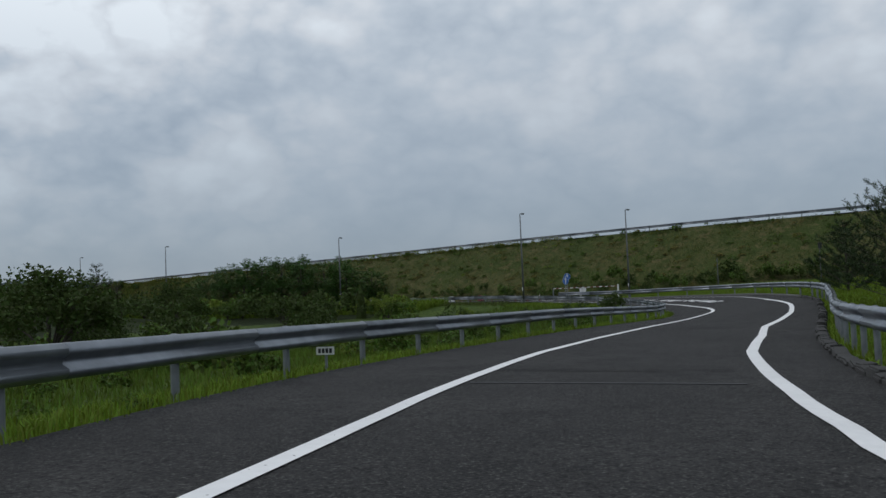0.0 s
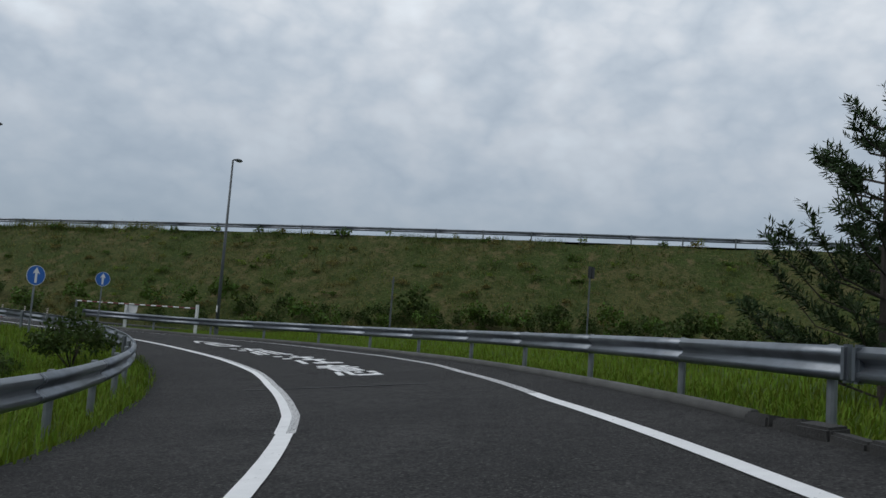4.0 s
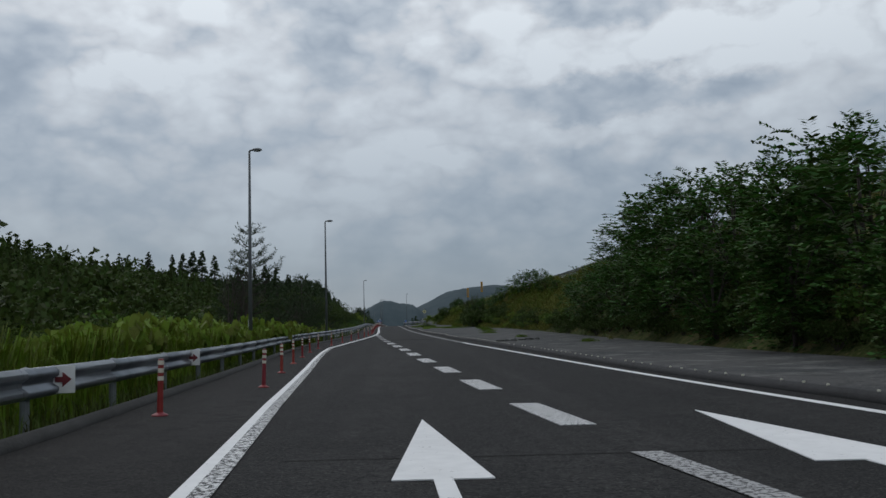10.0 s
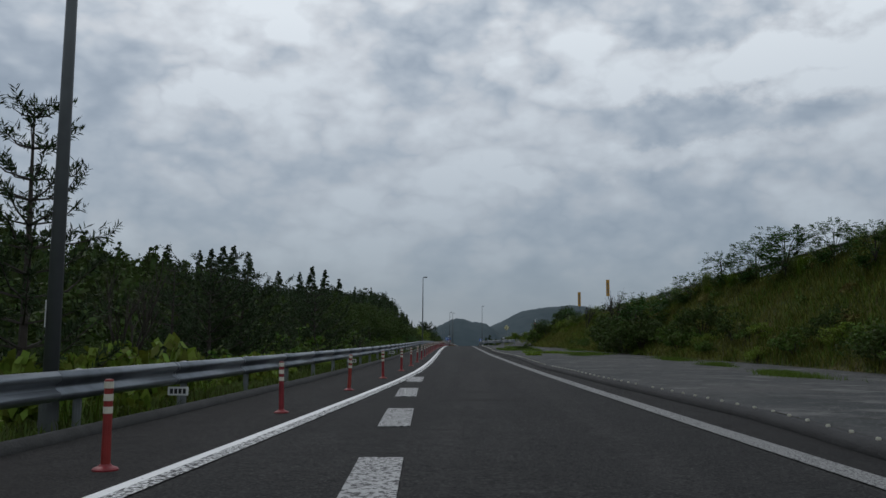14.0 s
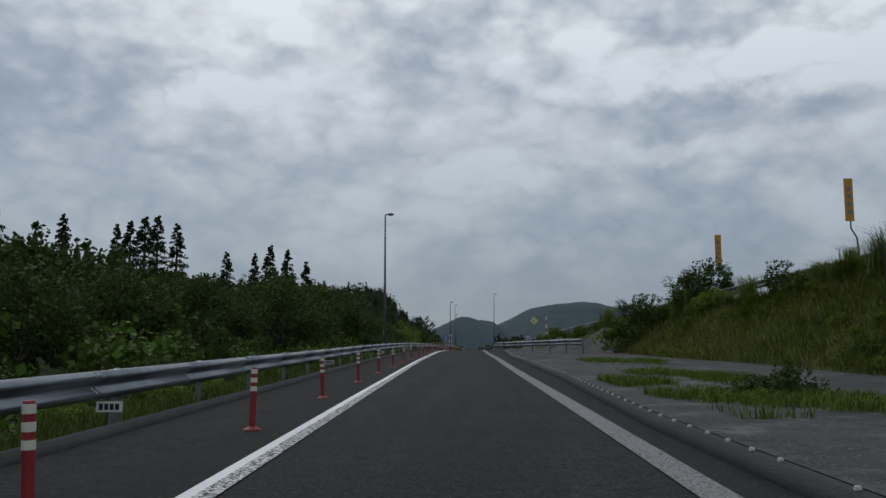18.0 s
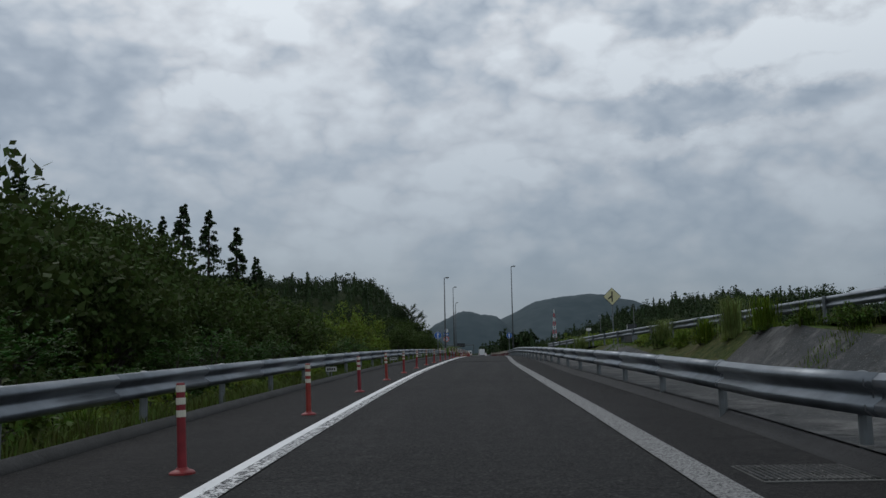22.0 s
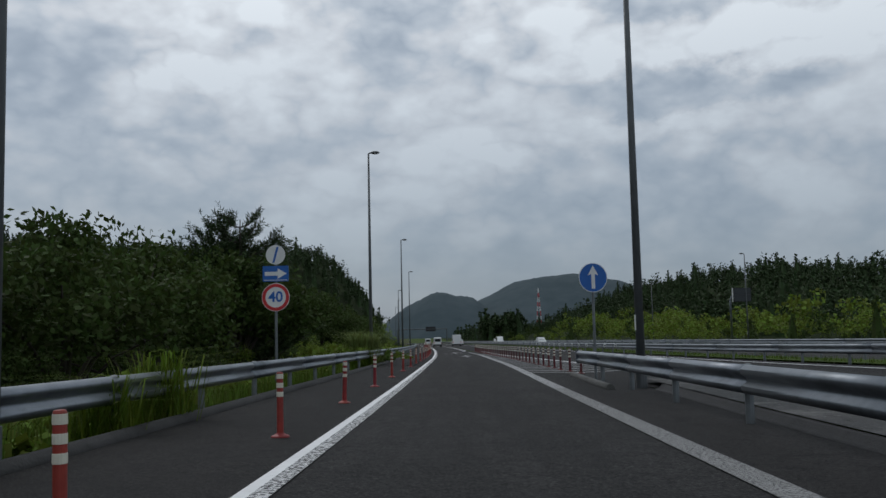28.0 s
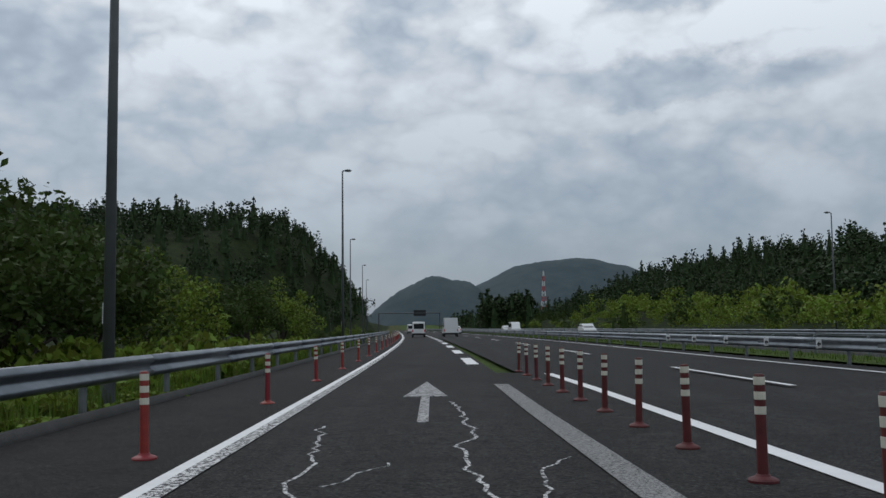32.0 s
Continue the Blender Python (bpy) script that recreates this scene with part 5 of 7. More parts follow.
# ---- barriers and gate ----
def barrier(m, mat, plate_mat, arrow_mat, label):
    top = thing("road_barrier", label, "barrier", "road barriers", at=m)
    prof = [(-0.26, 0), (-0.26, 0.10), (-0.14, 0.26), (-0.105, 0.72), (0.105, 0.72), (0.14, 0.26), (0.26, 0.10), (0.26, 0)]
    b = bmesh.new()
    lo, hi = [b.verts.new((-0.62 - (0.05 if z < 0.2 else 0), y, z)) for y, z in prof], [b.verts.new((0.62 + (0.05 if z < 0.2 else 0), y, z)) for y, z in prof]
    b.faces.new(lo)
    b.faces.new(hi[::-1])
    for k in range(len(prof)):
        j = (k + 1) % len(prof)
        b.faces.new((lo[j], lo[k], hi[k], hi[j]))
    bmesh.ops.bevel(b, geom=list(b.edges), offset=0.018, segments=2, affect="EDGES")
    bmesh.ops.recalc_face_normals(b, faces=b.faces)
    part("body", b, mat, top)
    tilt = pose(0, -0.128, 0.49, -4.5)
    if plate_mat:
        b = bmesh.new()
        box(b, -0.20, 0.20, -0.012, 0.004, -0.19, 0.19, 0.004, tilt)
        part("plate", b, plate_mat, top, "white plate")
    b = face_shape(bmesh.new(), [(0.15, -0.035), (0.15, 0.035), (-0.02, 0.035), (-0.02, 0.12), (-0.17, 0.0), (-0.02, -0.12), (-0.02, -0.035)], -0.020, -0.012)
    bmesh.ops.transform(b, matrix=tilt, verts=b.verts)
    part("arrow", b, arrow_mat, top, "dark red arrow to the left")
    for x in (-0.4, 0.4):
        b = bmesh.new()
        box(b, x - 0.07, x + 0.07, -0.265, -0.255, 0.0, 0.06, 0.003)
        part("foot_slot", b, M_BLACK, top)
    return top


for k, (s, lat) in enumerate(((118.6, 8.8), (122.9, 8.5), (125.2, 7.9), (128.8, 7.5), (131.3, 7.0))):
    m = RAMP.frame_at(s, lat, 0.15, 22 - 3 * k)
    if k % 2 == 0:
        barrier(m, M_BARR_R, M_WHITE, M_BARR_R, "dark red road barrier with a white arrow plate on the paving")
    else:
        barrier(m, M_BARR_W, None, M_BARR_R, "dirty white road barrier with a dark red arrow on the paving")

g0, g1, g2 = RAMP.at(97.0, 7.0), RAMP.at(100.9, 6.0), RAMP.at(104.6, 5.2)
gate = thing("lift_gate", "closed striped lift gate between white posts on the side road", "gate", at=pose(*g0, 0, 0, math.degrees(math.atan2((g2 - g0).y, (g2 - g0).x))))
glen = (g2 - g0).xy.length
b = bmesh.new()
box(b, -0.07, 0.07, -0.07, 0.07, -0.3, 1.62, 0.015)
part("post", b, M_WHITE, gate)
b = bmesh.new()
box(b, glen - 0.05, glen + 0.05, -0.05, 0.05, -0.3, 1.5, 0.012)
part("post", b, M_STEEL_DK, gate)
n = 22
for k in range(n):
    b = bmesh.new()
    tube(b, [(0.07 + k * (glen - 0.1) / n, 0, 1.42), (0.07 + (k + 1) * (glen - 0.1) / n, 0, 1.42)], [0.035, 0.035], 8)
    part("bar_segment", b, M_WHITE if k % 2 else M_BARR_R, gate, "white segment" if k % 2 else "red segment")
b = bmesh.new()
xg = (g1 - g0).xy.length
face_shape(b, [(xg - 0.42, 1.40), (xg + 0.42, 1.40), (xg + 0.36, 0.86), (xg - 0.20, 0.84), (xg - 0.36, 1.0)], -0.05, -0.035)
part("hanging_sheet", b, M_WHITE, gate, "white sheet hanging from the bar")
b = bmesh.new()
box(b, xg + 0.22, xg + 0.36, 0.0, 0.14, -0.2, 1.38, 0.012)
part("stand", b, M_WHITE, gate)


# ---- roadside fittings ----
def drain_grate(s0, s1, lat0, lat1):
    """A slotted concrete drain cover set into the shoulder."""
    m = RAMP.frame_at((s0 + s1) / 2, (lat0 + lat1) / 2)
    top = thing("drain_grate", "pale slotted concrete drain cover sunk into the dark shoulder", "drain", at=m)
    hw, hl = (lat1 - lat0) / 2, (s1 - s0) / 2
    b = bmesh.new()
    box(b, -hw, hw, -hl, hl, -0.05, 0.010)
    part("frame", b, M_KERB_LIGHT, top)
    n = int(2 * hw / 0.052)
    for k in range(n):
        x = -hw + 0.03 + k * (2 * hw - 0.06) / (n - 1)
        b = bmesh.new()
        box(b, x - 0.016, x + 0.016, -hl + 0.05, hl - 0.05, 0.006, 0.024, 0.004)
        part("bar", b, M_SLAB, top)
    return top


drain_grate(315.9, 316.8, 2.15, 3.05)


def utility_cabinet(x, y):
    """A grey box on a low stand beside the main road's rail."""
    z = float(lie(x, y))
    top = thing("utility_cabinet", "grey metal roadside cabinet on a low dark stand", "cabinet", at=pose(x, y, z, 0, 0, 12))
    b = bmesh.new()
    box(b, -0.42, 0.42, -0.3, 0.3, 0.18, 0.80, 0.02)
    part("body", b, M_STEEL_DK, top)
    b = bmesh.new()
    box(b, -0.46, 0.46, -0.34, 0.34, 0.80, 0.84, 0.012)
    part("lid", b, M_STEEL_DK, top)
    b = bmesh.new()
    box(b, -0.38, 0.05, -0.322, -0.302, 0.22, 0.76, 0.006)
    part("door", b, M_KERB_LIGHT, top, "pale grey cabinet door")
    for u in (-0.3, 0.3):
        for v in (-0.2, 0.2):
            b = bmesh.new()
            box(b, u - 0.08, u + 0.08, v - 0.06, v + 0.06, -0.15, 0.18, 0.01)
            part("foot", b, M_BLACK, top)
    b = bmesh.new()
    tube(b, [(0.42, 0, 0.5), (0.62, 0.02, 0.42), (0.72, 0.05, 0.1), (0.75, 0.05, -0.15)], [0.03, 0.03, 0.03, 0.03], 7)
    part("conduit", b, M_STEEL, top, "bent pale conduit")
    return top


utility_cabinet(6.9, 253.2)


def small_plate_sign(x, y, z_plate):
    z = float(lie(x, y))
    h = z_plate - z
    top = thing("marker_sign", "small white plate on a dark post beside the rail", "sign", at=pose(x, y, z))
    part("post", tube(bmesh.new(), [(0, 0, -0.3), (0, 0, h + 0.1)], [0.03, 0.03], 8), M_STEEL_DK, top)
    b = bmesh.new()
    box(b, -0.19, 0.19, -0.05, -0.03, h - 0.1, h + 0.1, 0.006)
    part("plate", b, M_WHITE, top, "blank white plate")
    return top


small_plate_sign(6.4, 269.4, 5.32)


def message_board(x, y, z_mid):
    """A dark variable message board held by a bent pipe post."""
    z = float(lie(x, y))
    h = z_mid - z
    top = thing("message_board", "dark message board on a bent grey pipe post across the lanes", "sign board", at=pose(x, y, z))
    part("post", tube(bmesh.new(), [(-1.35, 0.25, -0.4), (-1.35, 0.25, h - 0.6), (-1.2, 0.22, h - 0.2), (-0.9, 0.2, h), (1.0, 0.2, h + 0.05)], [0.13, 0.12, 0.12, 0.11, 0.10], 10), M_STEEL, top, smooth=True)
    b = bmesh.new()
    box(b, -1.1, 1.1, -0.14, 0.08, h - 0.85, h + 0.85, 0.02)
    part("case", b, M_BLACK, top)
    b = bmesh.new()
    box(b, -1.17, -1.1, -0.16, 0.10, h - 0.85, h + 0.85, 0.01)
    part("side_trim", b, M_WHITE, top, "pale edge of the board")
    b = bmesh.new()
    box(b, -1.02, 1.02, -0.16, -0.142, h - 0.78, h - 0.03, 0.004)
    part("panel", b, M_GLASS, top)
    b = bmesh.new()
    box(b, -1.02, 1.02, -0.16, -0.142, h + 0.03, h + 0.78, 0.004)
    part("panel", b, M_GLASS, top)
    return top


message_board(32.9, 408.4, 7.75)


# broken slabs lying on the paving
rng_r = random.Random(12)
for s, lat, a in ((169.2, 5.7, 0.34), (169.8, 6.3, 0.42), (170.4, 6.9, 0.30), (169.0, 6.4, 0.2), (171.0, 7.4, 0.36), (168.4, 5.5, 0.16), (171.4, 7.9, 0.2)):
    b = bmesh.new()
    pts = [(a * rng_r.uniform(0.6, 1.1) * math.cos(k * 1.05 + rng_r.uniform(-0.2, 0.2)), 0.7 * a * rng_r.uniform(0.6, 1.1) * math.sin(k * 1.05)) for k in range(6)]
    lo, hi = [b.verts.new((x, y, -0.04)) for x, y in pts], [b.verts.new((x * 0.93, y * 0.93, rng_r.uniform(0.07, 0.12))) for x, y in pts]
    b.faces.new(lo[::-1])
    b.faces.new(hi)
    for k in range(6):
        b.faces.new((lo[k], lo[(k + 1) % 6], hi[(k + 1) % 6], hi[k]))
    ob = tagged(part("broken_slab", b, M_KERB_LIGHT), "broken piece of pale concrete lying on the paving", "rubble", "rubble on the paving")
    ob.matrix_basis = RAMP.frame_at(s, lat, 0.14) @ pose(0, 0, 0, rng_r.uniform(-6, 6), rng_r.uniform(-6, 6), rng_r.uniform(0, 360))


# ---- plants ----
def leaf_quads(c, size, rg, up=0.25, aspect=0.5, axis_dir=None):
    """Small diamond leaves round the points c: vertices and faces."""
    n = len(c)
    u = rg.normal(size=(n, 3)) if axis_dir is None else axis_dir + rg.normal(size=(n, 3)) * 0.35
    u /= np.linalg.norm(u, axis=1)[:, None]
    nm = rg.normal(size=(n, 3))
    nm[:, 2] = np.abs(nm[:, 2]) + up
    v = np.cross(nm, u)
    v /= np.linalg.norm(v, axis=1)[:, None] + 1e-9
    s = (size * rg.uniform(0.6, 1.35, n))[:, None]
    vv = np.stack([c - u * s / 2, c + v * s * aspect / 2 + u * s * 0.06, c + u * s / 2, c - v * s * aspect / 2 + u * s * 0.06], 1)
    return vv.reshape(-1, 3), np.arange(4 * n).reshape(-1, 4)


def clumped(n, clumps, rad, centre, rg, spread=0.3, hollow=0.55, flat_base=True):
    """Points in clumps over an uneven, roughly ellipsoidal crown, and the clumps' centres."""
    d = rg.normal(size=(clumps, 3))
    d /= np.linalg.norm(d, axis=1)[:, None]
    if flat_base:
        d[:, 2] = np.abs(d[:, 2]) * 1.0 - 0.35 * rg.uniform(0, 1, clumps)
    cc = d * np.array(rad) * rg.uniform(hollow, 1.05, clumps)[:, None] + np.array(centre)
    k = rg.integers(0, clumps, n)
    p = rg.normal(size=(n, 3))
    p /= np.linalg.norm(p, axis=1)[:, None]
    p *= rg.uniform(0.35, 1.0, n)[:, None] ** 0.6
    size = rg.uniform(0.6, 1.25, clumps)[k][:, None]
    return cc[k] + p * size * spread * np.array(rad) * np.array([1, 1, 0.8]), cc


def make_shrub(name, label, category, mat, n, clumps, rad, size, seed, trunk_h=0.0, spread=0.3, aspect=0.5, group="shrubs", trunk_r=0.05, hollow=0.5):
    rg = np.random.default_rng(seed)
    top = thing(name, label, category, group)
    p, cc = clumped(n, clumps, rad, (0, 0, trunk_h + rad[2] * 0.45), rg, spread, hollow)
    p[:, 2] = np.maximum(p[:, 2], 0.02)
    v, f = leaf_quads(p, size, rg, aspect=aspect)
    raw("crown", v, f, mat, top)
    b = bmesh.new()
    if trunk_h > 0.3:
        tube(b, [(0, 0, -0.3), (0.05, 0.03, trunk_h * 0.6), (0, 0, trunk_h + rad[2] * 0.5)], [trunk_r * 1.3, trunk_r, trunk_r * 0.4], 7)
    for q in cc[:: max(1, len(cc) // 9)]:
        tube(b, [(0, 0, trunk_h * 0.5), tuple(q * [0.5, 0.5, 0.75]), tuple(q)], [trunk_r * 0.6, trunk_r * 0.35, trunk_r * 0.12], 5, False)
    part("trunk", b, M_BARK, top)
    return top


def make_pine(label, h, seed, spread=1.0, dense=9, low=0.12, rise=0.4):
    """A young pine: whorls of rising limbs with bottle-brush twigs."""
    rg = np.random.default_rng(seed)
    top = thing("pine_tree", label, "tree", "pines")
    b = bmesh.new()
    tube(b, [(0, 0, -0.3), (0.06, 0, h * 0.5), (0, 0.03, h)], [0.10, 0.06, 0.012], 7)
    pts, dirs = [], []
    for z in np.concatenate([np.linspace(low, 0.70, 9), np.linspace(0.76, 0.95, 3)]) * h:
        reach = spread * h * 0.42 * (1.1 - z / h) ** 0.7
        for a in rg.uniform(0, 2 * np.pi) + np.arange(5) * 2 * np.pi / 5 + rg.normal(size=5) * 0.3:
            r = reach * rg.uniform(0.65, 1.2)
            out = np.array([math.cos(a), math.sin(a), 0])
            e = out * r + [0, 0, z + r * rise * rg.uniform(0.6, 1.5)]
            m = out * r * 0.55 + [0, 0, z + r * rise * 0.3]
            tube(b, [(0, 0, z), tuple(m), tuple(e)], [0.024, 0.016, 0.007], 4, False)
            for k in range(max(4, int(r * dense))):
                q = rg.uniform(0.2, 1.0)
                base = (1 - q) ** 2 * np.array([0, 0, z]) + 2 * q * (1 - q) * m + q * q * e
                d = out * rg.uniform(0.3, 1.0) + np.cross(out, [0, 0, 1]) * rg.normal() * 0.6 + [0, 0, rg.uniform(0.3, 1.1)]
                d /= np.linalg.norm(d)
                n = 15
                pts.append(base + d * np.linspace(0, rg.uniform(0.22, 0.48), n)[:, None])
                dirs.append(np.repeat(d[None], n, 0))
    part("trunk", b, M_BARK, top)
    p, d = np.concatenate(pts), np.concatenate(dirs)
    side = rg.normal(size=p.shape)
    side -= d * (side * d).sum(1)[:, None]
    side /= np.linalg.norm(side, axis=1)[:, None]
    ax = d * 0.8 + side
    ax /= np.linalg.norm(ax, axis=1)[:, None]
    v, f = leaf_quads(p + ax * 0.06, 0.17, rg, aspect=0.17, axis_dir=ax * 2)
    raw("needles", v, f, M_NEEDLE, top)
    return top


def conifer_cloud(h, r, n, rg, limbs=70):
    """Leaf centres of a tall conifer: drooping limbs, dense at their ends, with gaps between."""
    z = np.sort(rg.uniform(0.04, 1.0, limbs))
    a = rg.uniform(0, 2 * np.pi, limbs)
    ln = r * (1.03 - z) ** 0.62 * rg.uniform(0.55, 1.12, limbs)
    k = rg.integers(0, limbs, n)
    q = rg.uniform(0.15, 1.0, n) ** 0.6
    rad = ln[k] * q
    ang = a[k] + rg.normal(size=n) * 0.20
    zz = h * (0.14 + 0.86 * z[k]) - 0.22 * rad + rg.normal(size=n) * h * 0.012 * (1.2 - z[k])
    return np.stack([rad * np.cos(ang), rad * np.sin(ang), zz], 1)


def frond_tree(label, h, r, seed, fronds=520):
    """A locust tree leafy to the ground: pinnate fronds of small paired leaflets on arching boughs."""
    rg = np.random.default_rng(seed)
    top = thing("locust_tree", label, "tree", "locust trees")
    p, cc = clumped(fronds, 34, (r, r, h * 0.5), (0, 0, h * 0.48), rg, 0.30, 0.5, False)
    p[:, 2] = np.maximum(p[:, 2], 0.15)
    out = p - np.array([0, 0, h * 0.35])
    out[:, 2] *= 0.3
    out /= np.linalg.norm(out, axis=1)[:, None]
    d = out + rg.normal(size=p.shape) * 0.45
    d[:, 2] += 0.15
    d /= np.linalg.norm(d, axis=1)[:, None]
    side = np.cross(d, [0, 0, 1.0])
    side /= np.linalg.norm(side, axis=1)[:, None] + 1e-9
    cs, ds = [], []
    for j in range(6):
        q = (j + 0.6) / 6 * 0.75
        mid = p + d * q - np.array([0, 0, 0.30]) * q * q
        for sg in (-1, 1):
            ax = side * sg + d * 0.35
            cs.append(mid + ax * 0.12)
            ds.append(ax)
    v, f = leaf_quads(np.concatenate(cs), 0.27, rg, up=1.2, aspect=0.42, axis_dir=np.concatenate(ds) * 2.5)
    raw("crown", v, f, M_LOCUST, top)
    b = bmesh.new()
    tube(b, [(0, 0, -0.4), (0.08, 0.05, h * 0.35), (0, 0, h * 0.75)], [0.11, 0.08, 0.03], 7)
    for q in cc[::3]:
        tube(b, [(0, 0, h * 0.2), tuple(q * [0.5, 0.5, 0.8]), tuple(q)], [0.05, 0.03, 0.012], 5, False)
    part("trunk", b, M_BARK, top)
    return top


def make_cedar(label, h, r, seed):
    rg = np.random.default_rng(seed)
    top = thing("cedar_tree", label, "tree", "tall conifers")
    v, f = leaf_quads(conifer_cloud(h, r, 4200, rg, 120), 0.36, rg, aspect=0.55)
    raw("crown", v, f, M_NEEDLE, top)
    part("trunk", tube(bmesh.new(), [(0, 0, -0.5), (0, 0, h * 0.6), (0, 0, h)], [0.28, 0.16, 0.03], 8), M_BARK, top)
    return top


def make_bare(label, h, seed):
    rr = random.Random(seed)
    top = thing("bare_tree", label, "tree", "bare trees")
    b = bmesh.new()

    def grow(p, d, ln, r, depth):
        e = p + d * ln
        tube(b, [p, (p + e) / 2 + Vector((rr.uniform(-1, 1), rr.uniform(-1, 1), 0)) * ln * 0.04, e], [r, r * 0.8, r * 0.6], 5 if depth > 1 else 4, False)
        if depth:
            for k in range(3 if depth > 1 else 4):
                nd = (d + Vector((rr.uniform(-1, 1), rr.uniform(-1, 1), rr.uniform(-0.1, 0.8))) * 0.55).normalized()
                grow(p + d * ln * rr.uniform(0.35, 1.0), nd, ln * rr.uniform(0.55, 0.8), r * 0.5, depth - 1)

    for k in range(4):
        grow(Vector((0, 0, -0.2)), Vector((rr.uniform(-0.35, 0.35), rr.uniform(-0.35, 0.35), 1)).normalized(), h * 0.42, 0.045, 3)
    part("branchwork", b, M_BARK, top)
    return top


def blades(base, length, rg, width=0.02, lean=0.5, droop=0.5, bend=True):
    """Grass blades, bent or straight, that rise from the points base."""
    n = len(base)
    a = rg.uniform(0, 2 * np.pi, n)
    out = np.stack([np.cos(a), np.sin(a), np.zeros(n)], 1) * (lean * rg.uniform(0.2, 1.0, n))[:, None]
    ln = (length * rg.uniform(0.5, 1.3, n))[:, None]
    w = np.stack([-np.sin(a), np.cos(a), np.zeros(n)], 1) * (width * rg.uniform(0.7, 1.4, n))[:, None] / 2
    m = base + (out * 0.4 + [0, 0, 0.62]) * ln
    e = base + (out * (1.0 + droop) + [0, 0, 0.98]) * ln - np.array([0, 0, 1.0]) * ln * droop * 0.35
    if bend:
        v = np.stack([base - w, base + w, m + w * 0.8, m - w * 0.8, e], 1).reshape(-1, 3)
        i = np.arange(n)[:, None] * 5
        return v, np.concatenate([i + [0, 1, 2], i + [0, 2, 3], i + [3, 2, 4]])
    e = base + (out * 1.2 + [0, 0, 0.9]) * ln
    return np.stack([base - w, base + w, e], 1).reshape(-1, 3), np.arange(3 * n).reshape(-1, 3)


def make_reed(label, seed, n=260, ln=1.5, mat=M_LAWN, lean=0.75, droop=0.95):
    rg = np.random.default_rng(seed)
    top = thing("grass_clump", label, "grass", "tall grass clumps")
    base = np.concatenate([rg.normal(size=(n, 2)) * 0.22, np.zeros((n, 1))], 1)
    v, f = blades(base, ln, rg, 0.026, lean, droop)
    raw("blade_tuft", v, f, mat, top)
    return top


PROTO = {
    "shrub": [make_shrub("shrub", "dense green roadside shrub", "shrub", M_LEAF, 1400, 22, (1.3, 1.3, 1.2), 0.19, 11 + k) for k in range(2)],
    "dark": [make_shrub("shrub", "dark green leafy thicket shrub", "shrub", M_LEAF_DK, 1700, 28, (1.7, 1.7, 1.7), 0.20, 21 + k) for k in range(2)],
    "light": [make_shrub("shrub", "bright yellow-green roadside shrub", "shrub", M_LEAF_LT, 1250, 20, (1.0, 1.0, 0.85), 0.14, 31, spread=0.34)],
    "locust": [frond_tree("locust tree with feathery green leaves down to the ground", 6.0, 2.5, 41), frond_tree("spreading locust tree with feathery green leaves", 6.0, 2.8, 42)],
    "broad": [make_shrub("broadleaf_tree", "full-crowned dark broadleaf tree", "tree", M_LEAF_DK, 5600, 52, (2.9, 2.9, 3.0), 0.21, 51 + k, 1.2, 0.28, 0.55, "broadleaf trees", 0.14) for k in range(2)],
    "bright": [make_shrub("broadleaf_tree", "bright green broadleaf tree at the edge of the woods", "tree", M_LEAF_LT, 5200, 52, (2.6, 2.6, 3.2), 0.19, 55, 1.0, 0.26, 0.55, "broadleaf trees", 0.12)],
    "kudzu": [make_shrub("vine_mound", "mound of bright green climbing vine", "shrub", M_LEAF_LT, 1800, 26, (1.9, 1.9, 1.0), 0.27, 61, spread=0.3, aspect=0.85, group="vine mounds")],
    "pine": [make_pine("young pine with rising bottle-brush twigs", 5.0, 81, 1.75, 8, 0.08, 0.6), make_pine("young pine with sparse rising limbs", 6.0, 82, 0.75, 7), make_pine("dense bushy young pine beside the rail", 4.9, 83, 1.0, 15, 0.03, 0.55)],
    "cedar": [make_cedar("tall dark layered conifer on the wooded slope", 13.0, 2.8, 91), make_cedar("slender dark conifer on the wooded slope", 12.0, 2.1, 92)],
    "bare": [make_bare("leafless grey shrub tree with fine twigs", 3.4, 95)],
    "reed": [make_reed("tall arching clump of green grass", 97), make_reed("shorter clump of green grass", 98, 110, 1.0, M_GRASS), make_reed("arching clump of pampas grass hanging over the rail", 99, 380, 2.0, M_PAMPAS, 0.55, 0.8)],
}
TALL = {"locust": 6.2, "broad": 5.8, "bright": 5.8, "dark": 2.9, "shrub": 2.1, "pine": 5.6, "bare": 3.4}
USED = set()
prng = random.Random(5)


def plant(kind, x, y, size=1.0, k=None, z=None, tall=1.0):
    k = prng.randrange(len(PROTO[kind])) if k is None else k
    z = top_of_ground(x, y) - 0.05 if z is None else z
    m = Matrix.LocRotScale((x, y, z), Euler((0, 0, prng.uniform(0, 6.28))), (size, size, size * tall * prng.uniform(0.92, 1.08)))
    if (kind, k) not in USED:
        USED.add((kind, k))
        PROTO[kind][k].matrix_basis = m
        return PROTO[kind][k]
    return copy_thing(PROTO[kind][k], m @ Matrix.Diagonal((*(1 / q for q in PROTO[kind][k].scale), 1)))


def plant_at(kind, s, lat, size=1.0, k=None, tall=1.0):
    p = RAMP.at(s, lat)
    return plant(kind, p.x, p.y, size, k, None, tall)


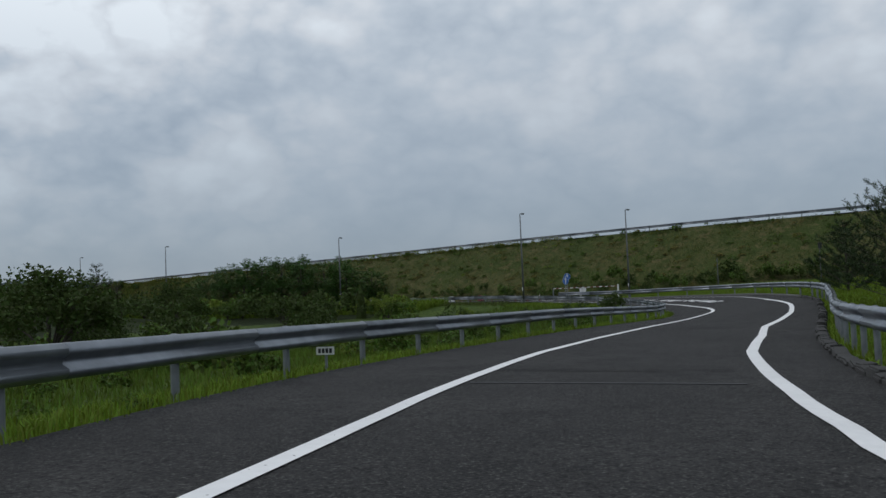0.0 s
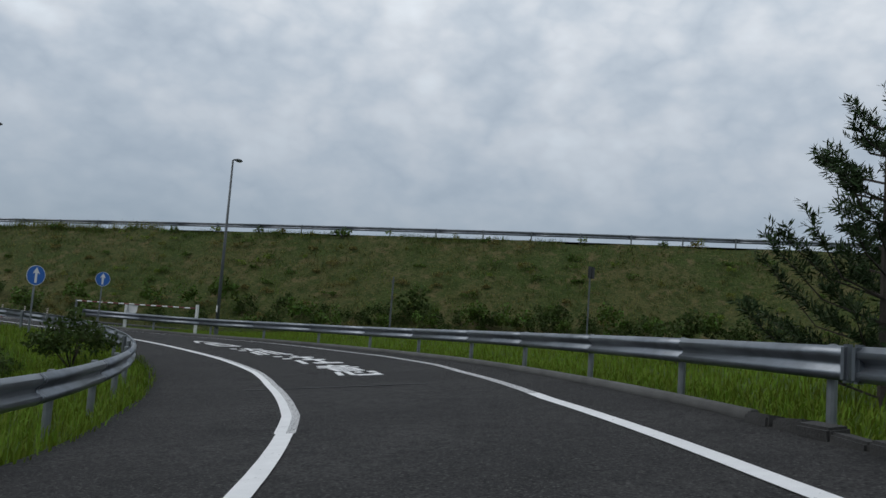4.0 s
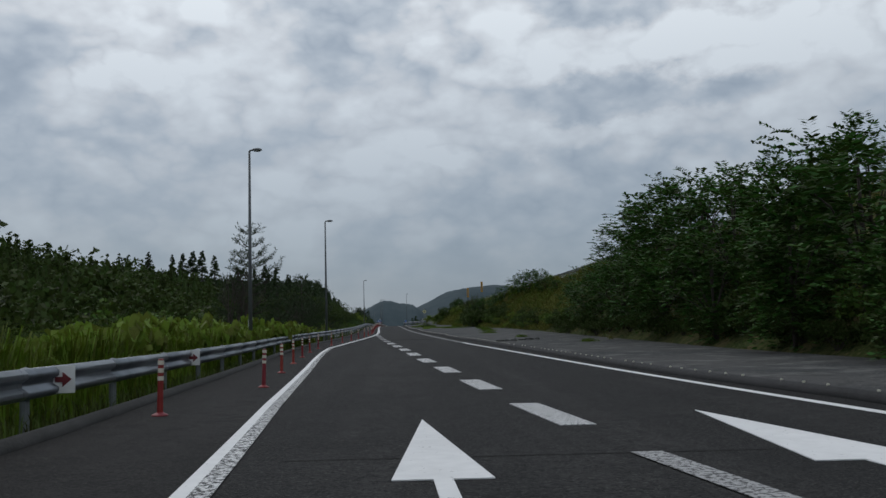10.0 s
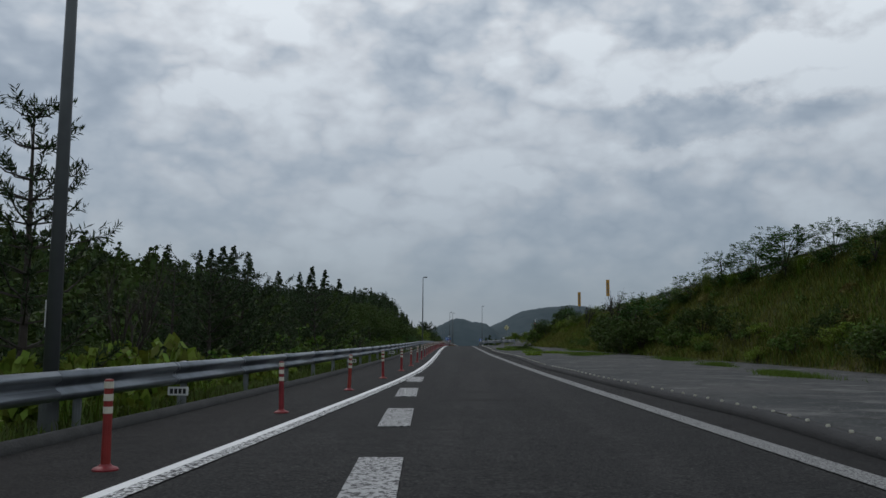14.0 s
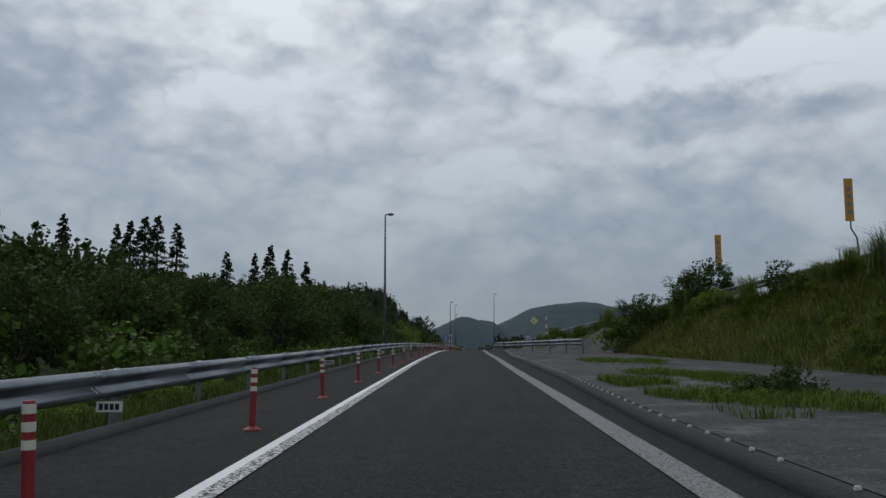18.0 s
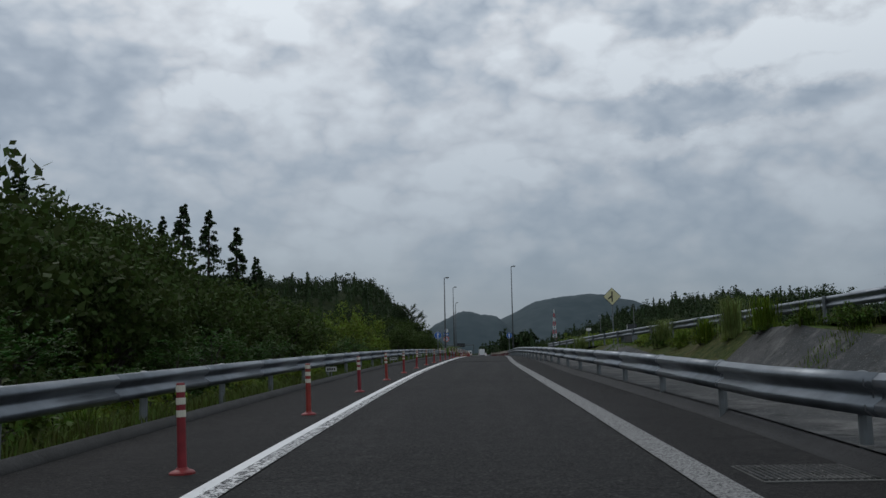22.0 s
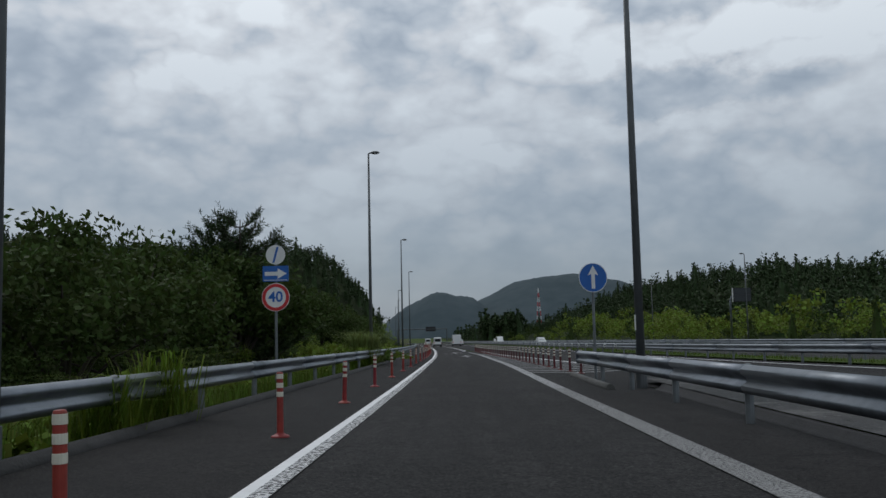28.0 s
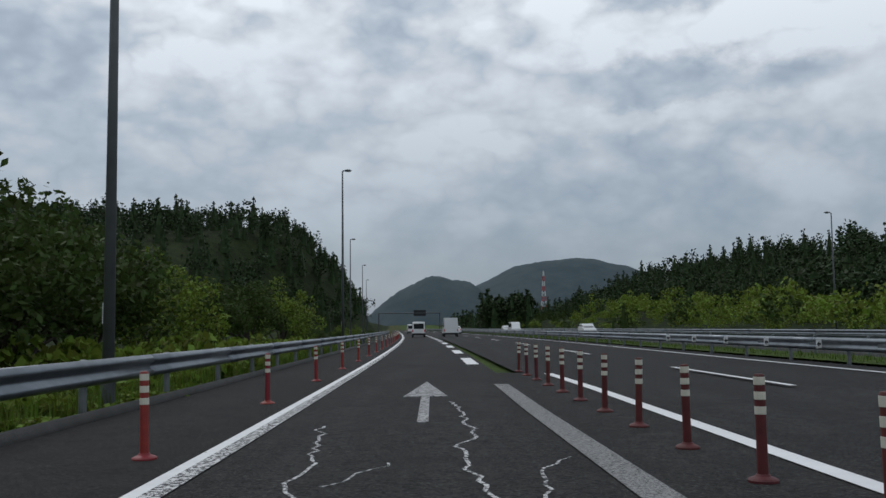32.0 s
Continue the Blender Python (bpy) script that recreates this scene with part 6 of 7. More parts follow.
def plant_top(kind, s, lat, z_top, k=None):
    """A plant whose top reaches the height z_top."""
    p = RAMP.at(s, lat)
    z = top_of_ground(p.x, p.y)
    return plant(kind, p.x, p.y, (z_top - z) / TALL[kind], k, z - 0.05)


# beside the first bend
plant_at("pine", 42.0, 7.1, 0.97, 0)
plant_at("pine", 44.5, 8.0, 0.85, 2)
plant_at("pine", 38.5, 8.2, 0.8, 2)
plant_at("pine", 61.5, 7.9, 0.92, 2)
for s, lat, q in ((47, 10.5, 1.1), (52, 11.5, 0.9), (38.5, 9.5, 1.2), (34, 10, 1.1), (45, 8.2, 1.0), (30, 11, 1.3), (25, 12, 1.3), (57, 9.8, 0.6), (71, 10.5, 0.5)):
    plant_at("dark", s, lat, q)
# the low ground inside the bends
for x, y, kind, q in ((-74, -14, "broad", 1.0), (-78, -20, "broad", 0.9), (-69, -8, "broad", 0.8), (-82, -26, "dark", 1.3), (-66, -20, "dark", 1.3), (-60, -12, "dark", 1.3), (-56, -22, "shrub", 1.2),
                      (-50, -14, "dark", 1.4), (-46, -24, "shrub", 1.0), (-44, -6, "dark", 1.6), (-40, -16, "dark", 1.2), (-36, -26, "shrub", 0.9), (-34, -8, "dark", 1.3), (-30, -20, "dark", 1.0), (-26, -12, "shrub", 1.1),
                      (-24, -27, "dark", 0.9), (-20, -20, "dark", 0.8), (-52, -32, "light", 0.9), (-44, -33, "light", 0.8), (-36, -33, "light", 0.8), (-30, -30, "shrub", 0.7), (-17, -12, "shrub", 0.7), (-62, -32, "shrub", 0.8), (-70, -34, "dark", 0.9),
                      (-28, 2, "dark", 1.4), (-38, 4, "broad", 0.8), (-20, 6, "dark", 1.2), (-50, 6, "broad", 0.9), (-14, 2, "shrub", 1.0), (-60, 4, "broad", 0.9), (-13.5, -8, "light", 0.9), (-17, -26.5, "dark", 0.75), (-19, -25, "dark", 0.6)):
    plant(kind, x, y, q)
# toe and face of the embankment
toe = []
for s in np.arange(-95, 95, 1.5):
    p = MAIN.at(float(s), -15.2 + prng.uniform(-1.8, 1.6) + max(0.0, (s - 20) * 0.04))
    if abs(RAMP.near(np.array([[p.x, p.y]]))[1][0]) > 12.5:
        toe.append((p.x, p.y, top_of_ground(p.x, p.y) - 0.2, prng.uniform(1.4, 3.2)))
foot = []
for s in np.arange(36, 104, 0.8):
    for lat in np.arange(10, 40, 0.5):
        p = RAMP.at(float(s), float(lat))
        if top_of_ground(p.x, p.y) > RAMP.at(float(s), 9.0).z + 1.4:
            foot.append((p.x, p.y, top_of_ground(p.x, p.y) - 0.25, prng.uniform(1.2, 2.7)))
            break
low = []
for k in range(60):
    p = RAMP.at(prng.uniform(4, 72), -prng.uniform(8.5, 26))
    low.append((p.x, p.y, top_of_ground(p.x, p.y) - 0.15, prng.uniform(1.0, 2.3)))
rg_t = np.random.default_rng(8)
st = np.stack([rg_t.uniform(-110, 235, 560), -1.6 - 15 * rg_t.uniform(0, 1, 560) ** 0.9], 1)
pt_ = MAIN.many(st[:, 0], st[:, 1])
pt_ = pt_[RAMP.near(pt_[:, :2])[1] > 13.5]
for half, mat, label in ((0, M_LEAF, "low olive-green weed tufts on the embankment slope"), (1, M_GRASS_DRY, "low dry brownish weed tufts on the embankment slope")):
    cs = pt_[half::2]
    sc = rg_t.uniform(0.6, 1.5, len(cs))
    pp = np.concatenate([clumped(300, 9, np.array((0.55, 0.55, 0.36)) * q, (c[0], c[1], lie(c[0], c[1]) + 0.1), rg_t, 0.4, 0.5)[0] for c, q in zip(cs, sc)])
    tv, tf = leaf_quads(pp, 0.12, rg_t)
    tagged(raw("weed_tufts", tv, tf, mat), label, "weeds", kind="stuff")
for s, lm, q in ((-1.5, -1.9, 0.62), (6, -1.8, 0.35), (-28, -2, 0.3), (-46, -2.1, 0.35), (14, -2.0, 0.4), (26, -2.2, 0.45), (34, -2.0, 0.4), (43, -2.1, 0.45), (52, -2.2, 0.4), (-14, -2, 0.3), (-60, -2, 0.3), (62, -2, 0.4)):
    p = MAIN.at(s, lm)
    plant("shrub", p.x, p.y, q)
# locust trees and hedge beside the paving
for s, lat, zt in ((142.3, 13.7, 6.6), (148.0, 13.9, 8.3), (153.7, 14.5, 8.7), (159.4, 14.5, 9.1), (165.2, 15.2, 9.9), (170.2, 15.1, 10.6), (175.3, 16.0, 10.6), (180.4, 16.0, 9.9), (184.8, 16.4, 8.8), (189.2, 16.0, 7.4), (193.7, 16.0, 6.2), (142.3, 12.0, 4.4), (149.3, 12.3, 5.4), (156.3, 12.4, 5.4), (163.9, 12.8, 6.2), (172.7, 13.1, 6.5), (179.1, 13.3, 6.4), (186.7, 13.6, 5.8), (152.5, 16.8, 9.1), (162.6, 17.8, 9.8)):
    plant_top("locust", s, lat, zt)
for s, lat, zt in ((199.4, 15.7, 5.5), (205.9, 16.2, 6.3), (212.2, 16.3, 7.0), (218.4, 16.2, 8.0), (223.3, 16.6, 8.7), (228.0, 16.1, 9.1), (232.7, 16.2, 9.2), (237.4, 15.7, 8.8), (242.0, 15.0, 8.1), (246.5, 14.5, 7.2)):
    plant_top("locust", s, lat, zt)
for s in np.arange(140, 190.6, 2.3):
    plant_at("dark", float(s), 12.6 + prng.uniform(-0.3, 0.4), prng.uniform(0.4, 0.6))
for s in np.arange(189.4, 271.6, 1.7):
    foot_ = min(12.9, 12.9 - max(0.0, s - 218) * 0.04)
    plant_at(prng.choice(("shrub", "dark", "shrub", "light", "shrub")), float(s), foot_ + prng.uniform(-0.3, 0.7), prng.uniform(0.55, 0.9) * (1.0 if s < 250 else 0.6), None, 0.9)
for s, lat, kind, q in ((232.2, 13.0, 'dark', 0.9), (241.7, 11.6, 'dark', 1.15), (245.2, 11.2, 'dark', 1.25), (248.6, 11.4, 'dark', 1.1), (252.6, 11.7, 'dark', 1.1), (254.4, 12.3, 'dark', 1.15), (253.4, 12.4, 'bare', 1.3), (244.0, 12.2, 'locust', 0.6), (248.0, 12.6, 'bare', 1.1), (278.4, 13.2, 'light', 0.4), (281.7, 13.4, 'dark', 0.6), (271.6, 12.6, 'bare', 0.9), (289.5, 12.6, 'light', 1.0), (292.9, 12.8, 'dark', 1.0), (291.8, 13.2, 'locust', 0.42), (298.4, 13.2, 'bare', 1.0), (260.3, 5.3, 'dark', 0.40), (260.9, 5.9, 'dark', 0.34), (259.9, 4.9, 'light', 0.4), (261.3, 6.3, 'light', 0.36), (260.9, 4.7, 'shrub', 0.34), (272.8, 6.2, 'light', 0.3), (300.0, 9.4, 'light', 1.3), (298.6, 9.9, 'shrub', 1.1), (300.4, 10.0, 'bare', 1.15), (301.0, 10.8, 'locust', 0.42), (301.9, 10.2, 'shrub', 0.8), (300.8, 10.8, 'light', 1.3), (297.8, 11.2, 'dark', 0.9), (299.0, 13.6, 'locust', 0.5)):
    plant_at(kind, s, lat, q)
for s in [q for q in np.arange(172, 280.9, 3.1) if not 255 < q < 269]:
    p = MAIN.at(float(s), -1.9)
    plant(prng.choice(("light", "shrub")), p.x, p.y, prng.uniform(0.25, 0.5))
    if prng.random() < 0.6:
        p = MAIN.at(float(s), -1.7)
        plant("reed", p.x, p.y, prng.uniform(0.6, 1.0))
for s in np.arange(118.4, 196.4, 2.2):
    p = MAIN.at(float(s) + prng.uniform(-0.8, 0.8), -1.75 + prng.uniform(-0.5, 0.1))
    plant("reed", p.x, p.y, prng.uniform(0.45, 0.8))
for s in np.arange(142.1, 192, 0.8):
    p = MAIN.at(float(s) + prng.uniform(-0.4, 0.4), -1.6 + prng.uniform(-0.5, 0.3))
    plant("reed", p.x, p.y, prng.uniform(0.45, 0.7), 1)
for k in range(80):
    s = prng.uniform(240, 292)
    p = RAMP.at(s, prng.uniform(11.2, 15.2))
    if MAIN.near(np.array([[p.x, p.y]]))[1][0] < -1.9:
        plant(prng.choice(("reed", "reed", "light")), p.x, p.y, prng.uniform(0.3, 0.55), None, None, 0.9)
# low weeds along the inner verge and bushes on the low ground
for s in np.arange(3, 62, 2.6):
    plant_at(prng.choice(("light", "light", "shrub")), float(s) + prng.uniform(-0.8, 0.8), float(L_EDGE(s)) - prng.uniform(0.7, 1.6), prng.uniform(0.2, 0.34), None, 0.8)
for s, lat in ((48, 9.2), (51, 10.0), (44, 10.5), (39, 10.0)):
    plant_at("dark", s, lat, 0.95)
# thicket beside the joined lanes
for s in np.concatenate([np.arange(114, 360.4, 4.4), np.arange(381.8, 504.3, 5), np.arange(504.3, 674.3, 9)]):
    q = prng.uniform(0.65, 1.0)
    if s > 155 and not 393 < s < 464:
        plant_at(prng.choice(("dark", "shrub")), float(s) + prng.uniform(-1.5, 1.5), -8.6 + prng.uniform(-1.0, 0.8), q * 0.85, None, 0.85)
    plant_at(prng.choice(("broad", "bright", "broad")) if not 225 < s < 362 else "broad", float(s) + prng.uniform(-1.5, 1.5), -13.0 + prng.uniform(-1.6, 1.6), q * (0.62 if not 225 < s < 290 else 0.42), None, 0.9)
for s in np.arange(116, 360.4, 4.0):
    plant_at(prng.choice(("light", "light", "shrub")), float(s) + prng.uniform(-2, 2), -6.6 + prng.uniform(-0.5, 0.3), prng.uniform(0.45, 0.85))
for s, lat, kind, q, k in ((176.0, -9.6, "bare", 2.0, 0), (181.3, -9.2, "pine", 1.45, 1), (183.5, -10.4, "pine", 1.1, 1), (197.4, -7.7, "pine", 0.98, 1), (189.5, -8.6, "pine", 0.8, 1), (207.0, -9.5, "bare", 1.5, 0), (209.0, -9.0, "pine", 0.75, 1), (220.5, -11.2, "pine", 1.15, 0), (223.0, -10.4, "pine", 1.0, 0), (246.0, -10.6, "pine", 1.15, 0), (248.5, -11.6, "pine", 1.0, 1),
                           (262.0, -9.4, "bare", 0.9, 0), (381.5, -10.2, "pine", 1.0, 0), (383.5, -11.0, "pine", 0.9, 1), (478, -15, "broad", 0.75, 0), (495, -11, "broad", 0.45, 0)):
    plant_at(kind, s, lat, q, k)
for s, lat, zt, kind in ((510.2, -15.1, 10.2, 'broad'), (505.4, -16.5, 8.5, 'broad'), (518.6, -13.4, 8.0, 'broad'), (514.6, -13.9, 9.0, 'broad'), (374.5, -9.9, 7.2, 'bright'), (379.8, -9.6, 7.2, 'bright'), (384.5, -8.8, 5.8, 'bright'), (354.1, -13.9, 8.5, 'broad'), (360.7, -12.8, 8.7, 'broad'), (366.2, -10.8, 7.0, 'bright'), (525.6, -12.4, 6.9, 'bright'), (532.6, -12.4, 6.0, 'broad'), (543.6, -11.9, 6.5, 'broad'), (555.6, -11.4, 6.5, 'bright'), (496.8, -15.5, 5.6, 'broad'), (328.1, -12.7, 10.0, 'broad'), (334.9, -11.2, 7.7, 'broad'), (341.8, -10.7, 7.4, 'broad'), (348.6, -11.8, 8.3, 'broad'), (357.4, -10.1, 7.0, 'broad'), (368.4, -10.6, 6.6, 'broad'), (317.1, -13.7, 9.7, 'broad'), (308.5, -12.7, 8.6, 'broad'), (299.9, -15.0, 8.6, 'broad'), (286.9, -16.1, 8.0, 'broad'), (273.5, -14.1, 6.4, 'broad'), (376.6, -14.7, 8.2, 'broad'), (389.1, -15.6, 8.5, 'broad'), (401.3, -14.4, 8.6, 'broad'), (413.1, -14.2, 8.3, 'broad'), (428.8, -14.0, 9.0, 'broad'), (434.3, -11.5, 8.4, 'broad'), (443.0, -15.1, 9.9, 'broad'), (439.9, -11.5, 8.3, 'broad'), (451.1, -15.1, 9.9, 'broad'), (423.9, -11.0, 7.4, 'broad'), (507.5, -11.4, 7.3, 'broad'), (516.6, -15.5, 9.0, 'broad')):
    plant_top(kind, s, lat, zt)
plant("broad", -64.5, -27.0, 1.0, 0)
plant("broad", -60.5, -23.0, 0.6, 1)
plant_top("pine", 473.5, -15.4, 10.6, 1)
plant_top("pine", 459.8, -12.9, 12.4, 2)
plant_top("pine", 461.5, -14.6, 11.6, 2)
for s, lat, zt in ((457.5, -12.6, 10.1), (460.5, -13.6, 10.7), (463.0, -15.2, 11.1), (459.5, -16.0, 11.1)):
    plant_top("broad", s, lat, zt)
for s, lat, zt in ((334.9, -13.3, 9.7), (340.7, -13.9, 9.7), (348.6, -19.2, 12.1), (355.2, -19.2, 12.4), (361.8, -20.3, 12.2), (360.7, -26.7, 15.4), (369.4, -26.5, 15.1), (376.6, -26.3, 14.6), (346.4, -21.4, 12.6)):
    plant_top("broad", s, lat, zt)
for s in np.arange(324.8, 383.9, 4.5):
    plant_top("locust", float(s), -8.4 + prng.uniform(-1, 1), 4.6 + prng.uniform(-0.6, 0.6))
for s in np.arange(416.0, 564.3, 3.3):
    plant_at("kudzu", float(s), -6.7 + prng.uniform(-0.9, 0.5), prng.uniform(0.6, 0.9) * (1.4 if 466 < s < 483 else 0.9))
for s in np.arange(464.9, 554.3, 4.2):
    plant_at("kudzu", float(s), -9.6 + prng.uniform(-0.9, 0.9), prng.uniform(0.8, 1.1), None, 1.4)
for s in (455.6, 456.2, 456.8, 457.4, 458.0, 458.7):
    plant_at("reed", s, -5.6 + prng.uniform(-0.3, 0.2), prng.uniform(1.0, 1.25), 2)
for s in (456.9, 458.3):
    plant_at("reed", s, -4.95, 0.62, 2, 0.6)
for s, lat, q in ((460.6, -5.2, 0.62), (461.8, -5.0, 0.6), (463.0, -5.05, 0.58), (464.2, -5.3, 0.55)):
    plant_at("shrub", s, lat, q, None, 1.15)
for s in np.arange(491, 534.3, 1.5):
    plant_at(prng.choice(("light", "kudzu", "light")), float(s), -8.0 + prng.uniform(-0.8, 0.3), prng.uniform(0.7, 0.95), None, 1.3)
for s, lat, q in ((472.3, -4.55, 0.3), (473.4, -4.5, 0.36), (474.6, -4.5, 0.4), (475.6, -4.45, 0.42), (476.6, -4.7, 0.36), (477.5, -4.8, 0.36)):
    plant_at("kudzu", s, lat, q, None, 0.8)
plant_at("kudzu", 478.6, -5.3, 0.42)
plant_at("kudzu", 476.4, -5.5, 0.36)
for s in np.arange(466.9, 509.3, 2.1):
    plant_at("kudzu", float(s), -5.15 + prng.uniform(-0.25, 0.2), prng.uniform(0.26, 0.36), None, 0.6)
for s in (450.5, 452.5, 453.6, 414, 416, 418.5, 421, 408, 411.5, 423):
    plant_at("reed", s, -5.1 + prng.uniform(-0.6, 0.25), prng.uniform(0.8, 1.1), 0)
for k in range(60):
    plant_at("reed", prng.uniform(112, 412), -5.6 + prng.uniform(-0.9, 0.3), prng.uniform(0.5, 0.9), 1)
for s in np.arange(129.9, 178.3, 1.0):
    plant_at("reed", float(s) + prng.uniform(-0.4, 0.4), -6.9 + prng.uniform(-0.9, 0.7), prng.uniform(1.15, 1.5), 0)
for s in np.arange(117, 214, 2.3):
    plant_at("kudzu", float(s) + prng.uniform(-0.7, 0.7), -7.0 + prng.uniform(-1.4, 0.3), prng.uniform(0.5, 0.85) * (1.4 if 140 < s < 190 else 1.0), None, 1.6)
for s in np.arange(132, 180.7, 3.4):
    plant_at("light", float(s), -8.4 + prng.uniform(-0.5, 0.5), prng.uniform(1.0, 1.35), None, 1.2)
# tall conifers on the slope
for x, y, zt, k in ((-48.3, 335, 26.9, 0), (-44.6, 336, 25.2, 0), (-40.6, 337.5, 24.0, 1), (-52.4, 337, 24.6, 1), (-37.6, 338, 19.5, 0), (-68.7, 312, 31.9, 0), (-72.5, 314, 31.0, 0), (-65.0, 309, 30.0, 0), (-77, 318, 29, 1), (-58.4, 335, 25.4, 0), (-61, 309, 28.0, 0), (-80, 300, 29, 0)):
    z = top_of_ground(x, y)
    plant("cedar", x, y, (zt - z) / (13.0 if k == 0 else 12.0), k, z - 0.1)

# ---- woods on the hills, one mesh each ----
def woods(name, label, spots, seed, conifers=0.6, tint=M_LEAF_DK, leaves=80, leaf=0.17):
    rg = np.random.default_rng(seed)
    con = []
    for _ in range(5):
        heart = []
        for k in range(6):
            a0, a1 = k * math.pi / 3, (k + 1) * math.pi / 3
            ring = [(0.16 * math.cos(a0), 0.16 * math.sin(a0), 0.02), (0.16 * math.cos(a1), 0.16 * math.sin(a1), 0.02), (0.09 * math.cos(a1), 0.09 * math.sin(a1), 0.55), (0.09 * math.cos(a0), 0.09 * math.sin(a0), 0.55)]
            heart += ring + [ring[3], ring[2], (0.004 * math.cos(a1), 0.004 * math.sin(a1), 0.93), (0.004 * math.cos(a0), 0.004 * math.sin(a0), 0.93)]
        con.append(np.concatenate([leaf_quads(conifer_cloud(1.0, 0.31, leaves, rg, 40), leaf, rg, aspect=0.5)[0], np.array(heart)]))
    rnd = []
    for _ in range(4):
        p, _c = clumped(leaves, 12, (0.40, 0.40, 0.44), (0, 0, 0.45), rg, 0.42, 0.4)
        rnd.append(leaf_quads(p, leaf, rg, aspect=0.8)[0])
    vs = []
    for x, y, z, h in spots:
        base = con[rg.integers(5)] if rg.random() < conifers else rnd[rg.integers(4)]
        a = rg.uniform(0, 6.28)
        c, s = math.cos(a), math.sin(a)
        q = base * [h, h, h * rg.uniform(0.85, 1.15)]
        vs.append(np.stack([q[:, 0] * c - q[:, 1] * s + x, q[:, 0] * s + q[:, 1] * c + y, q[:, 2] + z], 1))
    v = np.concatenate(vs)
    return tagged(raw(name, v, np.arange(len(v)).reshape(-1, 4), tint), label, "woods", kind="stuff")


def wood_spots(n, x0, x1, y0, y1, keep, h0, h1, seed):
    rg = np.random.default_rng(seed)
    x, y = rg.uniform(x0, x1, n), rg.uniform(y0, y1, n)
    xy = np.stack([x, y], 1)
    ok = keep(xy)
    x, y = x[ok], y[ok]
    z = lie(x, y)
    return list(zip(x, y, z - 0.3, h0 + (h1 - h0) * rg.uniform(0, 1, len(x)) ** 1.8))


def left_of(a, b):
    return lambda xy: (lambda lat: (lat < -a) & (lat > -b))(RAMP.near(xy)[1])


def right_of(a, b):
    return lambda xy: (lambda lat: (lat > a) & (lat < b))(MAIN.near(xy)[1])


woods("toe_bushes", "belt of dark bushes along the foot of the embankment", toe[::2], 22, 0.0, M_LEAF_DK, 420, 0.075)
woods("toe_bushes", "belt of green bushes along the foot of the embankment", toe[1::2], 23, 0.0, M_LEAF, 420, 0.075)
woods("foot_hedge", "dark bushes growing along the foot of the grassy embankment", foot, 28, 0.0, M_LEAF_DK, 420, 0.075)
woods("low_bushes", "scattered bushes on the low ground inside the bends", low, 24, 0.0, M_LEAF, 420, 0.075)
mounds = []
for k in range(170):
    p = MAIN.at(prng.uniform(-90, 75), prng.uniform(-13.0, -2.4) if k > 44 else -1.9 + prng.uniform(-0.3, 0.2))
    mounds.append((p.x, p.y, top_of_ground(p.x, p.y) - 0.08, prng.uniform(0.5, 1.0) if k > 44 else prng.uniform(0.5, 1.3)))
woods("slope_bushes", "low bright green bushes scattered over the embankment face", mounds[::2], 25, 0.0, M_LEAF_LT, 160, 0.1)
woods("slope_bushes", "low olive bushes scattered over the embankment face", mounds[1::2], 26, 0.0, M_WEED_GOLD, 160, 0.1)
woods("thicket", "dense green thicket of bushes behind the roadside shrubs", wood_spots(760, -30, -6, 0, 453, lambda xy: left_of(9.5, 19)(xy) & (xy[:, 1] < 294), 2.4, 4.0, 7), 7, 0.0, M_LEAF, 200, 0.085)
woods("thicket", "dark green thicket of bushes and young trees", wood_spots(1060, -40, -8, 0, 453, lambda xy: left_of(13, 26)(xy) & (xy[:, 1] < 337), 3.0, 4.9, 8), 8, 0.15, M_LEAF_DK, 200, 0.085)
woods("roadside_woods", "dense dark mixed woods rising beside the road", wood_spots(1600, -95, -15, 42, 363, left_of(25, 75), 4.4, 7.2, 1), 1, 0.35, M_LEAF_DK, 150, 0.095)
woods("roadside_woods", "low dark woods below the hill", wood_spots(620, -110, -15, 338, 503, left_of(15, 85), 2.6, 4.6, 21), 21, 0.2, M_LEAF_DK, 190, 0.08)
woods("hill_woods", "dark conifer woods covering the hill", wood_spots(2300, -300, -30, 453, 933, lambda xy: left_of(18, 240)(xy) & ((xy[:, 1] > 593) | left_of(40, 240)(xy)), 6, 12, 2), 2, 0.45, M_NEEDLE, 160, 0.085)
woods("valley_woods", "dark wooded slope across the opposite lanes", wood_spots(2600, 20, 260, 433, 933, right_of(70, 190), 6, 12.5, 3), 3, 0.42, M_NEEDLE, 180, 0.08)
woods("foot_bushes", "mounds of bright green bushes below the wooded slope", wood_spots(420, 5, 110, 293, 673, right_of(31, 66), 3.0, 6.0, 4), 4, 0.0, M_LEAF_LT, 260, 0.07)
woods("foot_bushes", "pale green bamboo mounds climbing the foot of the wooded slope", wood_spots(380, 10, 140, 393, 653, right_of(46, 78), 5.0, 9.5, 31), 31, 0.0, M_LEAF_LT, 240, 0.075)
woods("foot_woods", "dark bushes below the wooded slope", wood_spots(520, 5, 120, 262, 793, right_of(31, 80), 2.5, 6.0, 14), 14, 0.2, M_LEAF_DK, 200, 0.08)
woods("field_woods", "distant dark trees beyond the embankment", wood_spots(260, -400, -90, -250, 150, lambda xy: np.hypot(xy[:, 0] + 80, xy[:, 1] + 60) > 60, 7, 11, 5), 5, 0.3)
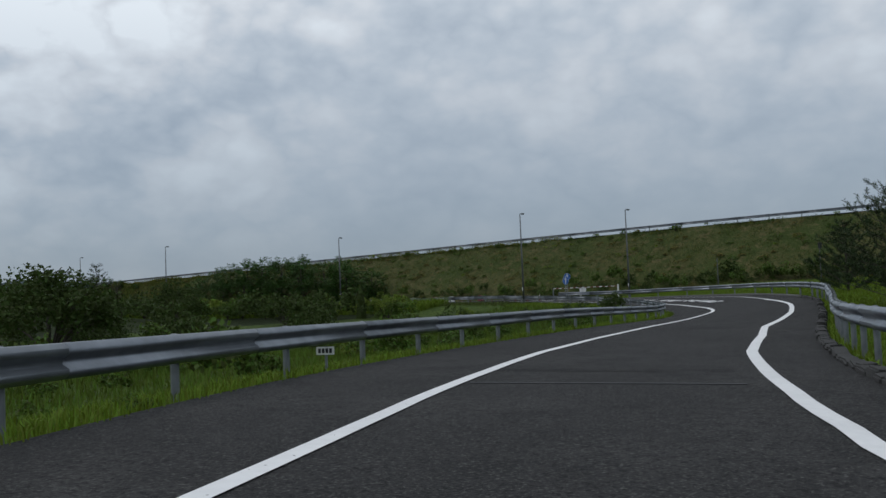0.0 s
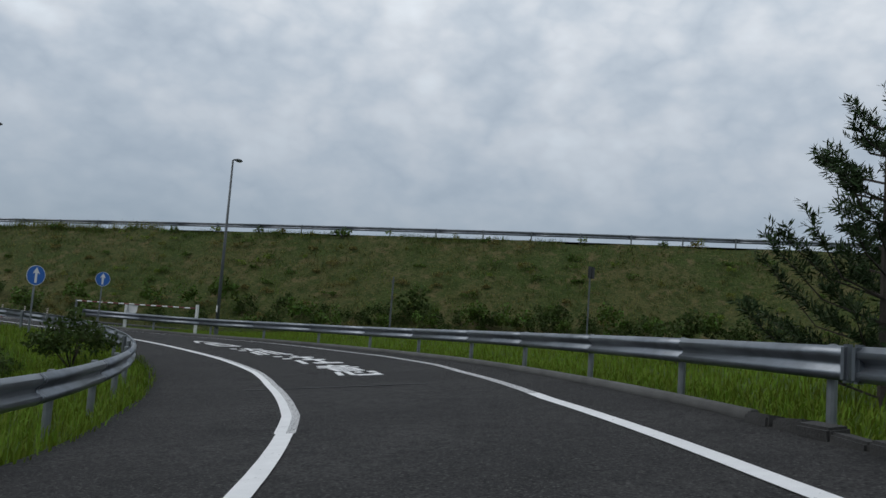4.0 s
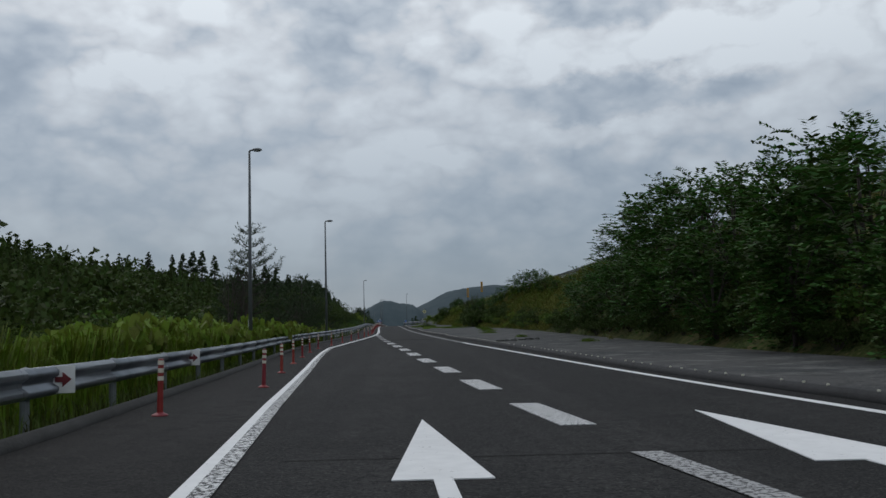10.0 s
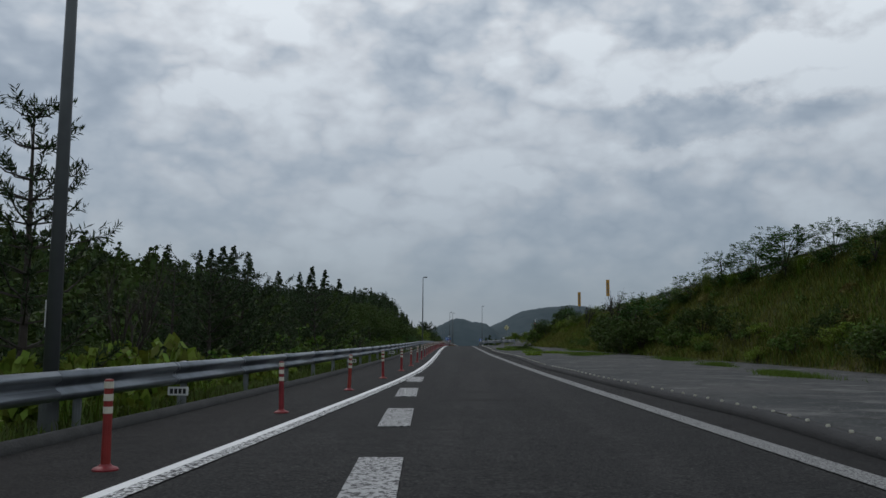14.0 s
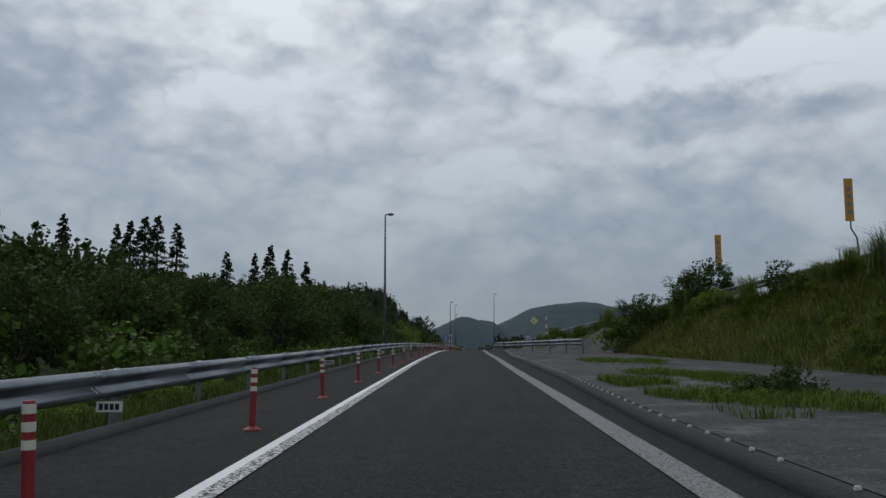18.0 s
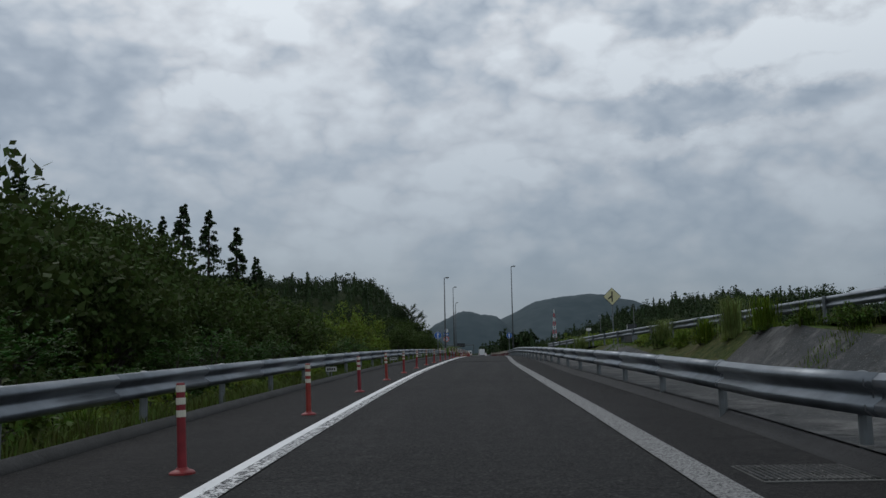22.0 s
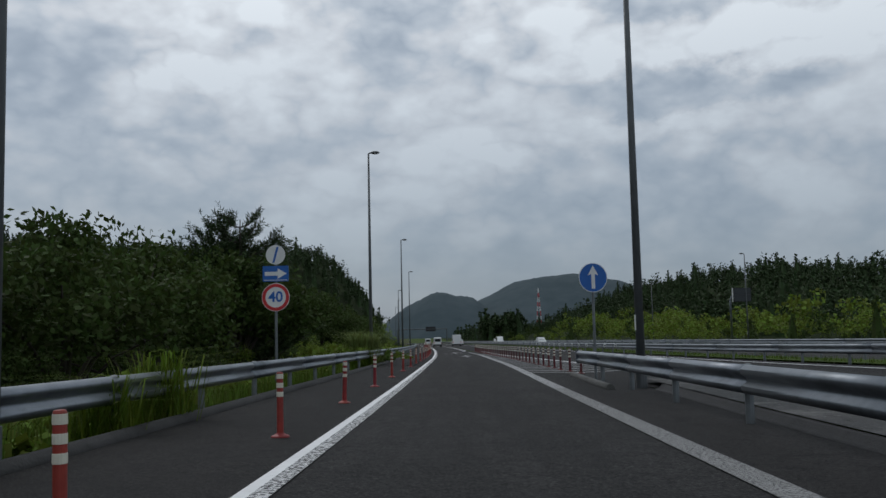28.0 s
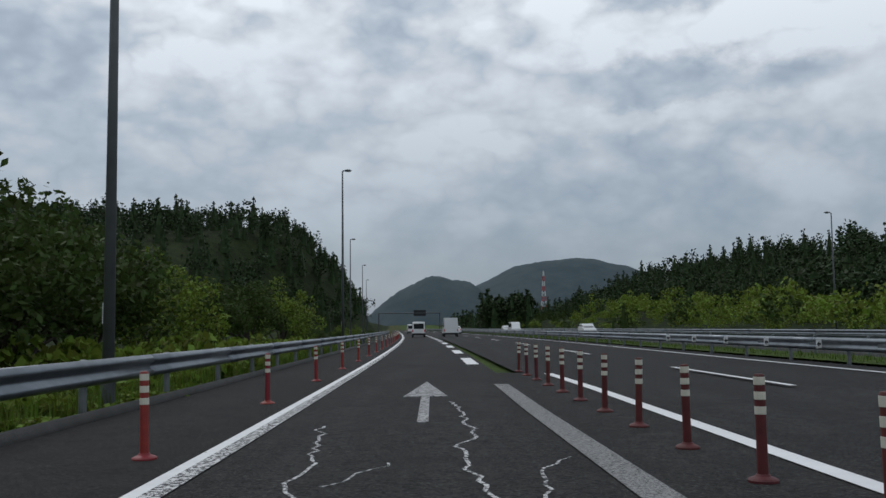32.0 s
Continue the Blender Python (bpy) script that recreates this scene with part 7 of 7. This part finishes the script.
woods("knoll_woods", "dark wooded knoll beside the far lanes", wood_spots(60, 9, 27, 695, 723, lambda xy: np.hypot(xy[:, 0] - 18, xy[:, 1] - 709) < 10, 11, 17, 9), 9, 0.5, M_NEEDLE, 200, 0.085)
woods("road_end_woods", "dark trees where the road bends away", wood_spots(420, -160, 200, 933, 1183, lambda xy: np.abs(RAMP.near(xy)[1] - 8) > 40, 10, 15, 6), 6, 0.8, M_NEEDLE, 50, 0.2)


# ---- grass ----
def patches(p, k):
    """Uneven value from about -1 to 1 over the ground, for patchy growth."""
    x, y = p[:, 0] * k, p[:, 1] * k
    return 0.4 * np.sin(x * 0.7 + 2 * np.sin(y * 0.31)) + 0.35 * np.sin(y * 0.83 + 1.7 * np.sin(x * 0.47 + 1)) + 0.25 * np.sin(x * 1.9 + y * 1.3) + 0.2 * np.sin(y * 2.7 - x * 2.1)


def grass_strip(name, label, n, line, s0, s1, lo, hi, length, seed, mat=M_GRASS, width=0.02, lean=0.45, thin_out=None, on_paving=False, tuft=False):
    rg = np.random.default_rng(seed)
    s = rg.uniform(s0, s1, n)
    a, b = lo(s) + 0 * s, hi(s) + 0 * s
    lat = a + (b - a) * rg.uniform(0, 1, n)
    p = line.many(s, lat)
    if thin_out is not None:
        ok = thin_out(p, rg)
        p = p[ok]
    if tuft:
        p = tufted(p, rg)
    p[:, 2] = np.maximum(lie(p[:, 0], p[:, 1]), p[:, 2] + 0.14 if on_paving else -99) - 0.02
    v, f = blades(p, length, rg, width, lean, bend=not (tuft or width > 0.03))
    return tagged(raw(name, v, f, mat), label, "grass", kind="stuff")


def tufted(p, rg, per=9, spread=0.22):
    """Gathers blades into tufts."""
    n = len(p)
    k = rg.integers(0, max(1, n // per), n)
    return np.concatenate([p[k, :2] + rg.normal(size=(n, 2)) * spread, p[:, 2:]], 1)


on_bank = lambda p, rg: RAMP.near(p[:, :2])[1] > 12.6
grass_strip("verge_grass", "bright green grass under the inner rail", 38000, RAMP, -5, 100, lambda s: L_EDGE(s) - 3.2, lambda s: L_EDGE(s) + 0.12, 0.32, 1, M_LAWN, 0.02)
grass_strip("verge_grass", "bright green grass under the outer rail", 28000, RAMP, -5, 100, lambda s: R_EDGE(s) + 0.2, lambda s: R_EDGE(s) + 2.2, 0.24, 2, M_LAWN, 0.024)
grass_strip("field_grass", "bright green grass field below the embankment", 40000, RAMP, 30, 106, lambda s: R_EDGE(s) + 1.5, lambda s: 17.0, 0.28, 3, M_LAWN, 0.045)
grass_strip("verge_grass", "olive-green roadside grass behind the rail", 60000, RAMP, 100, 412, lambda s: L_EDGE(s) - 3.0, lambda s: L_EDGE(s) - 0.25, 0.40, 4, M_WEED, 0.022)
grass_strip("verge_grass", "tall green roadside grass behind the rail", 44000, RAMP, 112, 183, lambda s: L_EDGE(s) - 6.5, lambda s: L_EDGE(s) - 0.9, 1.05, 5, M_LAWN, 0.026)
grass_strip("verge_grass", "tall bright green grass behind the rail", 36000, RAMP, 384, 553, lambda s: L_EDGE(s) - 3.6, lambda s: L_EDGE(s) - 0.75, 0.6, 6, width=0.02)
grass_strip("inner_grass", "rough green grass on the low ground", 40000, RAMP, 0, 100, lambda s: L_EDGE(s) - 22, lambda s: L_EDGE(s) - 3, 0.42, 7, width=0.07)
grass_strip("slope_weeds", "patchy dry olive weeds on the embankment face", 95000, MAIN, -115, 282, lambda s: -17.5, lambda s: -1.9, 0.26, 8, M_GRASS_DRY, 0.035, 0.9, lambda p, rg: on_bank(p, rg) & (patches(p, 0.7) < 0.35), tuft=True)
grass_strip("slope_weeds", "patchy olive-green weeds on the embankment face", 116000, MAIN, -115, 297, lambda s: -17.5, lambda s: -1.7, 0.30, 9, M_WEED, 0.04, 0.9, lambda p, rg: on_bank(p, rg) & (patches(p, 0.9) > -0.35), tuft=True)
grass_strip("slope_weeds", "bright green weeds in patches on the embankment face", 53000, MAIN, -115, 297, lambda s: -17.5, lambda s: -1.7, 0.32, 15, M_GRASS, 0.03, 0.9, lambda p, rg: on_bank(p, rg) & (patches(p + 40, 0.5) > 0.3), tuft=True)
grass_strip("edge_weeds", "tall weeds along the top of the embankment", 44000, MAIN, -20, 194, lambda s: -2.9, lambda s: -1.3, 0.5, 16, M_WEED, 0.02, 0.6, lambda p, rg: patches(p, 0.8) > -0.1, tuft=True)
grass_strip("edge_weeds", "tall golden-green weeds in front of the embankment rail", 40000, MAIN, 15, 218, lambda s: -1.75, lambda s: -1.2, 0.85, 27, M_WEED_GOLD, 0.02, 0.55, lambda p, rg: patches(p, 0.9) > -0.45, tuft=True)
grass_strip("slope_weeds", "long green grass on the low slope above the paving", 100000, RAMP, 196, 299, lambda s: 9.0, lambda s: 19.5, 0.46, 10, M_WEED_GOLD, 0.026, 1.1, lambda p, rg: (MAIN.near(p[:, :2])[1] < -1.5) & (lie(p[:, 0], p[:, 1]) > p[:, 2] + 0.12))
grass_strip("slope_weeds", "bright long grass on the low slope above the paving", 56000, RAMP, 212, 299, lambda s: 9.0, lambda s: 19.5, 0.48, 18, M_GRASS, 0.026, 1.1, lambda p, rg: (MAIN.near(p[:, :2])[1] < -1.5) & (lie(p[:, 0], p[:, 1]) > p[:, 2] + 0.12) & (patches(p, 0.6) > -0.1))
grass_strip("paved_slope_weeds", "weeds in the joints of the paved slope", 64000, RAMP, 285, 381, lambda s: 4.6, lambda s: 13.0, 0.2, 17, M_GRASS, 0.018, 0.5, lambda p, rg: (MAIN.near(p[:, :2])[1] < -1.6) & (patches(p, 0.8) > 0.62))
for s0, s1, lat0, lat1, n in ((243.5, 247.5, 4.2, 7.4, 4200), (237.2, 239.2, 3.7, 4.6, 700), (256.4, 260.2, 3.5, 6.7, 5200), (260.2, 266.5, 3.3, 4.6, 4200), (265, 266.5, 4.2, 5.2, 500), (277, 284, 5.0, 7.5, 2400), (268, 271, 4.6, 6.0, 1200)):
    grass_strip("paving_weeds", "bright green grass grown over the paving", n, RAMP, s0, s1, lambda s, q=lat0: q, lambda s, q=lat1: q, 0.2, int(s0), M_GRASS if s0 > 250 else M_LAWN, 0.016, 0.9, lambda p, rg: patches(p + 11, 1.8) + rg.normal(size=len(p)) * 0.22 > 0.0, on_paving=True)
grass_strip("median_grass", "rough green weeds in the median strip", 24000, MAIN, 172, 633, lambda s: 9.9, lambda s: 11.6, 0.4, 11, width=0.05)
grass_strip("far_verge", "rough green verge beyond the opposite lanes", 20000, MAIN, 172, 633, lambda s: 25, lambda s: 32, 0.6, 12, width=0.12)


# pale grit swept against the edge line
rg_g = np.random.default_rng(77)
n_g = 5200
gs = rg_g.uniform(449.5, 470, n_g)
gl = np.array([float(L_LINE(q)) for q in gs]) - 0.72 + rg_g.normal(size=n_g) * 0.20 * (1 + 0.5 * np.sin(gs * 1.9))
gp = RAMP.many(gs, gl) + np.array([0, 0, 0.016])
gv, gfc = leaf_quads(gp, 0.022, rg_g, up=6.0, aspect=0.8)
tagged(raw("grit", gv, gfc, M_SLAB), "pale grit scattered along the shoulder", "gravel", kind="stuff")


# grass patches on the paving
rg_p = np.random.default_rng(31)
spots_p = []
for s, lat, rs, rl, n in ((242.3, 8.3, 2.6, 1.1, 9000), (237.6, 7.0, 0.8, 0.5, 2000), (267.0, 6.2, 2.2, 0.7, 4000), (280.6, 7.5, 1.5, 0.5, 2000), (208.0, 8.8, 2.2, 0.5, 3000), (217.8, 9.6, 1.6, 0.4, 2000), (195.6, 7.6, 1.2, 0.4, 2000), (227.5, 10.2, 3.0, 0.5, 3000), (260.1, 10.0, 2.4, 0.7, 4000), (165.0, 9.4, 0.6, 0.3, 800), (178.3, 8.0, 0.5, 0.3, 700)):
    q = rg_p.normal(size=(n, 2)) * 0.5
    wob = 1 + 0.35 * np.sin(3 * np.arctan2(q[:, 1], q[:, 0]) + s)
    spots_p.append(RAMP.many(s + q[:, 0] * rs * wob, lat + q[:, 1] * rl * wob))
pp = np.concatenate(spots_p)
pp[:, 2] = np.maximum(pp[:, 2] + 0.14, lie(pp[:, 0], pp[:, 1])) - 0.01
gv, gfc = blades(pp, 0.17, rg_p, 0.014, 0.6, bend=False)
tagged(raw("paving_weeds", gv, gfc, M_GRASS), "patches of green grass growing through the paving", "grass", kind="stuff")

# ---- far hills ----
def mountain(name, label, x, y, base, top, wide, deep, seed):
    rg = np.random.default_rng(seed)
    n = 70
    u = np.linspace(-1, 1, n)
    X, Y = np.meshgrid(u, np.linspace(-1, 1, 24))
    ph = rg.uniform(0, 6, 8)
    ridge = sum(np.sin(X * (2.3 * (k + 1)) + ph[k]) / (k + 1.5) for k in range(8)) * 0.10
    r = np.sqrt(X ** 2 + (Y * 0.9) ** 2)
    Z = np.clip(np.cos(np.clip(r, 0, 1) * np.pi / 2) ** 1.2 * (1 + ridge) + rg.normal(size=X.shape) * 0.008, 0, 2) * (top - base) + base
    i = np.arange(X.size).reshape(X.shape)
    f = np.stack([i[:-1, :-1], i[:-1, 1:], i[1:, 1:], i[1:, :-1]], -1).reshape(-1, 4)
    return tagged(raw(name, np.stack([x + X * wide, y + Y * deep, Z], -1).reshape(-1, 3), f, M_FAR_HAZED, smooth=True), label, "hill", kind="structure")


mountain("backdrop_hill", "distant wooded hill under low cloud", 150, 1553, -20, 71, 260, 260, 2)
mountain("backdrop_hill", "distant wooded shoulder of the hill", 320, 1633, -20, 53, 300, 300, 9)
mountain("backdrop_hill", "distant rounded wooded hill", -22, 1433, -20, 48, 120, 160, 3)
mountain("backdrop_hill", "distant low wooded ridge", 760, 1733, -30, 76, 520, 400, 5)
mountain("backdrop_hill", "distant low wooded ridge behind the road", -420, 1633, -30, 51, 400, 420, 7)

# lattice tower on the hill
pylon = thing("lattice_tower", "red and white lattice power tower on the far hill", "tower", at=pose(67.4, 1059, 7.3) @ Matrix.Diagonal((0.55, 0.55, 0.55, 1)))
for lv in range(8):
    z0, z1 = lv * 7.0, (lv + 1) * 7.0
    r0, r1 = 5.0 * (1 - lv / 9.0), 5.0 * (1 - (lv + 1) / 9.0)
    b = bmesh.new()
    for k in range(4):
        a0, a1 = math.pi / 4 + k * math.pi / 2, math.pi / 4 + (k + 1) * math.pi / 2
        tube(b, [(r0 * math.cos(a0), r0 * math.sin(a0), z0), (r1 * math.cos(a0), r1 * math.sin(a0), z1)], [0.4, 0.4], 4)
        tube(b, [(r0 * math.cos(a0), r0 * math.sin(a0), z0), (r1 * math.cos(a1), r1 * math.sin(a1), z1)], [0.22, 0.22], 4)
        tube(b, [(r0 * math.cos(a0), r0 * math.sin(a0), z0), (r0 * math.cos(a1), r0 * math.sin(a1), z0)], [0.22, 0.22], 4)
    part("tower_section", b, M_WHITE if lv % 2 else M_RED, pylon, "white painted section" if lv % 2 else "red painted section")
for z in (40, 47, 54):
    part("cross_arm", tube(bmesh.new(), [(-7, 0, z), (0, 0, z + 1.2), (7, 0, z)], [0.15, 0.4, 0.15], 4), M_STEEL_DK, pylon)

# ---- vehicles ----
def vehicle(m, kind, label):
    """A boxy van or a car, standing on the lane; it faces along y."""
    L, Wd, H = {"van": (4.7, 1.70, 1.98), "car": (4.2, 1.70, 1.48), "truck": (5.2, 1.9, 2.5)}[kind]
    top = thing(kind, label, "vehicle", "vehicles on the road", at=m)
    side = {"van": [(-L / 2, 0.35), (-L / 2, 1.05), (-L / 2 + 0.10, H - 0.08), (-L / 2 + 0.3, H), (L / 2 - 1.3, H), (L / 2 - 0.95, H - 0.1), (L / 2 - 0.35, 1.12), (L / 2 - 0.05, 0.95), (L / 2, 0.6), (L / 2 - 0.05, 0.35)],
            "car": [(-L / 2, 0.35), (-L / 2, 0.9), (-L / 2 + 0.25, 0.98), (-L / 2 + 0.75, H - 0.03), (-L / 2 + 1.2, H), (L / 2 - 1.9, H), (L / 2 - 1.15, 0.95), (L / 2 - 0.15, 0.78), (L / 2, 0.55), (L / 2 - 0.05, 0.35)],
            "truck": [(-L / 2, 0.5), (-L / 2, H), (L / 2 - 1.7, H), (L / 2 - 1.65, 1.95), (L / 2 - 0.4, 1.95), (L / 2 - 0.05, 1.15), (L / 2, 0.6), (L / 2 - 0.05, 0.4)]}[kind]
    b = bmesh.new()
    a, c = [b.verts.new((-Wd / 2 + (0.10 if z > 1.0 else 0), y, z)) for y, z in side], [b.verts.new((Wd / 2 - (0.10 if z > 1.0 else 0), y, z)) for y, z in side]
    b.faces.new(a)
    b.faces.new(c[::-1])
    for k in range(len(side)):
        j = (k + 1) % len(side)
        b.faces.new((a[j], a[k], c[k], c[j]))
    bmesh.ops.recalc_face_normals(b, faces=b.faces)
    bmesh.ops.bevel(b, geom=list(b.edges), offset=0.05, segments=2, affect="EDGES")
    part("body", b, M_CAR, top)
    zg0, zg1 = (1.10, H - 0.22) if kind != "truck" else (1.25, 1.80)
    for name, x0, x1, y0, y1 in (("rear_window", -Wd / 2 + 0.22, Wd / 2 - 0.22, -L / 2 - 0.02, -L / 2 + 0.12), ("side_window", -Wd / 2 + 0.03, -Wd / 2 + 0.07, -L / 2 + 0.5, L / 2 - 1.35), ("side_window", Wd / 2 - 0.07, Wd / 2 - 0.03, -L / 2 + 0.5, L / 2 - 1.35)):
        if kind == "truck" and name == "rear_window":
            continue
        b = bmesh.new()
        box(b, x0, x1, y0, y1, zg0, zg1, 0.02)
        part(name, b, M_GLASS, top, "dark glass")
    b = bmesh.new()
    face_shape(b, [(-Wd / 2 + 0.2, zg0), (Wd / 2 - 0.2, zg0), (Wd / 2 - 0.28, zg1), (-Wd / 2 + 0.28, zg1)], 0.0, 0.03)
    for v in b.verts:
        v.co.y += L / 2 - 0.36 - (v.co.z - zg0) / (zg1 - zg0) * (0.58 if kind != "car" else 0.9) + (0.0 if kind != "car" else -0.78)
    part("windscreen", b, M_GLASS, top, "dark glass")
    for x in (-Wd / 2 + 0.10, Wd / 2 - 0.10):
        b = bmesh.new()
        box(b, x - 0.07, x + 0.07, -L / 2 - 0.025, -L / 2 + 0.05, 0.72, 1.02, 0.015)
        part("tail_light", b, M_RED, top, "red tail light")
    b = bmesh.new()
    box(b, -Wd / 2 + 0.02, Wd / 2 - 0.02, -L / 2 - 0.06, -L / 2 + 0.1, 0.32, 0.56, 0.03)
    part("bumper", b, M_BLACK if kind != "car" else M_CAR, top)
    for x in (-Wd / 2 + 0.10, Wd / 2 - 0.10):
        for y in (-L / 2 + 0.85, L / 2 - 0.85):
            w = part("wheel", lathe(bmesh.new(), [(0.22, -0.09), (0.31, -0.08), (0.32, 0), (0.31, 0.08), (0.22, 0.09)], 16), M_TYRE, top)
            w.matrix_basis = pose(x, y, 0.32, 0, 90, 0)
            part("rim", lathe(bmesh.new(), [(0.05, -0.095), (0.20, -0.10), (0.20, 0.10), (0.05, 0.095)], 12), M_STEEL, w)
    return top


vehicle(RAMP.frame_at(599, -0.3), "van", "white van with a dark rear window ahead on the lane")
vehicle(RAMP.frame_at(673, -0.3), "van", "white van far ahead on the joined lanes")
vehicle(MAIN.frame_at(503, 2.0), "truck", "small white box truck on the main road")
vehicle(MAIN.frame_at(553, 6.0), "car", "white car far ahead on the main road")
for s, lat, kind in ((538, 15.2, "van"), (503, 20.5, "car"), (593, 20.5, "car")):
    vehicle(MAIN.frame_at(s, lat, 0.03, 180), kind, "white vehicle on the opposite lanes")

# overhead gantry and signal far ahead
gantry = thing("sign_gantry", "dark overhead sign gantry across the far road", "gantry", at=RAMP.frame_at(793, 0))
part("beam", tube(bmesh.new(), [(-9, 0, 6.4), (12, 0, 6.4)], [0.2, 0.2], 8), M_POLE, gantry)
for x in (-9, 12):
    part("leg", tube(bmesh.new(), [(x, 0, -0.5), (x, 0, 6.4)], [0.2, 0.2], 8), M_POLE, gantry)
b = bmesh.new()
box(b, 3.0, 7.2, -0.15, 0.0, 5.4, 7.4, 0.03)
part("panel", b, M_BLACK, gantry)
